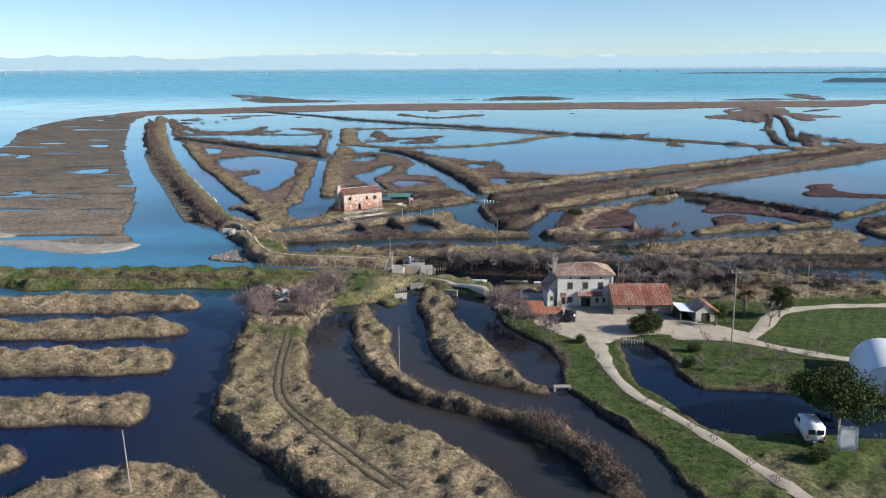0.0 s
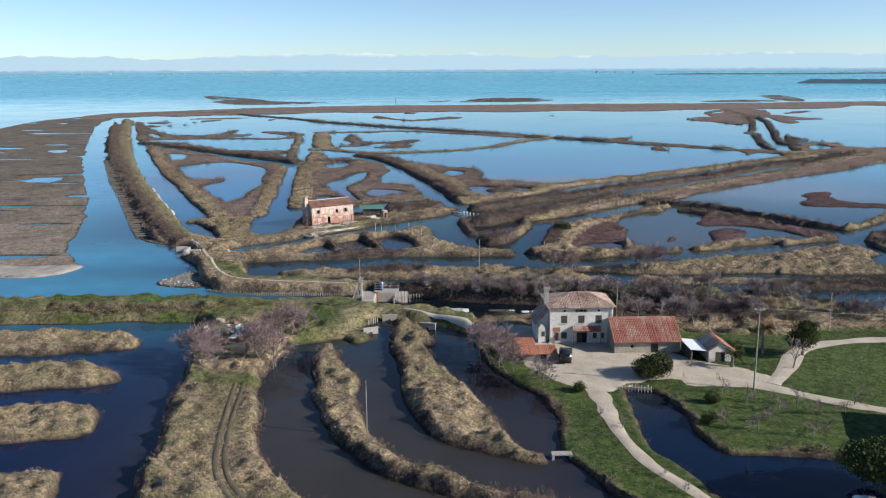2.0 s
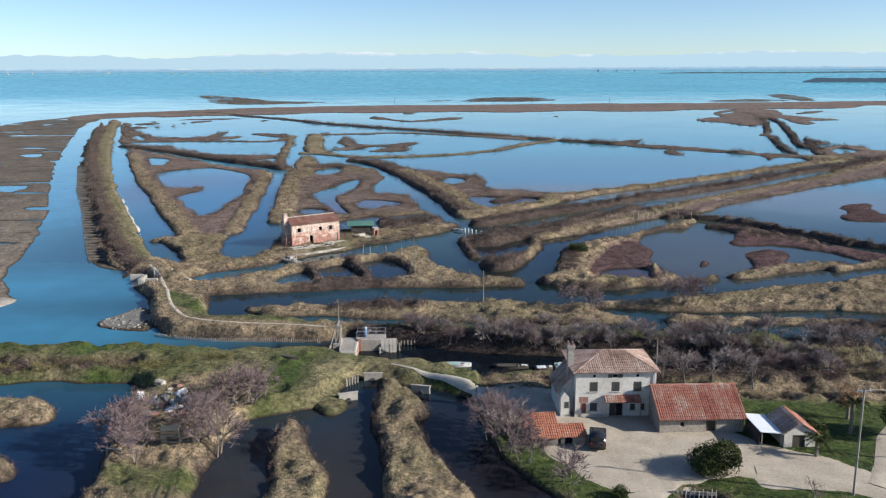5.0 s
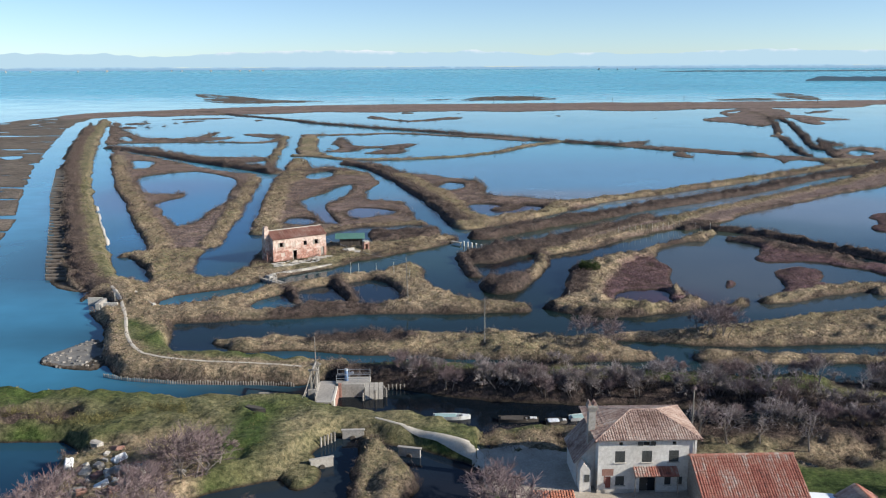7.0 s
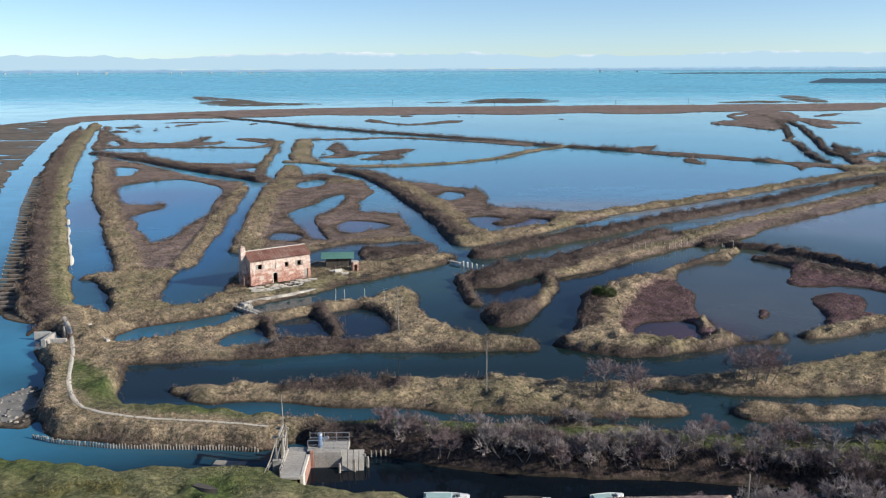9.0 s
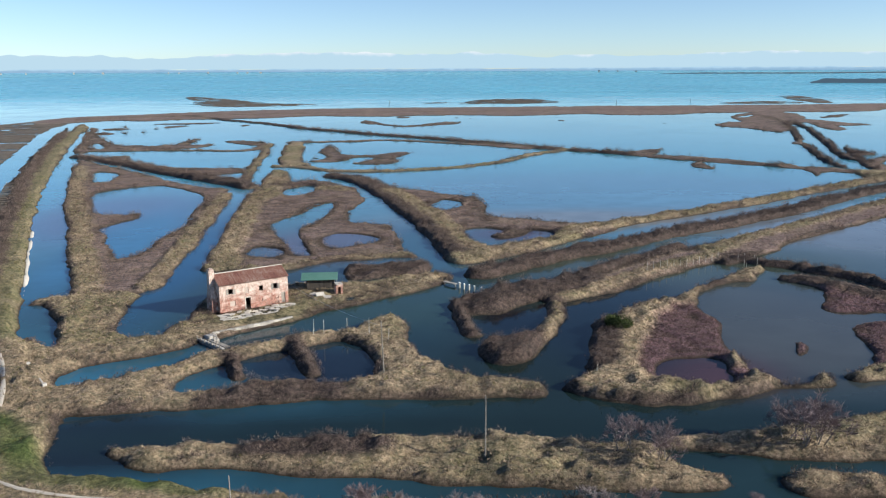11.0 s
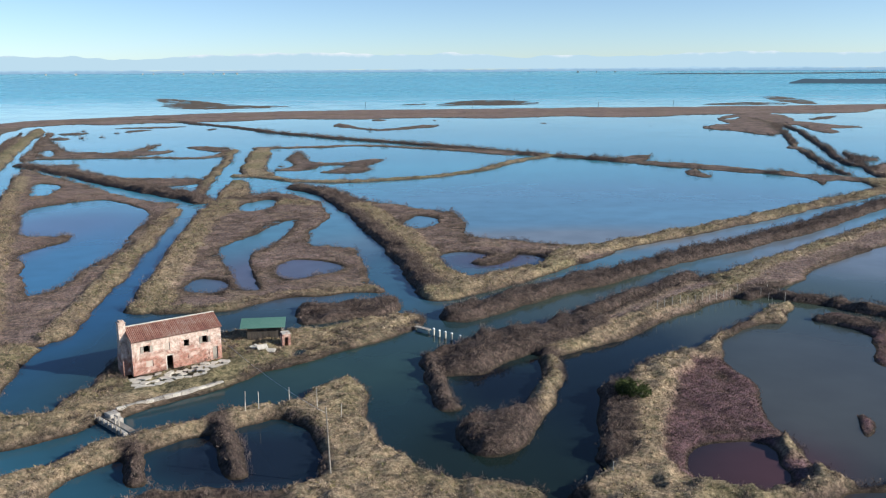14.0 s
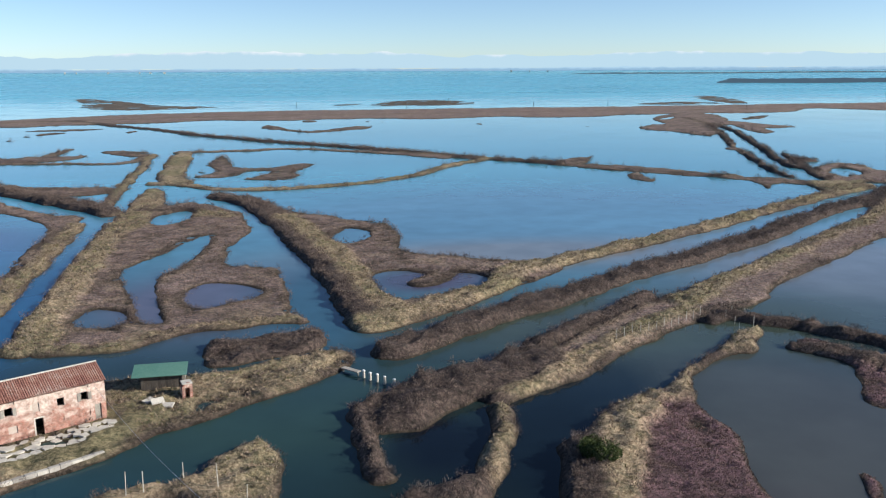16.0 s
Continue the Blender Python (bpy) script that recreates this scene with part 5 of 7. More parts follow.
for z0, z1, r0, r1 in ((0, 3.4, 0.5, 0.48), (3.4, 4.6, 0.48, 0.38), (4.6, 7.7, 0.38, 0.36), (7.7, 8.2, 0.36, 0.52), (8.2, 8.4, 0.52, 0.52)):
    tube(stack, (-0.3, 2.2, z0), (-0.3, 2.2, z1), r0 * 1.3, r1 * 1.3, 4)
for v in stack.verts:
    d = v.co - Vector((-0.3, 2.2, v.co.z))
    v.co = Vector((-0.3, 2.2, v.co.z)) + Matrix.Rotation(radians(45), 3, "Z") @ d
chimney = part("chimney", stack, concrete, farmhouse)
for dx in (-0.25, 0.25):
    part("chimney_cap", prism([(-0.3 + dx - 0.2, 8.4), (-0.3 + dx + 0.2, 8.4), (-0.3 + dx + 0.02, 8.75), (-0.3 + dx - 0.06, 8.75)], 1.8, 2.6), tile_old, chimney)

# ---- the barn ----
barn = thing("barn", pose(27.9, 133.5, 0.25), "long low stone barn with patchy red barrel-tile roof", "barn")
BW, BD, BE, BR = 9.4, 8.0, 1.95, 4.3
part("front_wall", walling(BW, BE, 0.45, [(2.3, 2.75, 0.95, 1.45), (5.2, 6.3, 0.0, 1.6)]), stone_wall, barn)
part("back_wall", boxes((0, BW, BD - 0.45, BD, 0, BE)), stone_wall, barn)
for x in (0, BW - 0.45):
    bm = prism([(0.451, 0), (BD - 0.451, 0), (BD - 0.451, BE), (BD / 2, BR - 0.25), (0.451, BE)], x, x + 0.45)
    for v in bm.verts:
        v.co = Vector((v.co.y, v.co.x, v.co.z))
    bmesh.ops.recalc_face_normals(bm, faces=bm.faces)
    part("gable_wall", bm, stone_wall, barn)
part("barn_door", boxes((5.22, 6.28, 0.25, 0.31, 0.02, 1.58)), dark_timber, barn, "dark plank door")
# this opening is filled by a sheet painted with the room's shade
part("window", boxes((2.3, 2.75, 0.25, 0.29, 0.95, 1.45)), shadow_mat, barn)
part("inner_wall", boxes((0.5, BW - 0.5, 1.2, 1.3, 0, BE)), shadow_mat, barn)
tiled(barn, (-0.2, -0.45, BE - 0.1), (BW + 0.25, -0.45, BE - 0.1), (BW + 0.25, BD / 2, BR), (-0.2, BD / 2, BR), tile_red)
tiled(barn, (BW + 0.25, BD + 0.45, BE - 0.1), (-0.2, BD + 0.45, BE - 0.1), (-0.2, BD / 2, BR), (BW + 0.25, BD / 2, BR), tile_red)
ridge_tiles(barn, (-0.2, BD / 2, BR + 0.03), (BW + 0.25, BD / 2, BR + 0.03), tile_red)

# ---- the white lean-to, the hut and the small red-roofed sheds ----
lean = thing("lean_to", pose(37.7, 129.8, 0.3), "open lean-to shed with a bright white sheet roof", "shed")
part("roof_sheet", prism([(-0.2, 1.95), (2.3, 1.72), (2.3, 1.8), (-0.2, 2.03)], -0.4, 4.6), white_sheet, lean)
part("back_wall", boxes((0, 2.2, 4.2, 4.3, 0, 1.72)), dark_timber, lean)
part("side_wall", boxes((0, 0.08, 0.2, 4.19, 0, 1.9)), dark_timber, lean)
for x in (0.05, 2.1):
    part("post", worn((x, x + 0.1, -0.2, -0.1, 0, 1.7), width=0.01), timber, lean)
hut = thing("stone_hut", pose(40.1, 129.4, 0.3), "small limewashed hut with a steep old tile roof", "hut")
bm = prism([(0, 0), (0.9, 0), (0.9, 1.55), (2.3, 1.55), (2.3, 0), (3.4, 0), (3.4, 1.75), (1.7, 2.75), (0, 1.75)], 0, 0.3)
part("front_wall", bm, limewash, hut)
part("back_wall", prism([(0, 0), (3.4, 0), (3.4, 1.75), (1.7, 2.75), (0, 1.75)], 4.2, 4.5), limewash, hut)
part("side_wall", boxes((0, 0.3, 0.301, 4.199, 0, 1.75)), limewash, hut)
part("side_wall", boxes((3.1, 3.4, 0.301, 4.199, 0, 1.75)), limewash, hut)
part("hut_door", boxes((0.95, 2.25, 0.16, 0.22, 0.02, 1.53)), dark_timber, hut, "dark double door")
tiled(hut, (-0.25, 4.75, 1.66), (-0.25, -0.25, 1.66), (1.7, -0.25, 2.9), (1.7, 4.75, 2.9), tile_old)
tiled(hut, (3.65, -0.25, 1.66), (3.65, 4.75, 1.66), (1.7, 4.75, 2.9), (1.7, -0.25, 2.9), tile_red)
for x, y, w, d, z, lab in ((12.7, 132.9, 3.6, 2.2, 1.9, "low shed with an orange tile roof among shrubs"), (13.5, 130.6, 2.6, 2.0, 1.5, "lower lean-to shed with dull orange tile roof"), (16.5, 130.8, 2.6, 2.0, 1.55, "small shed with an orange tile roof beside the yard")):
    s = thing("garden_shed", pose(x, y, 0.3), lab, "shed", "red-roofed sheds")
    part("front_wall", walling(w, z - 0.35, 0.12, [(0.4, 1.2, 0, z - 0.5)]), timber, s)
    part("back_wall", boxes((0, w, d - 0.12, d, 0, z)), timber, s)
    part("side_wall", prism([(0, 0), (0.1, 0), (0.1, z - 0.35), (0, z - 0.35)], 0.121, d - 0.121), timber, s)
    part("side_wall", prism([(w - 0.1, 0), (w, 0), (w, z - 0.35), (w - 0.1, z - 0.35)], 0.121, d - 0.121), timber, s)
    part("inner_dark", boxes((0.2, w - 0.2, 0.5, 0.55, 0, z - 0.4)), shadow_mat, s)
    tiled(s, (-0.2, -0.3, z - 0.4), (w + 0.2, -0.3, z - 0.4), (w + 0.2, d + 0.2, z + 0.15), (-0.2, d + 0.2, z + 0.15), tile_orange)

# ---- the ruined brick house by the canal ----
ruin = thing("ruined_house", pose(-28.0, 237.8, 0.45, 0, 0, 33.4), "derelict red brick house with flaking plaster and sagging tile roof", "house")
RW, RD, RE, RR = 12.3, 5.6, 4.75, 6.1
holes = [(1.55, 2.35, 2.95, 3.9), (1.9, 2.6, 4.2, 4.6), (4.35, 5.1, 2.75, 3.8), (7.0, 7.75, 2.75, 3.7), (9.6, 10.35, 2.75, 3.75), (9.7, 10.5, 4.15, 4.5),
         (4.55, 5.4, 0.0, 1.95), (1.75, 2.7, 0.9, 1.75), (7.0, 7.6, 1.0, 1.55), (9.8, 10.5, 0.8, 1.45), (11.0, 11.75, 0.05, 1.95)]
part("front_wall", walling(RW, RE, 0.4, holes), ruin_mat, ruin)
part("back_wall", boxes((0, RW, RD - 0.4, RD, 0, RE)), ruin_mat, ruin)
for x in (0, RW - 0.4):
    bm = prism([(0.401, 0), (RD - 0.401, 0), (RD - 0.401, RE), (RD / 2, RR - 0.15), (0.401, RE)], x, x + 0.4)
    for v in bm.verts:
        v.co = Vector((v.co.y, v.co.x, v.co.z))
    bmesh.ops.recalc_face_normals(bm, faces=bm.faces)
    part("gable_wall", bm, ruin_mat, ruin)
part("inner_wall", boxes((0.4, RW - 0.4, 2.6, 2.7, 0, RE - 0.3)), shadow_mat, ruin)
part("inner_floor", boxes((0.4, RW - 0.4, 0.4, 2.59, 2.35, 2.45)), dark_timber, ruin)
for k in (1, 7, 8, 9, 5, 2):
    x0, x1, z0, z1 = holes[k]
    part("bricked_opening", boxes((x0, x1, 0.1, 0.3, z0, z1)), ruin_mat if k in (8, 9) else plain("pale_boarding", (0.3, 0.24, 0.2), (0.52, 0.44, 0.38), 3), ruin, "walled-up opening")
for k in (0, 4):
    x0, x1, z0, z1 = holes[k]
    part("shutter", boxes((x0 - 0.42, x0 - 0.03, -0.06, -0.01, z0, z1)), timber, ruin, "hanging broken shutter")
    part("shutter", boxes((x1 + 0.03, x1 + 0.4, -0.06, -0.01, z0, z1 - 0.1)), timber, ruin, "hanging broken shutter")
part("old_door", boxes((11.05, 11.7, 0.15, 0.2, 0.05, 1.9)), timber, ruin, "grey plank door")
part("lintel", boxes((4.45, 5.5, -0.015, 0.0, 1.95, 2.1)), pale_stone, ruin)
part("door_jamb", boxes((4.4, 4.54, -0.015, 0, 0.0, 1.94)), pale_stone, ruin)
tiled(ruin, (-0.15, -0.3, RE - 0.08), (RW + 0.15, -0.3, RE - 0.08), (RW + 0.15, RD / 2, RR), (-0.15, RD / 2, RR), tile_ruin)
tiled(ruin, (RW + 0.15, RD + 0.3, RE - 0.08), (-0.15, RD + 0.3, RE - 0.08), (-0.15, RD / 2, RR), (RW + 0.15, RD / 2, RR), tile_red)
ridge_tiles(ruin, (-0.15, RD / 2, RR + 0.04), (RW + 0.15, RD / 2, RR + 0.04), pale_stone)
bm = prism([(0, 0), (2.6, 0), (2.6, 1.9), (1.9, 4.2), (1.85, 6.9), (0.95, 6.9), (0.8, 4.2), (0, 1.9)], -0.95, -0.005)
for v in bm.verts:
    v.co = Vector((v.co.y, v.co.x + 1.0, v.co.z))
bmesh.ops.recalc_face_normals(bm, faces=bm.faces)
stack = part("chimney", bm, ruin_mat, ruin)
part("chimney_cap", worn((-1.0, 0.05, 1.85, 2.95, 6.9, 7.05), (-0.8, -0.15, 2.05, 2.75, 7.05, 7.3)), ruin_mat, stack)

# flagstones before the ruin, and its stone quay
m = pose(-28.0, 237.8, 0, 0, 0, 33.4)
flags = thing("flagstone_terrace", pose(-28.0, 237.8, 0.45, 0, 0, 33.4), "broken pale flagstones with weeds before the ruin", "paving")
tagged(flags, kind="structure")
for i in range(11):
    for j in range(5):
        cx, cy = -0.6 + i * 1.25 + 0.5 * (j % 2), -0.9 - j * 0.95
        if random.random() < 0.12 or (i > 8 and j > 2):
            continue
        p = m @ Vector((cx, cy, 0))
        bm = bmesh.new()
        count = random.choice((5, 6, 6))
        ring = [(cx + 0.8 * random.uniform(0.8, 1.08) * math.cos(2 * math.pi * k / count + 0.3), cy + 0.58 * random.uniform(0.8, 1.08) * math.sin(2 * math.pi * k / count + 0.3)) for k in range(count)]
        z = ground_z(p.x, p.y) - 0.45 + 0.06
        top, low = [bm.verts.new((x, y, z)) for x, y in ring], [bm.verts.new((x, y, z - 0.3)) for x, y in ring]
        bm.faces.new(top)
        for k in range(count):
            bm.faces.new((low[k], low[(k + 1) % count], top[(k + 1) % count], top[k]))
        part("flagstone", bm, pale_stone, flags)
quay = thing("stone_quay", pose(-26.5, 226.2, 0, 0, 0, 37), "long pale stone quay edge along the canal", "quay")
tagged(quay, kind="structure")
for k in range(12):
    part("kerb_stone", worn((k * 1.15, k * 1.15 + 1.12, 0, 0.5, -0.8, 0.72 + 0.03 * (k % 3)), width=0.04), concrete if k % 3 else pale_stone, quay)

# green-roofed shed and the brick stub beside it
shed = thing("boat_shed", pose(-15.6, 252.6, 0.45, 0, 0, 4), "dark timber shed with a shallow green sheet roof", "shed")
part("roof_sheet", prism([(-1.0, 2.0), (5.7, 2.0), (5.7, 2.08), (-1.0, 2.08)], -0.5, 2.6), green_sheet, shed)
for v in shed.children[0].data.vertices:
    v.co.z += 0.22 * v.co.y
for k in range(12):
    x = 0.05 + k * 0.42
    part("board", boxes((x, x + 0.39, 0, 0.05, 0, 1.95)), dark_timber, shed)
part("back_wall", boxes((0, 5.1, 2.3, 2.36, 0, 2.4)), dark_timber, shed)
part("side_wall", boxes((0, 0.06, 0.051, 2.299, 0, 1.95)), dark_timber, shed)
part("side_wall", boxes((5.04, 5.1, 0.051, 2.299, 0, 1.95)), dark_timber, shed)
part("post", worn((5.45, 5.57, -0.3, -0.18, 0, 1.9), width=0.01), timber, shed)
stub = thing("brick_privy", pose(-9.9, 249.2, 0.45, 0, 0, 20), "roofless little brick outbuilding, half fallen", "outbuilding")
part("wall", prism([(0, 0), (0.35, 0), (0.35, 1.3), (0.9, 1.3), (0.9, 0), (1.25, 0), (1.25, 1.8), (0.7, 2.0), (0.3, 1.75), (0, 1.5)], 0, 0.25), ruin_mat, stub)
part("wall", boxes((0, 0.25, 0.251, 1.4, 0, 1.45)), ruin_mat, stub)
part("wall", boxes((1.0, 1.25, 0.251, 1.4, 0, 1.75)), ruin_mat, stub)
part("wall", boxes((0.251, 0.999, 1.15, 1.4, 0, 1.6)), ruin_mat, stub)
part("coping", worn((0.02, 1.28, -0.03, 1.43, 1.76, 1.9)), pale_stone, stub)

for x, y, turn, tilt in ((-12.6, 247.6, 30, 38), (-11.4, 247.2, -10, 20), (-13.8, 248.4, 60, 12)):
    ob = part("fallen_slab", worn((-0.8, 0.8, -0.45, 0.45, 0, 0.14), width=0.04), pale_stone)
    ob.matrix_world = pose(x, y, ground_z(x, y) + 0.12, tilt, 0, turn)
    tagged(ob, "pale slab fallen from the brick outbuilding", "slab", "fallen slabs")

# ---- the lock and sluice between the lagoon and the farm canal ----
sluice = thing("sluice_gate", pose(-8.6, 163.8, 0), "weathered concrete sluice with hoist frame, railings and pump", "sluice")
part("abutment", worn((-2.6, -1.35, -1.2, 1.6, -1.0, 1.7), width=0.05), concrete, sluice)
part("deck", prism([(-1.35, 1.3), (0.6, 1.3), (0.6, 1.52), (-1.35, 1.52)], -4.6, 2.2), concrete, sluice)
part("channel_wall", worn((0.6, 0.95, -4.4, 0.4, -1.0, 1.56), width=0.04), pale_stone, sluice, "pale wall with rust-red brick below")
part("brick_facing", boxes((0.95, 1.0, -3.2, 0.4, -0.8, 1.3)), brick_mat, sluice)
part("brick_pier", worn((0.95, 1.35, 0.4, 0.9, -0.8, 1.75), width=0.03), brick_mat, sluice)
part("head_wall", worn((1.35, 4.2, 0.5, 0.95, -1.0, 1.7), width=0.04), concrete, sluice)
part("platform", worn((0.6, 4.9, 0.95, 3.0, 1.5, 1.75), width=0.04), concrete, sluice)
for k in range(4):
    x = 4.25 + k * 0.58
    part("apron_slab", prism([(0.96, 1.72), (0.3, 0.95), (-0.55, -0.4), (-0.4, -0.45), (0.46, 0.9), (1.1, 1.6)], x, x + 0.52), concrete, sluice)
for ob in [o for o in sluice.children if o.name.startswith("apron_slab")]:
    for v in ob.data.vertices:
        v.co = Vector((v.co.y + 0.0, v.co.x, v.co.z))
for x, y, h in ((4.1, -0.7, 1.0), (5.6, -0.5, 1.3), (6.6, 0.6, 1.4), (6.9, 0.4, 1.2)):
    part("guard_pile", rod((x, y, -1), (x, y, h), 0.13, 0.11), timber, sluice)
for x, y in ((-2.2, -0.9), (-2.2, 1.2), (-1.5, -0.9), (-1.5, 1.2)):
    part("hoist_post", worn((x - 0.09, x + 0.09, y - 0.09, y + 0.09, 1.7, 4.2 + 0.2 * (x > -2)), width=0.02), timber, sluice)
for y in (-0.9, 1.2):
    part("hoist_beam", worn((-2.5, -1.2, y - 0.1, y + 0.1, 4.0, 4.2), width=0.02), timber, sluice)
part("hoist_beam", worn((-1.95, -1.75, -1.2, 1.5, 4.2, 4.4), width=0.02), timber, sluice)
part("gate_board", boxes((-1.9, -1.8, -0.8, 1.1, 1.2, 2.9)), dark_timber, sluice)
for a, c in (((-2.2, -0.9, 1.8), (-1.5, -0.9, 4.0)), ((-2.2, 1.2, 1.8), (-1.5, 1.2, 4.0)), ((-1.5, -0.9, 1.8), (-1.5, 1.2, 3.8)), ((-2.9, -2.0, 1.3), (-2.2, -0.9, 3.6))):
    part("brace", rod(a, c, 0.07, 0.07, 4), timber, sluice)
part("flag_pole", rod((-1.9, 2.2, 1.5), (-2.0, 2.2, 7.4), 0.07, 0.04), timber, sluice)
for x in (0.7, 2.2, 3.5, 4.8):
    part("rail_post", rod((x, 2.9, 1.75), (x, 2.9, 2.85), 0.035), steel, sluice)
for x in (0.7, 2.0, 3.4, 4.8):
    part("rail_post", rod((x, 1.05, 1.75), (x, 1.05, 2.75), 0.035), steel, sluice)
for y in (2.9, 1.05):
    for z in (2.25, 2.75):
        part("rail", rod((0.7, y, z), (4.8, y, z), 0.03), steel, sluice)
for z in (2.0, 2.5):
    part("rail", rod((-1.3, -4.4, z - 0.2), (-1.3, -1.2, z), 0.035), timber, sluice)
    part("rail", rod((-2.9, -3.8, z - 0.8), (-2.7, -1.2, z - 0.5), 0.035), timber, sluice)
for y in (-4.4, -3.3, -2.2):
    part("rail_post", rod((-1.3, y, 1.5), (-1.3, y, 2.4), 0.04), timber, sluice)
pump = part("pump", rod((1.9, 1.7, 1.75), (1.9, 1.7, 3.1), 0.24, 0.22, 10), blue_paint, sluice)
part("pump_head", rod((1.9, 1.7, 3.1), (1.9, 1.7, 3.3), 0.27, 0.22, 10), steel, pump)
part("pump_motor", rod((2.2, 1.9, 2.5), (2.75, 1.9, 2.7), 0.22, 0.2, 8), steel, pump)
part("tank", rod((1.1, 2.3, 1.75), (1.1, 2.3, 2.2), 0.6, 0.6, 12), rubber, sluice)


def culvert(x, y, turn, label, wings=0):
    c = thing("culvert", pose(x, y, 0, 0, 0, turn), label, "culvert", "small culverts")
    part("head_wall", worn((-1.2, 1.2, -0.15, 0.15, -1, 0.95), width=0.04), concrete, c)
    part("coping", worn((-1.3, 1.3, -0.2, 0.2, 0.95, 1.08), width=0.03), concrete, c)
    for s in (-1.05, 1.05)[:wings]:
        part("wing_wall", worn((s - 0.12, s + 0.12, 0.15, 1.6, -1, 0.85), width=0.03), concrete, c)
    part("outfall_pipe", rod((0, 0.0, 0.1), (0, -0.35, 0.1), 0.3, 0.3, 10), dark_timber, c)


culvert(-4.9, 152.3, 2, "concrete culvert head under the causeway")
culvert(-7.6, 145.4, 20, "mossy concrete culvert between two ponds")
culvert(1.4, 147.6, -15, "concrete culvert head beside the gravel track")
parapet = thing("white_parapet", pose(-55.1, 208.1, 1.0, 0, 0, 0), "white limed parapet round a small boat basin", "parapet")
part("wall_length", worn((0, 2.6, 0, 0.25, -1.6, 0.3), width=0.05), pale_stone, parapet)
part("wall_length", worn((4.0, 6.4, -3.6, -3.3, -1.6, 0.35), width=0.05), pale_stone, parapet)
part("pier", worn((2.6, 3.3, -3.6, 0.2, -1.6, 0.2), width=0.06), concrete, parapet)
part("gate_post", worn((4.8, 5.0, -0.6, -0.45, -0.5, 1.3), width=0.02), timber, parapet)
for k in range(5):
    p = thing("retaining_pile", pose(-8.2 + k * 0.33, 150.2 + k * 0.35, -0.9), "grey timber retaining pile at the basin", "pile", "basin piles")
    part("shaft", rod((0, 0, 0), (0, 0, 2.0), 0.12, 0.1), timber, p)

# white wall with piers on the levee bend
wall = thing("garden_wall", pose(-48.2, 211.9, 0.9, 0, 0, -55), "low white masonry wall stepping down to the canal", "wall")
part("wall_length", worn((0, 10.1, 0, 0.28, -1.2, 0.3), width=0.05), pale_stone, wall)
for x in (0, 9.8):
    part("pier", worn((x - 0.2, x + 0.45, -0.15, 0.4, -1.2, 0.5), width=0.06), pale_stone, wall)

# weir across the canal
weir = thing("weir", pose(-28.4, 224.6, 0, 0, 0, -46), "timber and concrete weir crossing the canal", "weir")
part("sill", worn((0, 7.2, -0.25, 0.25, -1, 0.55), width=0.05), concrete, weir)
part("walkway", worn((0, 7.2, 0.35, 1.1, 0.5, 0.6), width=0.02), timber, weir)
for k in range(7):
    part("stake", rod((0.4 + k * 1.05, -0.3, -1), (0.4 + k * 1.05, -0.3, 0.95), 0.09, 0.08), timber, weir)
part("masonry_block", worn((0.8, 2.3, 0.6, 1.9, -0.8, 1.0), width=0.08), concrete, weir)
part("masonry_block", worn((2.6, 3.4, 0.7, 1.7, -0.8, 0.75), width=0.08), concrete, weir)
part("gate_frame", boxes((4.0, 4.12, 0.3, 0.42, 0.5, 1.6), (4.9, 5.02, 0.3, 0.42, 0.5, 1.6), (4.0, 5.02, 0.3, 0.42, 1.6, 1.72)), timber, weir)

# footbridge over the ditch, and the jetty on the pond
bridge = thing("footbridge", pose(13.9, 100.9, 0), "small pale concrete slab bridge over the ditch", "bridge")
part("slab", worn((0, 2.2, 0, 0.9, 0.5, 0.66), width=0.03), concrete, bridge)
for x in (0.0, 1.9):
    part("abutment", worn((x, x + 0.3, 0.05, 0.95, -1, 0.499), width=0.03), concrete, bridge)
jetty = thing("pond_jetty", pose(25.4, 120.2, 0, 0, 0, -8), "grey timber bank wall with uneven stakes on the pond", "jetty")
part("plank", worn((0, 4.2, 0, 0.12, 0.25, 0.6), width=0.02), timber, jetty)
for k in range(11):
    part("stake", rod((0.1 + k * 0.4, -0.1, -0.8), (0.1 + k * 0.4, -0.1 + random.uniform(-0.1, 0.1), random.uniform(0.6, 1.0)), 0.06, 0.05), pale_stone, jetty)
landing = thing("landing_stage", pose(9.6, 257.3, 0, 0, 0, -45), "old landing stage with thick pale mooring piles", "jetty")
part("plank", worn((0, 3.0, 0, 0.8, 0.45, 0.6), width=0.03), timber, landing)
for x in (0.1, 2.8):
    part("stake", rod((x, 0.4, -1.2), (x, 0.4, 0.45), 0.1), timber, landing)
for x, y in ((12.6, 254.6), (13.4, 253.6), (14.3, 252.9), (15.2, 251.9), (16.4, 250.8)):
    p = thing("mooring_pile", pose(x, y, -1.2), "thick pale wooden mooring pile in the canal", "pile", "mooring piles")
    part("shaft", rod((0, 0, 0), (0, 0, 2.2), 0.2, 0.17, 8), pale_stone, p)
    part("cap", rod((0, 0, 2.2), (0, 0, 2.32), 0.22, 0.12, 8), white_paint, p)
plank = thing("footplank", pose(-7.8, 224.6, 0.75, 0, 0, 16), "single grey plank bridging the cut", "plank")
part("board", worn((0, 2.6, 0, 0.35, 0, 0.08), width=0.015), timber, plank)


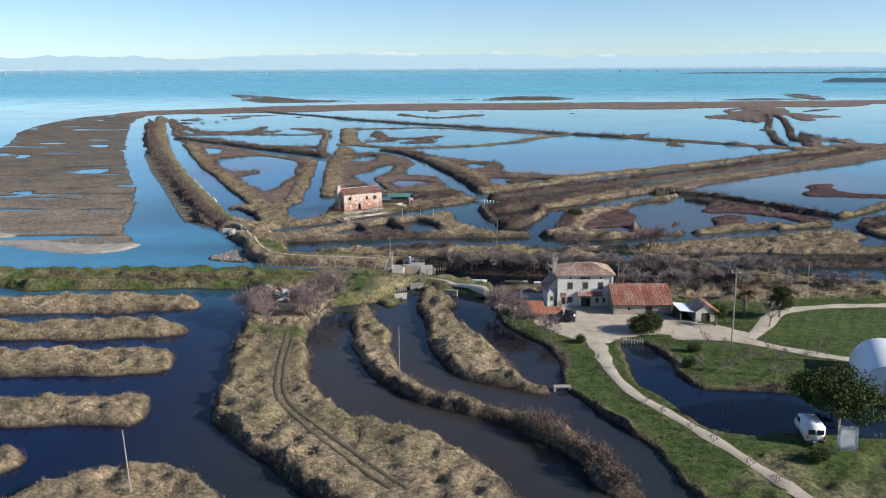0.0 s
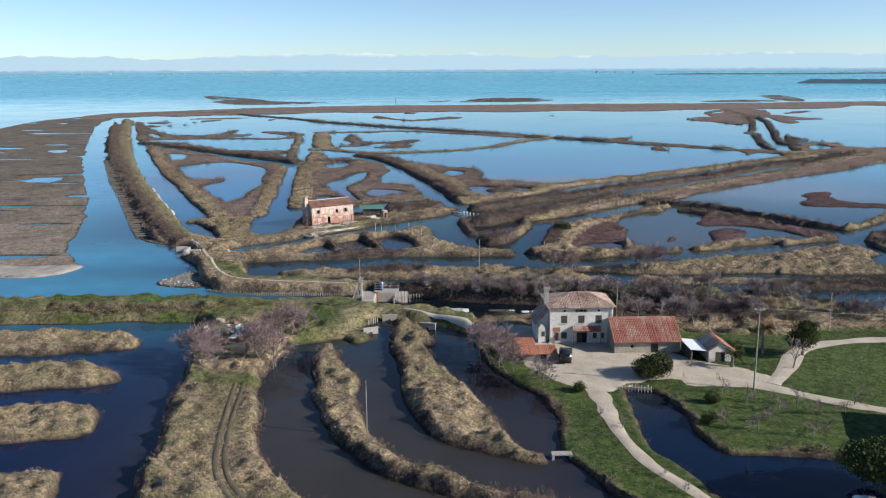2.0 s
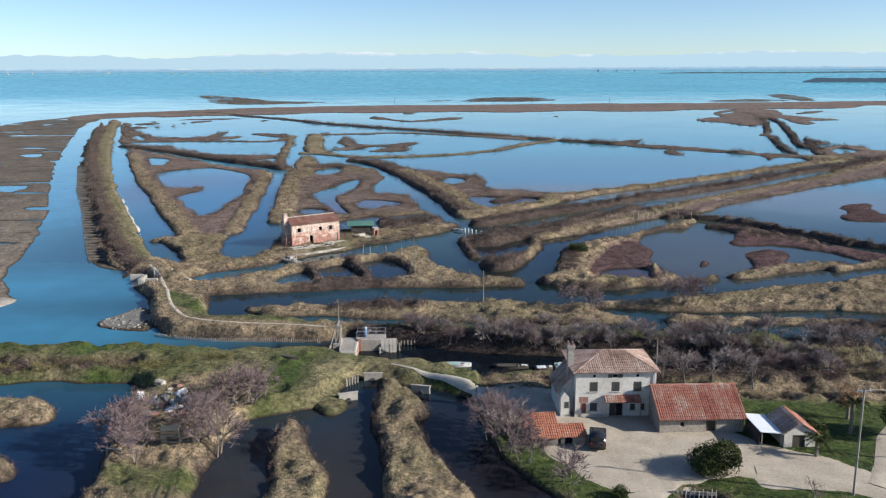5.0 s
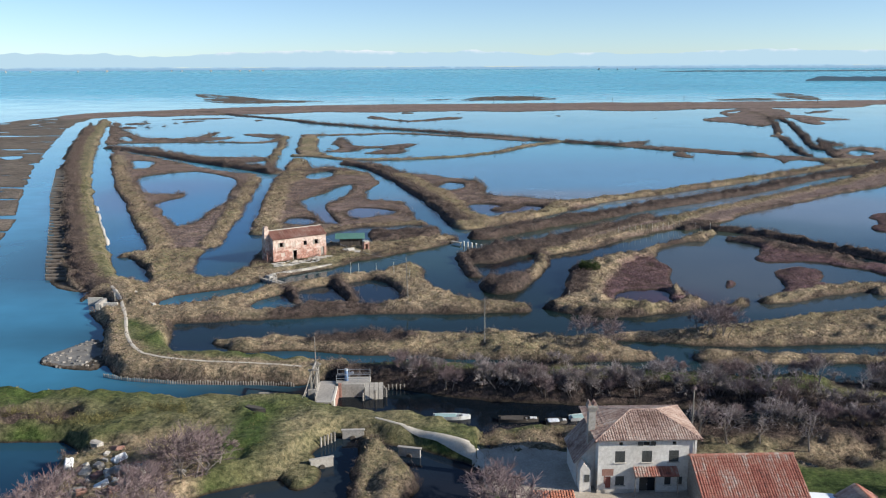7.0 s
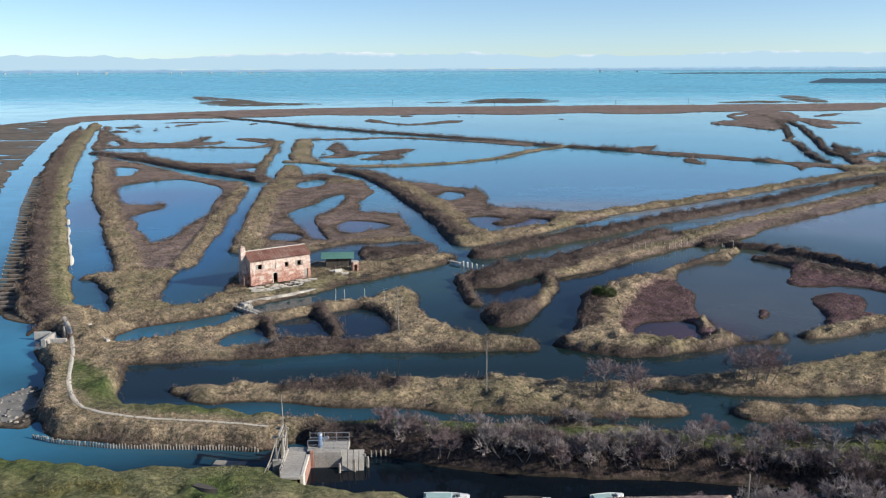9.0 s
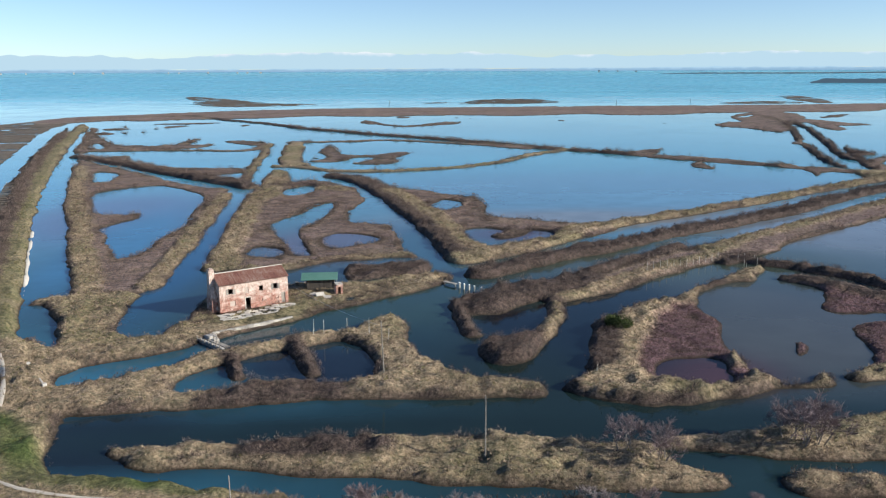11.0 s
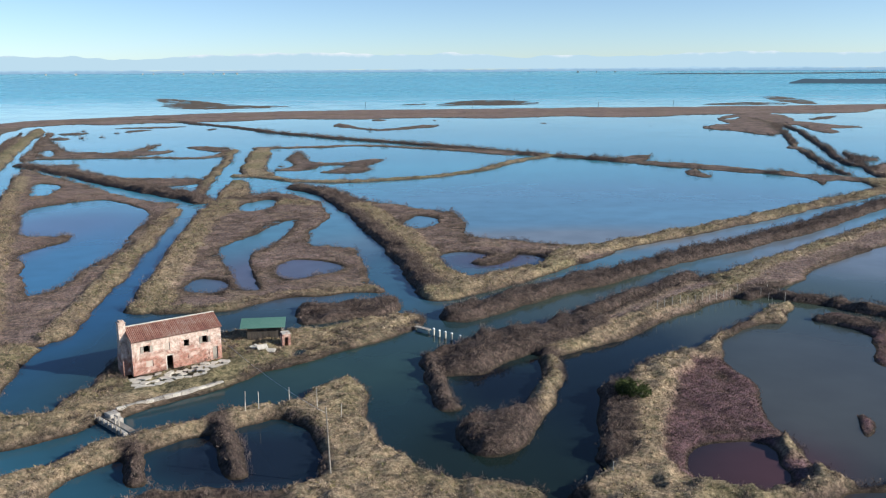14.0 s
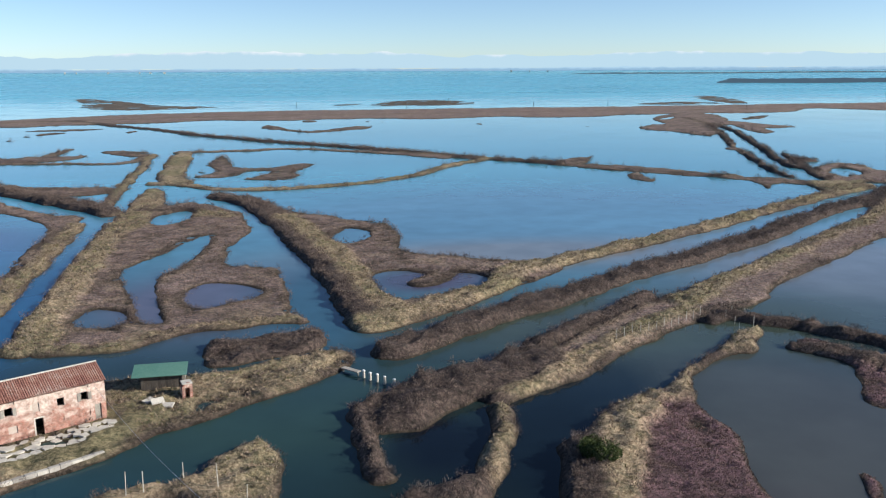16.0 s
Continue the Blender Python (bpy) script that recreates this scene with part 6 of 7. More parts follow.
def stakes(rows, height, label, group, radius=0.05):
    for x, y in rows:
        s = thing("stake", pose(x, y, max(ground_z(x, y), -0.4) - 0.3), label, "stake", group)
        part("shaft", rod((0, 0, 0), (random.uniform(-0.1, 0.1), random.uniform(-0.1, 0.1), height * random.uniform(0.8, 1.15)), radius, radius * 0.8, 5), pale_stone, s)


stakes([(-10.8, 223.4), (-9.3, 223.9), (-6.0, 226.2), (-2.5, 224.5), (0.5, 221.5)], 2.4, "slim bleached stake on the bank", "canal stakes")
stakes([(49.9 + k * 1.65, 262.3 + k * 1.05) for k in range(12)], 1.9, "bleached fence post along the bank", "bank fence posts")
stakes([(71.9, 272.6), (72.4, 270.5), (72.0, 268.0), (73.4, 266.3), (74.5, 276.0), (76.3, 275.0)], 1.9, "bleached post at the pond gate", "pond gate posts")
stakes([(25.6, 205.4), (28.2, 205.2)], 1.6, "short stake at the channel mouth", "channel stakes")
# piles that hold the foot of the levee
foot = [(-40.5, 172.0), (-36, 170.0), (-30, 168.7), (-24, 168.2), (-18, 167.9), (-13.5, 167.2)]
fx = np.arange(-39.5, -13.5, 0.33)
for x, y in zip(fx, np.interp(fx, [p[0] for p in foot], [p[1] for p in foot])):
    p = thing("levee_pile", pose(x, y + 0.95, -0.9), "short grey timber pile at the levee foot", "pile", "levee foot piles")
    part("shaft", rod((0, 0, 0), (0, 0, random.uniform(1.25, 1.5)), 0.1, 0.09, 5), timber, p)
for k in range(12):
    x = -1.5 + k * 0.5
    p = thing("levee_pile", pose(x, 166.6 + 0.05 * k, -0.9), "short grey timber pile at the canal bank", "pile", "canal bank piles")
    part("shaft", rod((0, 0, 0), (0, 0, 1.6), 0.1, 0.09, 5), timber, p)
# brushwood groynes on the lagoon side of the levee
groyne_mat = plain("brushwood", (0.075, 0.06, 0.05), (0.22, 0.185, 0.15), 2.5, 0.95)
for k in range(46):
    y = 226 + 184 * (k / 45) ** 1.1
    foot_x = float(np.interp(y, (223, 261, 300, 345, 410), (-63.3, -80.0, -96.4, -114.9, -139.5)))
    tip_x = float(np.interp(y, (224, 256, 302, 334, 433), (-68.8, -82.0, -100.6, -114.3, -152.6)))
    g = thing("groyne", pose(foot_x, y, 0, 0, 0, 180 + random.uniform(-3, 3)), "low brushwood groyne on the levee's lagoon side", "groyne", "levee groynes")
    reach = max(foot_x - tip_x, 2.5) + 0.4
    part("hurdle", worn((-1.6, reach, -0.28, 0.28, -0.8, 0.38 + 0.2 * random.random()), width=0.1), groyne_mat, g)
    part("end_pile", rod((reach, 0, -0.8), (reach + 0.05, 0, 0.6), 0.14, 0.11, 5), timber, g)


# ---- poles and wires ----
def mast(x, y, height, label, arm=False, r=0.11, lean=(0, 0)):
    z = ground_z(x, y) - 0.2
    p = thing("utility_pole", pose(x, y, z), label, "pole", "utility poles")
    part("shaft", rod((0, 0, 0), (lean[0], lean[1], height), r, r * 0.7, 8), timber, p)
    if arm:
        part("cross_arm", worn((-0.7, 0.7, -0.05, 0.05, height - 0.35, height - 0.25), width=0.01), steel, p)
        for q in (-0.55, 0.55):
            part("insulator", rod((q, 0, height - 0.25), (q, 0, height - 0.05), 0.05, 0.04), white_paint, p)
    return z + height


mast(-29.6, 73.6, 6.4, "slim pale pole on the grassy islet", False, 0.08, (-0.3, 0))
mast(-5.9, 107.4, 6.4, "slim pale pole on the curved dike", False, 0.08)
mast(11.9, 182.4, 7.0, "slim grey pole on the reed islet", False, 0.09)
mast(0.4, 207.2, 7.2, "slim pale pole on the grassy mound", False, 0.09, (-0.25, 0))
mast(42.4, 119.0, 11.0, "tall utility pole carrying a wire over the meadow", True, 0.12)
mast(63.5, 143.0, 6.3, "thin grey utility pole by the field road", False, 0.1)
mast(31.6, 148.6, 6.0, "plain grey pole behind the barn", False, 0.1)


def wire(a, c, sag, label):
    a, c = Vector(a), Vector(c)
    bm = bmesh.new()
    pts = [a.lerp(c, k / 16) - Vector((0, 0, sag * 4 * (k / 16) * (1 - k / 16))) for k in range(17)]
    for p, q in zip(pts, pts[1:]):
        tube(bm, p, q, 0.018, 0.018, 4)
    tagged(part("overhead_wire", bm, steel), label, "wire", "overhead wires")


wire((42.9, 119, 11.1), (110, 122, 10.5), 1.6, "pale overhead wire sagging from the tall pole")
wire((0.2, 207.2, 7.4), (-18.5, 243.2, 5.0), 0.8, "thin overhead wire crossing the canal")


# ---- boats ----
def hull(length, beam, height):
    bm = bmesh.new()
    rings = []
    for k in range(9):
        s = k / 8
        w = beam / 2 * (1 - max(0, s - 0.45) ** 2 * 3.2) * (0.85 + 0.15 * min(1, s * 4))
        z = height * (1 + 0.25 * s * s)
        rings.append([bm.verts.new(p) for p in ((s * length, -w, z), (s * length, -w * 0.75, 0.05), (s * length, w * 0.75, 0.05), (s * length, w, z), (s * length, w * 0.85, z - 0.03), (s * length, w * 0.65, 0.16), (s * length, -w * 0.65, 0.16), (s * length, -w * 0.85, z - 0.03))])
    for r0, r1 in zip(rings, rings[1:]):
        for q in range(8):
            bm.faces.new((r0[q], r0[(q + 1) % 8], r1[(q + 1) % 8], r1[q]))
    for r in (rings[0], rings[-1]):
        bm.faces.new((r[0], r[1], r[6], r[7])), bm.faces.new((r[1], r[2], r[5], r[6])), bm.faces.new((r[2], r[3], r[4], r[5]))
    bmesh.ops.recalc_face_normals(bm, faces=bm.faces)
    return bm


for x, y, turn, length, cover, lab in ((4.0, 157.4, -4, 4.4, turquoise, "white open boat with a turquoise cover, moored"), (11.6, 156.4, -4, 4.6, dark_timber, "weathered dark flat boat with a pale bow, moored"),
                                       (17.0, 155.4, 2, 2.4, white_sheet, "small boat under a white tarpaulin"), (19.9, 156.4, 8, 3.2, turquoise, "pale boat with blue-green cover at the bank")):
    bt = thing("rowing_boat", pose(x, y, -0.08, 0, 0, turn), lab, "boat", "moored boats")
    part("hull", hull(length, 1.25, 0.5), dark_timber if cover in (dark_timber, white_sheet) else white_paint, bt)
    part("deck_cover", worn((0.2, length * 0.62, -0.48, 0.48, 0.34, 0.54), width=0.05), cover, bt)
    part("bow_deck", worn((length * 0.78, length * 0.96, -0.25, 0.25, 0.5, 0.6), width=0.03), white_paint, bt)
    part("thwart", worn((length * 0.68, length * 0.74, -0.5, 0.5, 0.38, 0.43), width=0.01), timber, bt)
skiff = thing("upturned_skiff", pose(-17.5, 157.2, ground_z(-16.5, 157.2) + 0.5, 180, 0, -25), "dark upturned skiff lying on the grass bank", "boat")
part("hull", hull(2.6, 1.0, 0.45), dark_timber, skiff)


for x, y, turn, size in ((-16.2, 165.1, -8, 1.7), (-18.4, 163.5, 12, 1.1)):
    raft = thing("work_raft", pose(x, y, -0.1, 0, 0, turn), "low grey plank raft floating beside the sluice", "raft", "floating rafts")
    for k in range(6):
        part("plank", worn((-size, size, -0.9 + k * 0.3, -0.63 + k * 0.3, 0.1, 0.2), width=0.02), timber, raft)
    for q in (-size * 0.8, size * 0.7):
        part("float", worn((q, q + 0.3, -0.85, 0.85, -0.1, 0.099), width=0.03), dark_timber, raft)

# ---- vehicles ----
def wheels(parent, xs, half, r):
    for x in xs:
        for s in (-1, 1):
            w = part("wheel", rod((x, s * half, r), (x, s * (half - 0.22), r), r, r, 14), rubber, parent)
            part("rim", rod((x, s * (half + 0.012), r), (x, s * (half - 0.02), r), r * 0.55, r * 0.6, 10), steel, w)


def vehicle(m, name, outline, glassline, half, paint, label, category, xs, r):
    v = thing(name, m, label, category)
    bm = prism(outline, -half, half)
    bmesh.ops.bevel(bm, geom=[e for e in bm.edges], offset=0.07, segments=2, affect="EDGES")
    part("body", bm, paint, v, "", True)
    for s in (-1, 1):
        part("side_window", prism(glassline, s * half - 0.01 if s > 0 else -half - 0.012, s * half + 0.012 if s > 0 else -half + 0.01), glass_mat, v)
    wheels(v, xs, half - 0.02, r)
    return v


gz = ground_z(20.4, 131.0) + 0.08
car = vehicle(pose(20.0, 128.9, gz, 0, 0, 78), "dark_suv", [(0, 0.35), (4.3, 0.35), (4.35, 0.85), (4.2, 1.0), (3.3, 1.1), (2.7, 1.62), (0.5, 1.66), (0.05, 1.05)], [(0.45, 1.1), (3.05, 1.1), (2.65, 1.52), (0.65, 1.55)], 0.88, car_paint, "black estate car parked in the farmyard", "car", (0.85, 3.4), 0.33)
part("rear_window", boxes((0.12, 0.3, -0.65, 0.65, 1.12, 1.5), ), glass_mat, car)
part("windscreen", boxes((2.85, 2.95, -0.68, 0.68, 1.15, 1.42)), glass_mat, car)
for s in (-0.7, 0.52):
    part("tail_light", boxes((-0.01, 0.08, s, s + 0.18, 0.85, 1.0)), lamp_red, car)
    part("headlight", boxes((4.2, 4.31, s, s + 0.2, 0.75, 0.9)), white_paint, car)
gz = ground_z(39.8, 85) + 0.05
van = vehicle(pose(39.6, 84.0, gz, 0, 0, 82), "white_van", [(0, 0.35), (4.9, 0.35), (4.95, 1.0), (4.3, 1.25), (3.8, 2.1), (0.1, 2.15)], [(2.7, 1.3), (4.0, 1.3), (3.7, 1.9), (2.7, 1.9)], 0.95, white_paint, "white van parked under the trees, seen from behind", "van", (0.95, 3.9), 0.34)
for s in (-0.8, 0.1):
    part("rear_window", boxes((-0.015, 0.01, s, s + 0.7, 1.25, 1.8)), glass_mat, van)
for s in (-0.93, 0.78):
    part("tail_light", boxes((-0.015, 0.01, s, s + 0.14, 0.75, 1.15)), lamp_red, van)
part("bumper", worn((-0.1, 0.02, -0.9, 0.9, 0.35, 0.6)), rubber, van)
part("number_plate", boxes((-0.12, -0.1, -0.25, 0.25, 0.42, 0.53)), white_sheet, van)
sheet_ob = thing("tarpaulin_shelter", pose(42.4, 82.8, ground_z(42.4, 82.8), 0, 0, -24), "white tarpaulin stretched over a leaning frame", "tarpaulin")
bm = bmesh.new()
g = [[bm.verts.new((-1.0 + 2.0 * i / 5, -1.2 + 2.4 * j / 5, 0.5 + 0.34 * j + 0.04 * i - 0.07 * math.sin(i * 2.1) * math.cos(j * 1.7))) for j in range(6)] for i in range(6)]
for i in range(5):
    for j in range(5):
        bm.faces.new((g[i][j], g[i + 1][j], g[i + 1][j + 1], g[i][j + 1]))
bmesh.ops.solidify(bm, geom=bm.faces[:], thickness=0.04)
part("sheet", bm, white_paint, sheet_ob, "", True)
for x, y, h in ((-0.9, -1.15, 0.5), (0.9, -1.15, 0.65), (-0.9, 1.1, 2.05), (0.9, 1.1, 2.2)):
    part("pole", rod((x, y, 0), (x, y, h), 0.04), timber, sheet_ob)

# ---- the polytunnel ----
tunnel = thing("polytunnel", pose(54.8, 97.6, 0.35, 0, 0, -21), "large white plastic polytunnel on the meadow", "greenhouse")
bm = bmesh.new()
rows = []
for j in range(13):
    y = j * 1.0
    rows.append([bm.verts.new((3.9 * math.cos(math.pi * k / 18), y, (4.0 + 0.05 * (j % 2)) * math.sin(math.pi * k / 18) ** 0.9)) for k in range(19)])
for r0, r1 in zip(rows, rows[1:]):
    for k in range(18):
        bm.faces.new((r0[k], r0[k + 1], r1[k + 1], r1[k]))
part("cover", bm, white_sheet, tunnel, "", True)
for y, name in ((0.02, "end_wall"), (11.98, "end_wall")):
    part(name, prism([(3.85 * math.cos(math.pi * k / 18), 3.95 * math.sin(math.pi * k / 18) ** 0.9) for k in range(19)], y, y + 0.03 if y < 1 else y - 0.03), white_sheet, tunnel)
part("door", boxes((-0.9, 0.9, -0.05, 0.01, 0, 2.2)), steel, tunnel)
for j in range(0, 13, 2):
    bm = bmesh.new()
    for k in range(18):
        tube(bm, (3.88 * math.cos(math.pi * k / 18), j, 3.97 * math.sin(math.pi * k / 18) ** 0.9), (3.88 * math.cos(math.pi * (k + 1) / 18), j, 3.97 * math.sin(math.pi * (k + 1) / 18) ** 0.9), 0.03, 0.03, 4)
    part("hoop", bm, steel, tunnel)

# ---- rubble and old pipes on the islet ----
for k in range(34):
    x, y = random.gauss(-28.5, 2.6), random.gauss(143.0, 3.0)
    if ground_z(x, y) < 0.3:
        continue
    big = random.uniform(0.25, 0.75)
    bm = worn((-big, big, -big * 0.6, big * 0.6, -0.2, big * random.uniform(0.3, 0.9)), width=big * 0.15)
    for v in bm.verts:
        v.co += Vector((random.uniform(-1, 1), random.uniform(-1, 1), random.uniform(-1, 1))) * big * 0.14
    ob = part("rubble_block", bm, random.choice((pale_stone, concrete, concrete, white_paint, brick_mat)))
    ob.matrix_world = pose(x, y, ground_z(x, y) + 0.05, random.uniform(-20, 20), random.uniform(-20, 20), random.uniform(0, 180))
    tagged(ob, "broken lump of pale masonry on the islet", "rubble", "dumped rubble")
for x, y, turn in ((-25.6, 140.8, 80), (-24.5, 140.6, 85), (-27.2, 141.9, 10)):
    p = thing("concrete_pipe", pose(x, y, ground_z(x, y) + 0.45, 0, 0, turn), "short grey concrete drain pipe lying in grass", "pipe", "old drain pipes")
    bm = bmesh.new()
    rr = []
    for yy, r in ((0, 0.5), (1.8, 0.5), (1.8, 0.38), (0, 0.38)):
        rr.append([bm.verts.new((yy, r * math.cos(2 * math.pi * k / 14), r * math.sin(2 * math.pi * k / 14))) for k in range(14)])
    for q in range(4):
        for k in range(14):
            bm.faces.new((rr[q][k], rr[q][(k + 1) % 14], rr[(q + 1) % 4][(k + 1) % 14], rr[(q + 1) % 4][k]))
    bmesh.ops.recalc_face_normals(bm, faces=bm.faces)
    part("pipe_shell", bm, concrete, p, "", True)
pal = thing("pallet_stack", pose(-25.8, 129.4, ground_z(-25.8, 129.4), 0, 0, 8), "stack of dark slatted crates at the field edge", "crates")
for k in range(5):
    part("crate", worn((0, 1.9, 0, 1.0, k * 0.34, k * 0.34 + 0.3), width=0.03), dark_timber if k % 2 else shutter_mat, pal)
frame_ob = thing("timber_trestle", pose(-31.2, 128.6, ground_z(-31.2, 128.6)), "pale timber trestle standing in the grass", "trestle")
part("top_bar", worn((0, 1.6, 0, 0.12, 0.85, 0.97), width=0.01), pale_stone, frame_ob)
for x in (0.0, 0.75, 1.48):
    part("leg", worn((x, x + 0.1, 0.01, 0.11, 0, 0.849), width=0.01), pale_stone, frame_ob)


# ---- trees and shrubs ----
bark = plain("grey_bark", (0.09, 0.075, 0.065), (0.27, 0.235, 0.21), 4, 0.95)
twig_mat = blades("bare_twigs", [(0, (0.13, 0.11, 0.115)), (0.5, (0.25, 0.22, 0.225)), (1, (0.4, 0.365, 0.37))])
twig_purple = blades("purple_twigs", [(0, (0.13, 0.095, 0.105)), (0.5, (0.195, 0.15, 0.158)), (1, (0.28, 0.225, 0.23))])
leaf_dark = blades("evergreen_leaves", [(0, (0.018, 0.026, 0.01)), (0.5, (0.045, 0.06, 0.02)), (1, (0.085, 0.1, 0.036))], 0.95)
leaf_pine = blades("pine_needles", [(0, (0.02, 0.035, 0.012)), (0.6, (0.06, 0.085, 0.028)), (1, (0.1, 0.12, 0.042))], 0.95)
leaf_rust = blades("rust_leaves", [(0, (0.16, 0.08, 0.045)), (1, (0.4, 0.25, 0.15))])


def bare_tree(name, height, spread, twigs, mat, label, category, group, seed, stems=1):
    rnd = random.Random(seed)
    t = thing(name, Matrix(), label, category, group)
    wood, fine = bmesh.new(), bmesh.new()

    def grow(p, way, length, r, level):
        q = p + way * length
        tube(wood if level < 2 else fine, p, q, r, r * 0.65, 5 if level == 0 else 3)
        if level == 3:
            return
        for _ in range((4, 5, twigs)[level]):
            turn = Vector((rnd.gauss(0, 1), rnd.gauss(0, 1), rnd.gauss(0.25, 0.7))).normalized()
            new_way = (way * 0.75 + turn * spread).normalized()
            new_way.z = max(new_way.z, -0.05)
            grow(p.lerp(q, rnd.uniform(0.45, 1.0)), new_way, length * rnd.uniform(0.5, 0.8), max(r * 0.5, 0.018), level + 1)

    for s in range(stems):
        lean = Vector((rnd.gauss(0, 0.1 + 0.25 * (stems > 1)), rnd.gauss(0, 0.1 + 0.25 * (stems > 1)), 1)).normalized()
        grow(Vector((rnd.gauss(0, 0.3) * (stems > 1), rnd.gauss(0, 0.3) * (stems > 1), -0.2)), lean, height * 0.42, 0.024 * height / (1 + 0.8 * (stems > 1)), 0)
    part("trunk", wood, bark, t)
    part("crown", fine, mat, t)
    return t


def leafy_tree(name, lumps, count, size, mat, label, category, trunk, seed, group=""):
    """A trunk with limbs into a crown of leaf sprays gathered in uneven lumps (x, y, z, rx, rz)."""
    rnd = np.random.RandomState(seed)
    t = thing(name, Matrix(), label, category, group)
    wood = bmesh.new()
    tube(wood, (0, 0, -0.3), (0, 0, trunk), 0.22, 0.15, 7)
    for x, y, z, rx, rz in lumps:
        tube(wood, (0, 0, trunk * 0.7), (x * 0.8, y * 0.8, max(z - rz * 0.3, trunk * 0.8)), 0.1, 0.04, 4)
    part("trunk", wood, bark, t)
    vs = []
    each = count // len(lumps)
    for x, y, z, rx, rz in lumps:
        d = rnd.normal(size=(each, 3))
        d /= np.linalg.norm(d, axis=1)[:, None]
        rad = rnd.uniform(0.55, 1.06, each) ** 0.6 * (1 + 0.18 * np.sin(d[:, 0] * 5 + seed) * np.cos(d[:, 1] * 4))
        c = d * rad[:, None] * (rx, rx, rz) + (x, y, z)
        a, e = rnd.normal(size=(each, 3)), rnd.normal(size=(each, 3))
        a /= np.linalg.norm(a, axis=1)[:, None]
        e = np.cross(a, e)
        e /= np.linalg.norm(e, axis=1)[:, None]
        s = size * rnd.uniform(0.6, 1.4, each)[:, None]
        vs.append(np.stack([c - a * s, c + e * s * 0.55, c + a * s, c - e * s * 0.55], 1))
    v = np.concatenate(vs)
    me = bpy.data.meshes.new("crown")
    me.from_pydata(v.reshape(-1, 3).tolist(), [], np.arange(len(v) * 4).reshape(-1, 4).tolist())
    me.materials.append(mat)
    crown = new("crown", me)
    crown.parent = t
    return t


def stand(t, places, scale=(0.8, 1.2)):
    """The tree itself at the first place and copies of it at the others."""
    for k, (x, y) in enumerate(p for p in places if len(places) == 1 or ground_z(*p) > 0.2):
        m = pose(x, y, ground_z(x, y) - 0.05, 0, 0, random.uniform(0, 360))
        s = random.uniform(*scale)
        if k:
            o = copy_thing(t, m)
            o.scale = (s, s, s * random.uniform(0.85, 1.1))
        else:
            t.matrix_world = m


bush = leafy_tree("evergreen_shrub", [(0, 0, 1.6, 2.4, 1.6), (-1.6, 0.3, 1.3, 1.6, 1.3), (1.5, -0.3, 1.4, 1.7, 1.3), (0.3, 0.8, 2.2, 1.6, 1.2), (0.2, -1.2, 1.2, 1.7, 1.1)], 11000, 0.095, leaf_dark, "broad dense evergreen shrub beside the yard", "shrub", 0.8, 3)
stand(bush, [(31.2, 124.4)])
oak = leafy_tree("evergreen_tree", [(0, 0, 3.4, 2.0, 1.7), (-1.0, 0.4, 2.7, 1.4, 1.2), (1.2, 0.2, 2.9, 1.5, 1.3), (0.2, -0.9, 2.4, 1.5, 1.1), (0.3, 0.3, 4.4, 1.2, 0.9)], 10000, 0.095, leaf_dark, "dark round evergreen tree by the field road", "tree", 1.6, 5)
stand(oak, [(54.3, 131.6)])
pine = leafy_tree("spreading_pine", [(0, 0, 4.0, 2.6, 1.5), (-2.2, 0.5, 3.3, 2.0, 1.3), (2.2, -0.4, 3.2, 2.1, 1.2), (0.4, -2.0, 2.8, 2.0, 1.2), (1.5, 1.8, 3.9, 1.9, 1.1), (-1.2, 1.9, 3.6, 1.8, 1.1), (3.2, -2.0, 2.2, 1.5, 1.0)], 16000, 0.1, leaf_pine, "large spreading green pine shading the van", "tree", 2.6, 8)
stand(pine, [(44.6, 89.6)])
pine.scale = (1.35, 1.35, 1.6)
low = leafy_tree("round_shrub", [(0, 0, 0.9, 1.0, 0.9), (0.5, 0.3, 0.8, 0.7, 0.6), (-0.4, -0.3, 0.7, 0.7, 0.6)], 2600, 0.075, leaf_pine, "small rounded evergreen shrub in the grass", "shrub", 0.4, 9, "small round shrubs")
stand(low, [(38.2, 80.2), (20.2, 119.2), (35.6, 114.8), (34.6, 225.9), (35.6, 227.5), (36.0, 224.4), (-45.2, 245.4), (-45.6, 247.6), (30.2, 110.8), (33.2, 108.8), (44.5, 131.8)], (0.7, 1.4))
rust = leafy_tree("rusty_tree", [(0, 0, 3.2, 1.2, 1.2), (0.6, 0.3, 2.6, 1.0, 0.9), (-0.6, 0.2, 2.5, 0.9, 0.8)], 1800, 0.08, leaf_rust, "thin tree with dry rust-brown leaves", "tree", 1.6, 12)
stand(rust, [(50.6, 136.6)])


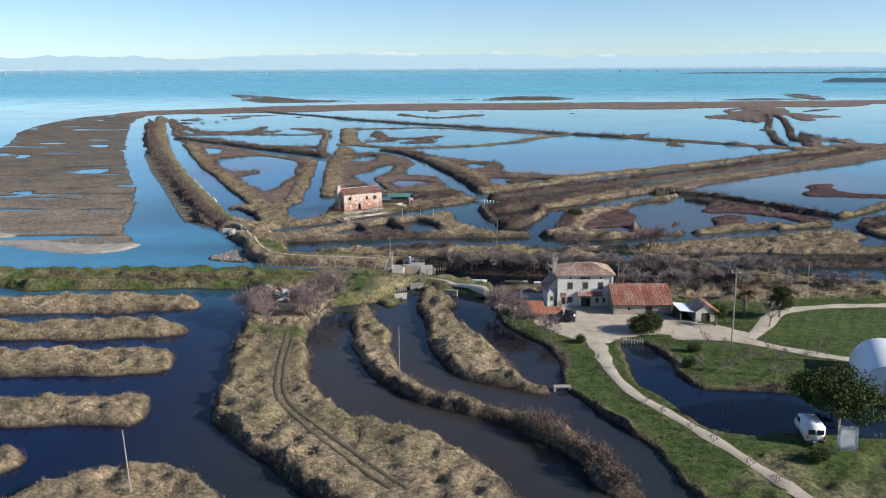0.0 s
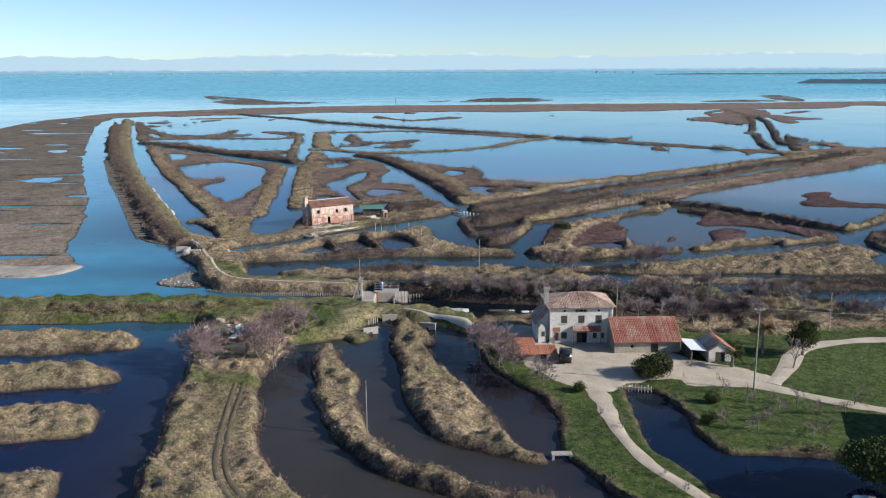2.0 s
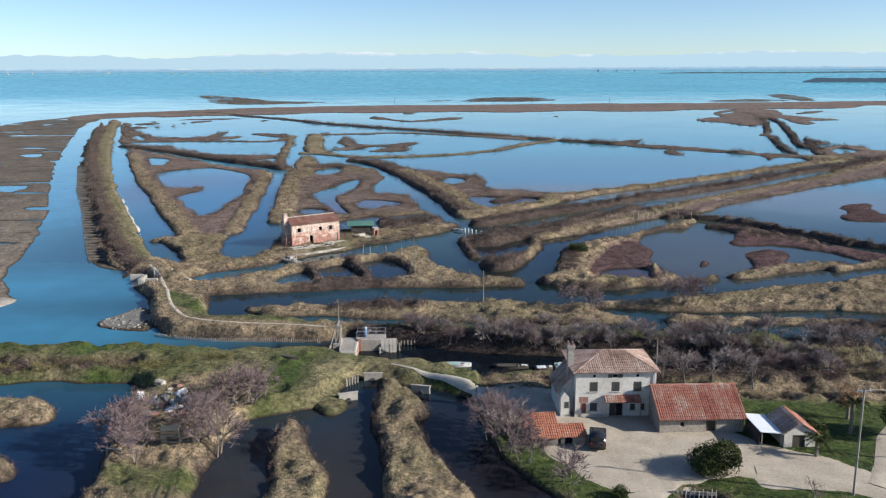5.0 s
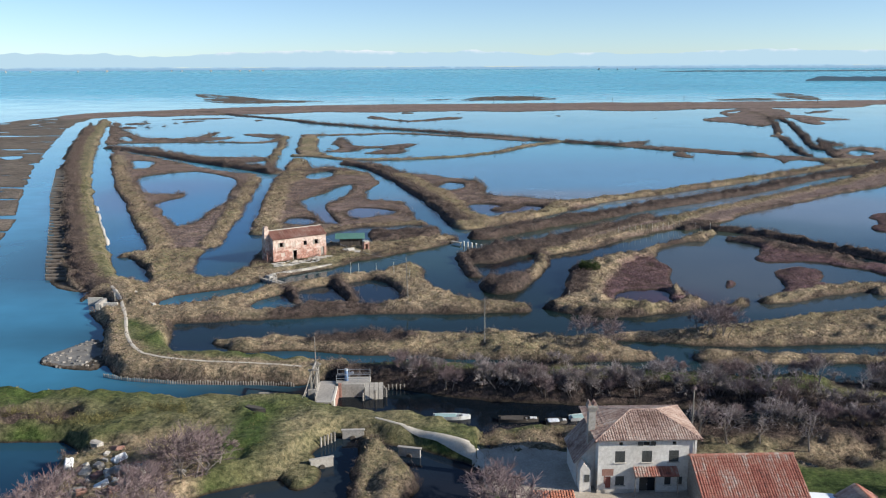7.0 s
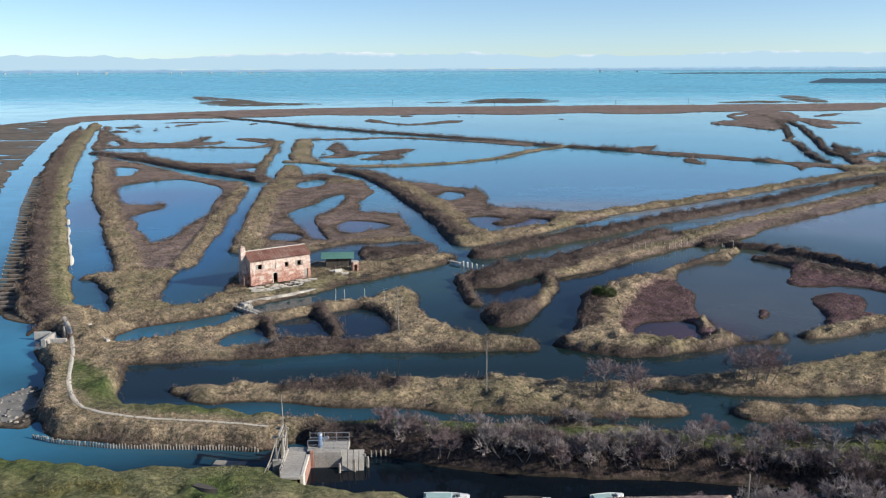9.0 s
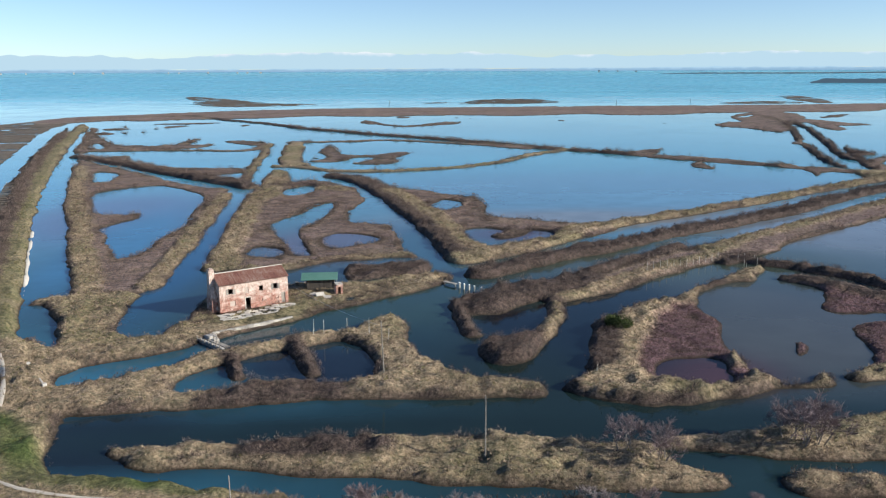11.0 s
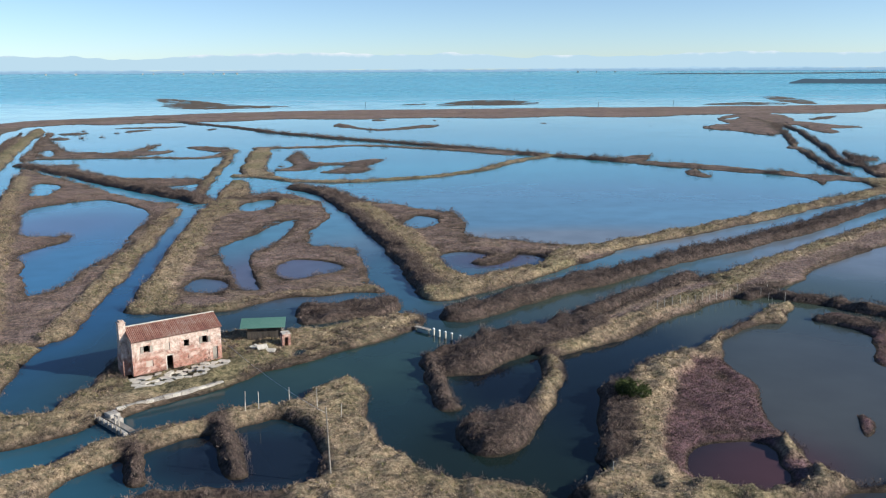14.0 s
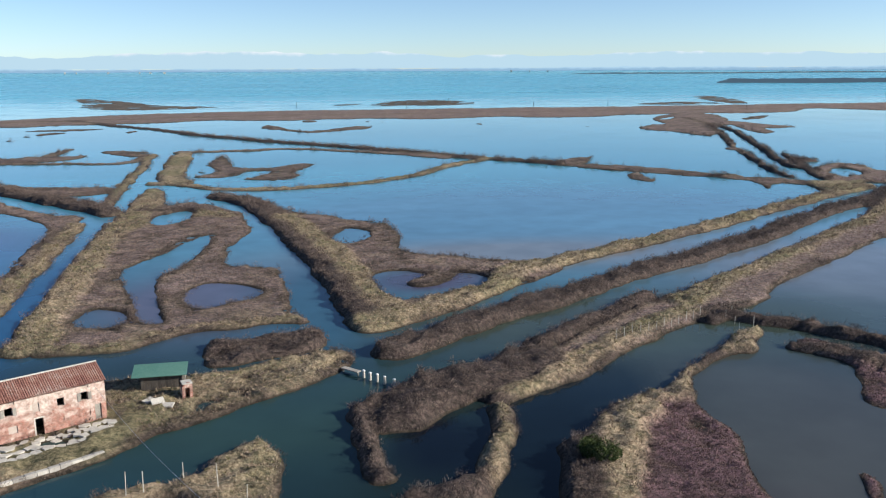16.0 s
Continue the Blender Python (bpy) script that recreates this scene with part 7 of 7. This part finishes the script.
def palm(height, fronds, seed, label):
    """A shaggy trunk with arching fronds, each a spine with pairs of narrow leaflets."""
    rn = random.Random(seed)
    t = thing("palm_tree", Matrix(), label, "tree", "yard palms")
    bm = bmesh.new()
    for k in range(6):
        tube(bm, (0, 0, -0.2 + height * k / 6), (0, 0, -0.2 + height * (k + 1) / 6), 0.2 + 0.03 * (k % 2), 0.17, 7)
    part("trunk", bm, bark, t)
    bm = bmesh.new()
    for k in range(fronds):
        a, up, length = rn.uniform(0, 2 * math.pi), rn.uniform(-0.5, 1.1), rn.uniform(1.2, 1.8)
        way = Vector((math.cos(a), math.sin(a), 0))
        side = Vector((-math.sin(a), math.cos(a), 0))
        for q in range(9):
            f = q / 9
            p = Vector((0, 0, height - 0.2)) + way * length * f * math.cos(up * 0.8) + Vector((0, 0, length * (f * math.sin(up) - 0.55 * f * f)))
            for e in (-1, 1):
                tip = p + side * e * 0.42 * (1 - 0.5 * f) + way * 0.3 - Vector((0, 0, 0.15 + 0.1 * rn.random()))
                bm.faces.new([bm.verts.new(c) for c in (p - way * 0.05, p + way * 0.06, tip)])
    part("crown", bm, leaf_dark, t)
    return t


stand(palm(2.3, 42, 4, "short shaggy palm beside the hut"), [(42.6, 127.2)])
stand(palm(4.2, 46, 6, "tall dark palm behind the yard"), [(48.9, 132.5)])

tall_tree = bare_tree("bare_tree", 6.0, 0.75, 6, twig_mat, "bare grey winter tree with fine branches", "tree", "bare trees", 21)
stand(tall_tree, [(13.5, 155.8), (9.8, 155.9), (21.6, 158.6), (34.4, 157.5), (28.3, 159.9), (43.8, 158.5), (32.5, 148.9), (35.0, 147.4), (43.3, 146.1), (50.9, 160.9), (50.6, 126.3), (58.5, 158), (38.5, 147.2), (25.6, 158.8), (31.0, 157.0), (37.6, 160.4), (47.4, 159.2), (54.6, 157.6), (62.0, 156.4)], (0.7, 1.05))
orchard = bare_tree("fruit_tree", 3.2, 0.95, 5, twig_purple, "small bare orchard tree on the meadow", "tree", "orchard trees", 33)
stand(orchard, [(37.8, 117.6), (38.2, 106.8), (40.8, 108.8), (45.4, 113.3), (47.1, 110.4), (39.8, 115.2), (34.9, 107.4), (42.4, 111.6), (46.2, 106.5), (50.1, 110.7), (52.5, 113.5), (43.2, 104.2)], (0.8, 1.2))
sapling = bare_tree("sapling", 2.0, 0.7, 3, twig_mat, "thin bare sapling beside the drive", "tree", "drive saplings", 40)
stand(sapling, [(25.4, 92.4), (27.6, 88.0), (29.0, 84.9), (30.9, 79.0), (32.2, 75.9), (21.2, 111.1), (23.0, 107.7), (24.4, 96.0)], (0.7, 1.2))
hedge = bare_tree("bare_shrub", 5.0, 0.85, 9, twig_purple, "purplish leafless tamarisk shrub", "shrub", "tamarisk shrubs", 52, 4)
stand(hedge, [(-29.2, 130.6), (-31.0, 132.2), (-20.6, 130.4), (-19.6, 133.6), (-21.6, 136.2), (-19.4, 138.2), (-20.4, 141.2), (-21.4, 144.4), (-18.6, 142.6),
              (9.6, 133.4), (10.6, 129.4), (12.3, 126.6), (15.6, 122.6), (9.2, 137.2), (11.4, 131.6),
              (46.3, 183.6), (47.6, 184.4), (45.2, 185.2), (-25.4, 187.4), (-23.4, 189.1), (26.7, 182.8), (29.7, 180.8), (-5.4, 189.0), (-28.0, 127.6), (-30.2, 135.0), (-24.0, 138.6), (-19.0, 128.6), (-17.8, 135.4), (-22.8, 133.0)], (0.95, 1.4))
rnd = np.random.RandomState(77)
spots = []
for _ in range(700):
    x = rnd.uniform(-2, 78)
    y = 163.0 - 0.0 * x + rnd.uniform(-9, 9) - max(0, x - 20) * 0.12
    lane = float(np.interp(x, (-2, 8, 21, 38, 54, 80), (173.0, 170.9, 168.3, 164.4, 160.1, 153.5)))
    if ground_z(x, y) > 0.7 and len(spots) < 150 and (y < lane - 2.6 or (y > lane + 1.5 and rnd.rand() < 0.5)) and not (x < 3 and y < 166.5) and not (y < 158 and x < 22):
        spots.append((x, y))
stand(bare_tree("dike_shrub", 3.4, 0.75, 6, twig_mat, "grey leafless shrub on the shrub dike", "shrub", "dike shrubs", 61, 3), spots[:80], (0.7, 1.3))
stand(bare_tree("dike_shrub", 2.9, 0.8, 7, twig_purple, "brownish leafless shrub on the shrub dike", "shrub", "dike shrubs", 62, 4), spots[80:], (0.7, 1.3))

# ---- grass, reeds and scrub ----
rnd = np.random.RandomState(5)
cell = (rows_y[1:] - rows_y[:-1])[:, None] * (half_width(rows_y[:-1]) * 2 / (COLS - 1))[:, None] * np.ones((1, COLS - 1))
CK, CF = KIND[:-1, :-1], FIELD[:-1, :-1]
clear = np.zeros(CK.shape)
for x0, x1, y0, y1 in ((8, 48, 124, 141), (-28.5, -14, 230, 246), (17, 38, 134, 147)):
    clear[(GX[:-1, :-1] > x0) & (GX[:-1, :-1] < x1) & (GY[:-1, :-1] > y0) & (GY[:-1, :-1] < y1)] = 1


def spread_over(kinds, count, y_most, edge=0.15, fall=140.0, y_least=60.0):
    """Random places on ground of the given kinds, thinning out with distance."""
    y = GY[:-1, :-1]
    x = GX[:-1, :-1]
    weight = cell * np.isin(CK, kinds) * (CF > edge) * (y < y_most) * (y > y_least) * (clear < 1) * np.minimum(1, (fall / np.maximum(y - 30, 40)) ** 1.3) * (np.abs(x) < 25 + 0.56 * y)
    flat = weight.ravel() / weight.sum()
    pick = rnd.choice(flat.size, count, p=flat)
    r, c = np.divmod(pick, COLS - 1)
    u, v = rnd.rand(count), rnd.rand(count)
    px = (GX[r, c] * (1 - u) + GX[r, c + 1] * u) * (1 - v) + (GX[r + 1, c] * (1 - u) + GX[r + 1, c + 1] * u) * v
    py = GY[r, c] * (1 - v) + GY[r + 1, c] * v
    pz = (GZ[r, c] * (1 - u) + GZ[r, c + 1] * u) * (1 - v) + (GZ[r + 1, c] * (1 - u) + GZ[r + 1, c + 1] * u) * v
    return np.stack([px, py, pz], 1)


def tufts(name, at, each, tall, wide, splay, mat, label, category):
    """Tussocks of leaning blades."""
    count = len(at)
    size = rnd.uniform(0.6, 1.4, (count, 1)) * np.clip(at[:, 1:2] / 210, 0.8, 1.6)
    ang = rnd.uniform(0, 2 * math.pi, (count, each))
    way = np.stack([np.cos(ang), np.sin(ang), np.zeros_like(ang)], -1)
    side = np.stack([-np.sin(ang), np.cos(ang), np.zeros_like(ang)], -1)
    base = at[:, None, :] + way * (0.25 * splay * size)[..., None] * rnd.rand(count, each, 1) - np.array((0, 0, 0.05))
    tip = base + way * (splay * size * rnd.uniform(0.3, 1.1, (count, each)))[..., None]
    tip[..., 2] += tall * size * rnd.uniform(0.6, 1.2, (count, each))
    half = side * (wide * 0.5 * size)[..., None]
    v = np.stack([base - half, base + half, tip], 2).reshape(-1, 3)
    return soup(name, v, np.arange(len(v)).reshape(-1, 3), mat, label, category)


def scrub_soup(name, at, each, size, leaf, mat, label, category):
    """Low brush: half-domes of short twigs."""
    count = len(at)
    s = size * rnd.uniform(0.55, 1.3, (count, 1, 1)) * np.clip(at[:, 1] / 300, 0.8, 1.5)[:, None, None]
    d = rnd.normal(size=(count, each, 3))
    d /= np.linalg.norm(d, axis=2)[..., None]
    d[..., 2] = np.abs(d[..., 2])
    c = at[:, None, :] + d * s * rnd.uniform(0.35, 1.0, (count, each, 1)) * np.array((1, 1, 1.35))
    a = d * 0.6 + rnd.normal(size=d.shape) * 0.45 + np.array((0, 0, 0.6))
    a /= np.linalg.norm(a, axis=2)[..., None]
    e = np.cross(a, rnd.normal(size=d.shape))
    e /= np.linalg.norm(e, axis=2)[..., None]
    q = leaf * s
    v = np.stack([c - a * q * 0.5 - e * q * 0.1, c - a * q * 0.5 + e * q * 0.1, c + a * q], 2).reshape(-1, 3)
    return soup(name, v, np.arange(len(v)).reshape(-1, 3), mat, label, category)


straw = blades("straw_blades", [(0, (0.18, 0.138, 0.1)), (0.5, (0.32, 0.25, 0.182)), (1, (0.45, 0.37, 0.275))])
olive_blades = blades("olive_blades", [(0, (0.06, 0.055, 0.02)), (0.5, (0.15, 0.14, 0.055)), (1, (0.3, 0.27, 0.13))])
green_blades = blades("green_blades", [(0, (0.035, 0.055, 0.012)), (0.5, (0.085, 0.12, 0.03)), (1, (0.2, 0.22, 0.075))])
red_blades = blades("glasswort_stalks", [(0, (0.09, 0.058, 0.056)), (0.6, (0.19, 0.13, 0.122)), (1, (0.29, 0.215, 0.19))])
brown_blades = blades("marsh_stalks", [(0, (0.12, 0.08, 0.068)), (0.5, (0.23, 0.165, 0.138)), (1, (0.36, 0.27, 0.215))])
scrub_blades = blades("scrub_twigs", [(0, (0.04, 0.029, 0.028)), (0.5, (0.125, 0.096, 0.088)), (1, (0.23, 0.185, 0.16))])
tufts("dry_grass", spread_over([0], 40000, 420), 8, 0.25, 0.06, 0.3, straw, "pale dry winter grass tussocks on the banks", "grass")
tufts("olive_grass", spread_over([0, 5], 9000, 380), 8, 0.23, 0.06, 0.28, olive_blades, "olive green grass tussocks among dry stalks", "grass")
tufts("meadow_grass", spread_over([1, 5], 20000, 240), 4, 0.13, 0.06, 0.16, green_blades, "short green meadow grass", "grass")
tufts("glasswort", spread_over([2], 20000, 330, 0.05), 5, 0.16, 0.06, 0.16, red_blades, "reddish brown glasswort covering the wet marsh", "marsh plants")
tufts("marsh_plants", spread_over([3], 24000, 460, 0.05), 5, 0.13, 0.06, 0.18, brown_blades, "low brown salt marsh plants", "marsh plants")
scrub_soup("scrub", spread_over([4], 14000, 720, 0.1, 170), 30, 0.82, 0.33, scrub_blades, "dense dark leafless scrub on the banks", "scrub")
scrub_soup("bank_brush", spread_over([0], 2400, 460, 0.3, 170), 22, 0.55, 0.45, scrub_blades, "scattered brown brush on grassy banks", "scrub")
edge_at = spread_over([0, 4], 90000, 430, -0.1, 170)
edge_at = edge_at[edge_at[:, 2] < 0.55][:13000]
scrub_soup("bank_reeds", edge_at, 14, 0.5, 0.38, scrub_blades, "dark brush and reeds along the water's edge", "reeds")
at = [m @ Vector((x, y, 0)) for x, y in [(0.6 + 1.05 * k + rnd.normal() * 0.3, -0.45 + rnd.normal() * 0.12) for k in range(11)] + [(13.2 + rnd.uniform(0, 3.4), rnd.uniform(-1.5, 4.5)) for _ in range(26)] + [(-1.5 - rnd.uniform(0, 1.5), rnd.uniform(0, 5.5)) for _ in range(16)]]
at = np.array([(p.x, p.y, ground_z(p.x, p.y)) for p in at])
scrub_soup("ruin_brush", at, 40, 0.75, 0.34, scrub_blades, "brown brush grown up round the ruin's walls", "scrub")
line_x = rnd.uniform(-98, -24, 420)
at = np.array([(x, y, ground_z(x, y)) for x, y in zip(line_x, 154.6 + 2.2 * rnd.rand(420) + 1.5 * np.sin(line_x * 0.4)) if ground_z(x, y) > 0.4])
scrub_soup("dike_hedge", at, 42, 0.8, 0.3, olive_blades, "rough olive hedge along the dike's slope", "hedge")
curve = np.array([(7.3, 89.7), (9.7, 87.8), (11.9, 85.6), (13.0, 82.7), (14.6, 80.8), (16.0, 78.5), (17.8, 76.0), (11.2, 88.7), (19.5, 73.5)])
at = curve[rnd.randint(0, len(curve), 420)] + rnd.normal(size=(420, 2)) * 1.1
at = np.array([(x, y, ground_z(x, y) + rnd.uniform(0, 0.5)) for x, y in at if ground_z(x, y) > 0.3])
scrub_soup("dike_brush", at, 60, 1.1, 0.26, scrub_blades, "tall dark brush on the curved dike", "scrub")


# ---- the far shore and the mountains ----
def backdrop(name, radius, low_z, tops, mat, label):
    """A long low skyline round the horizon."""
    bm = bmesh.new()
    row = []
    for k, h in enumerate(tops):
        a = radians(-42 + 84 * k / (len(tops) - 1))
        x, y = radius * math.sin(a), radius * math.cos(a)
        row.append((bm.verts.new((x, y, low_z)), bm.verts.new((x, y, low_z + h)), bm.verts.new((x * 1.02, y * 1.02, low_z + h * 0.98))))
    for r0, r1 in zip(row, row[1:]):
        bm.faces.new((r0[0], r1[0], r1[1], r0[1])), bm.faces.new((r0[1], r1[1], r1[2], r0[2]))
    return tagged(part(name, bm, mat), label, "skyline", kind="structure")


# haze is painted: the skyline glows in flat air-tinted tones, unlit by the sun
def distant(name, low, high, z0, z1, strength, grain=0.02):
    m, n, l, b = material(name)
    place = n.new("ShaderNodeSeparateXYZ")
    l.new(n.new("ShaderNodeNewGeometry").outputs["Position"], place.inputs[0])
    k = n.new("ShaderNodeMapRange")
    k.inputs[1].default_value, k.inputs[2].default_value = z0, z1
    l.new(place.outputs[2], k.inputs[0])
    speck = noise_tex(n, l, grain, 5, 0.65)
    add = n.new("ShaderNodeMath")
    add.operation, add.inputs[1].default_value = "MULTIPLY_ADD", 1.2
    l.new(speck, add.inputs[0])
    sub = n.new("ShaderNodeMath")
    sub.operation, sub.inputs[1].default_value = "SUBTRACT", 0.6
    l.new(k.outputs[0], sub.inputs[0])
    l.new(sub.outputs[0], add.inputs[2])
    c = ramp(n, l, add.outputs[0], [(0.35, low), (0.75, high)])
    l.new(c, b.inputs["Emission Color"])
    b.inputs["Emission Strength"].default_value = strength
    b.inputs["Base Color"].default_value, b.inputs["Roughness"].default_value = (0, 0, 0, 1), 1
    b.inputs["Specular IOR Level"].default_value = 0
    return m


rnd = np.random.RandomState(11)
u = np.arange(361)
peaks = 74 + 10 * np.sin(u * 0.05) + 12 * wander(u * 1.0, u * 0 + 3, 26, 2) + 14 * wander(u * 1.0, u * 0 + 9, 9, 4) + 7 * wander(u * 1.0, u * 0 + 5, 3, 6)
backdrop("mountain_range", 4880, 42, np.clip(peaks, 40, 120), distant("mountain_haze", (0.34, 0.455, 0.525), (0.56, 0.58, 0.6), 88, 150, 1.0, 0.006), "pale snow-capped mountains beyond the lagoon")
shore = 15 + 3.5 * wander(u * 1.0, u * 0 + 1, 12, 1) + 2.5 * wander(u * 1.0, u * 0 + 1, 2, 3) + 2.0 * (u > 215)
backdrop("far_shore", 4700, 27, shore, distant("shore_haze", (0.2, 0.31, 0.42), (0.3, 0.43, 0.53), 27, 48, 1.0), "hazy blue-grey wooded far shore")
for k in range(14):
    a = radians(rnd.uniform(-27, -8) if k < 11 else rnd.uniform(8, 14))
    r = 4600
    w, h = rnd.uniform(5, 12), rnd.uniform(6, 9)
    t = thing("far_building", pose(r * math.sin(a), r * math.cos(a), 26.5 * 0.8, 0, 0, -math.degrees(a)), "tiny pale building on the far shore", "building", "far shore buildings")
    part("block", worn((-w / 2, w / 2, 0, 10, -2, h), width=0.3), concrete, t)
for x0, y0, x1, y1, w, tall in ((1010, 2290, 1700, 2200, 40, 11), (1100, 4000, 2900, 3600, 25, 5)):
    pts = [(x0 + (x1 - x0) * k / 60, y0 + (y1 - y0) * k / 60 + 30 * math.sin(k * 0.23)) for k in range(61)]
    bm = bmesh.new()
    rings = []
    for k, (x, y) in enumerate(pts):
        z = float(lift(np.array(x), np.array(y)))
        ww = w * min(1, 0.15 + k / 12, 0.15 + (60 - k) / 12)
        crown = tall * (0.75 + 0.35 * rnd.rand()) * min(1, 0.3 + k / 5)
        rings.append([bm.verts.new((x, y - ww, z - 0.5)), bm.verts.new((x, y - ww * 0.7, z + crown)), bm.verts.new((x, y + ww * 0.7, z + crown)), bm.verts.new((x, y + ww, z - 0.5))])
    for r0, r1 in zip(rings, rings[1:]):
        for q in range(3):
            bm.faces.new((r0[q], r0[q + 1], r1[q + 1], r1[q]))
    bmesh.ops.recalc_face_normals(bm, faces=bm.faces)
    # island tone glows too: its dark haze is set as emission, not lit
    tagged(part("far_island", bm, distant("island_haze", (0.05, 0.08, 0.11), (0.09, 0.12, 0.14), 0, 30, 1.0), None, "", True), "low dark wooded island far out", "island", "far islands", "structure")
# channel markers out on the lagoon
for x, y in ((226, 1057), (88, 1060), (424, 985), (433, 984), (466, 1131), (-30, 1120), (150, 1180), (320, 1090)):
    p = thing("channel_marker", pose(x, y, -1), "thin timber channel marker in the lagoon", "marker", "channel markers")
    part("shaft", rod((0, 0, 0), (0, 0, 5.5), 0.3, 0.22), dark_timber, p)
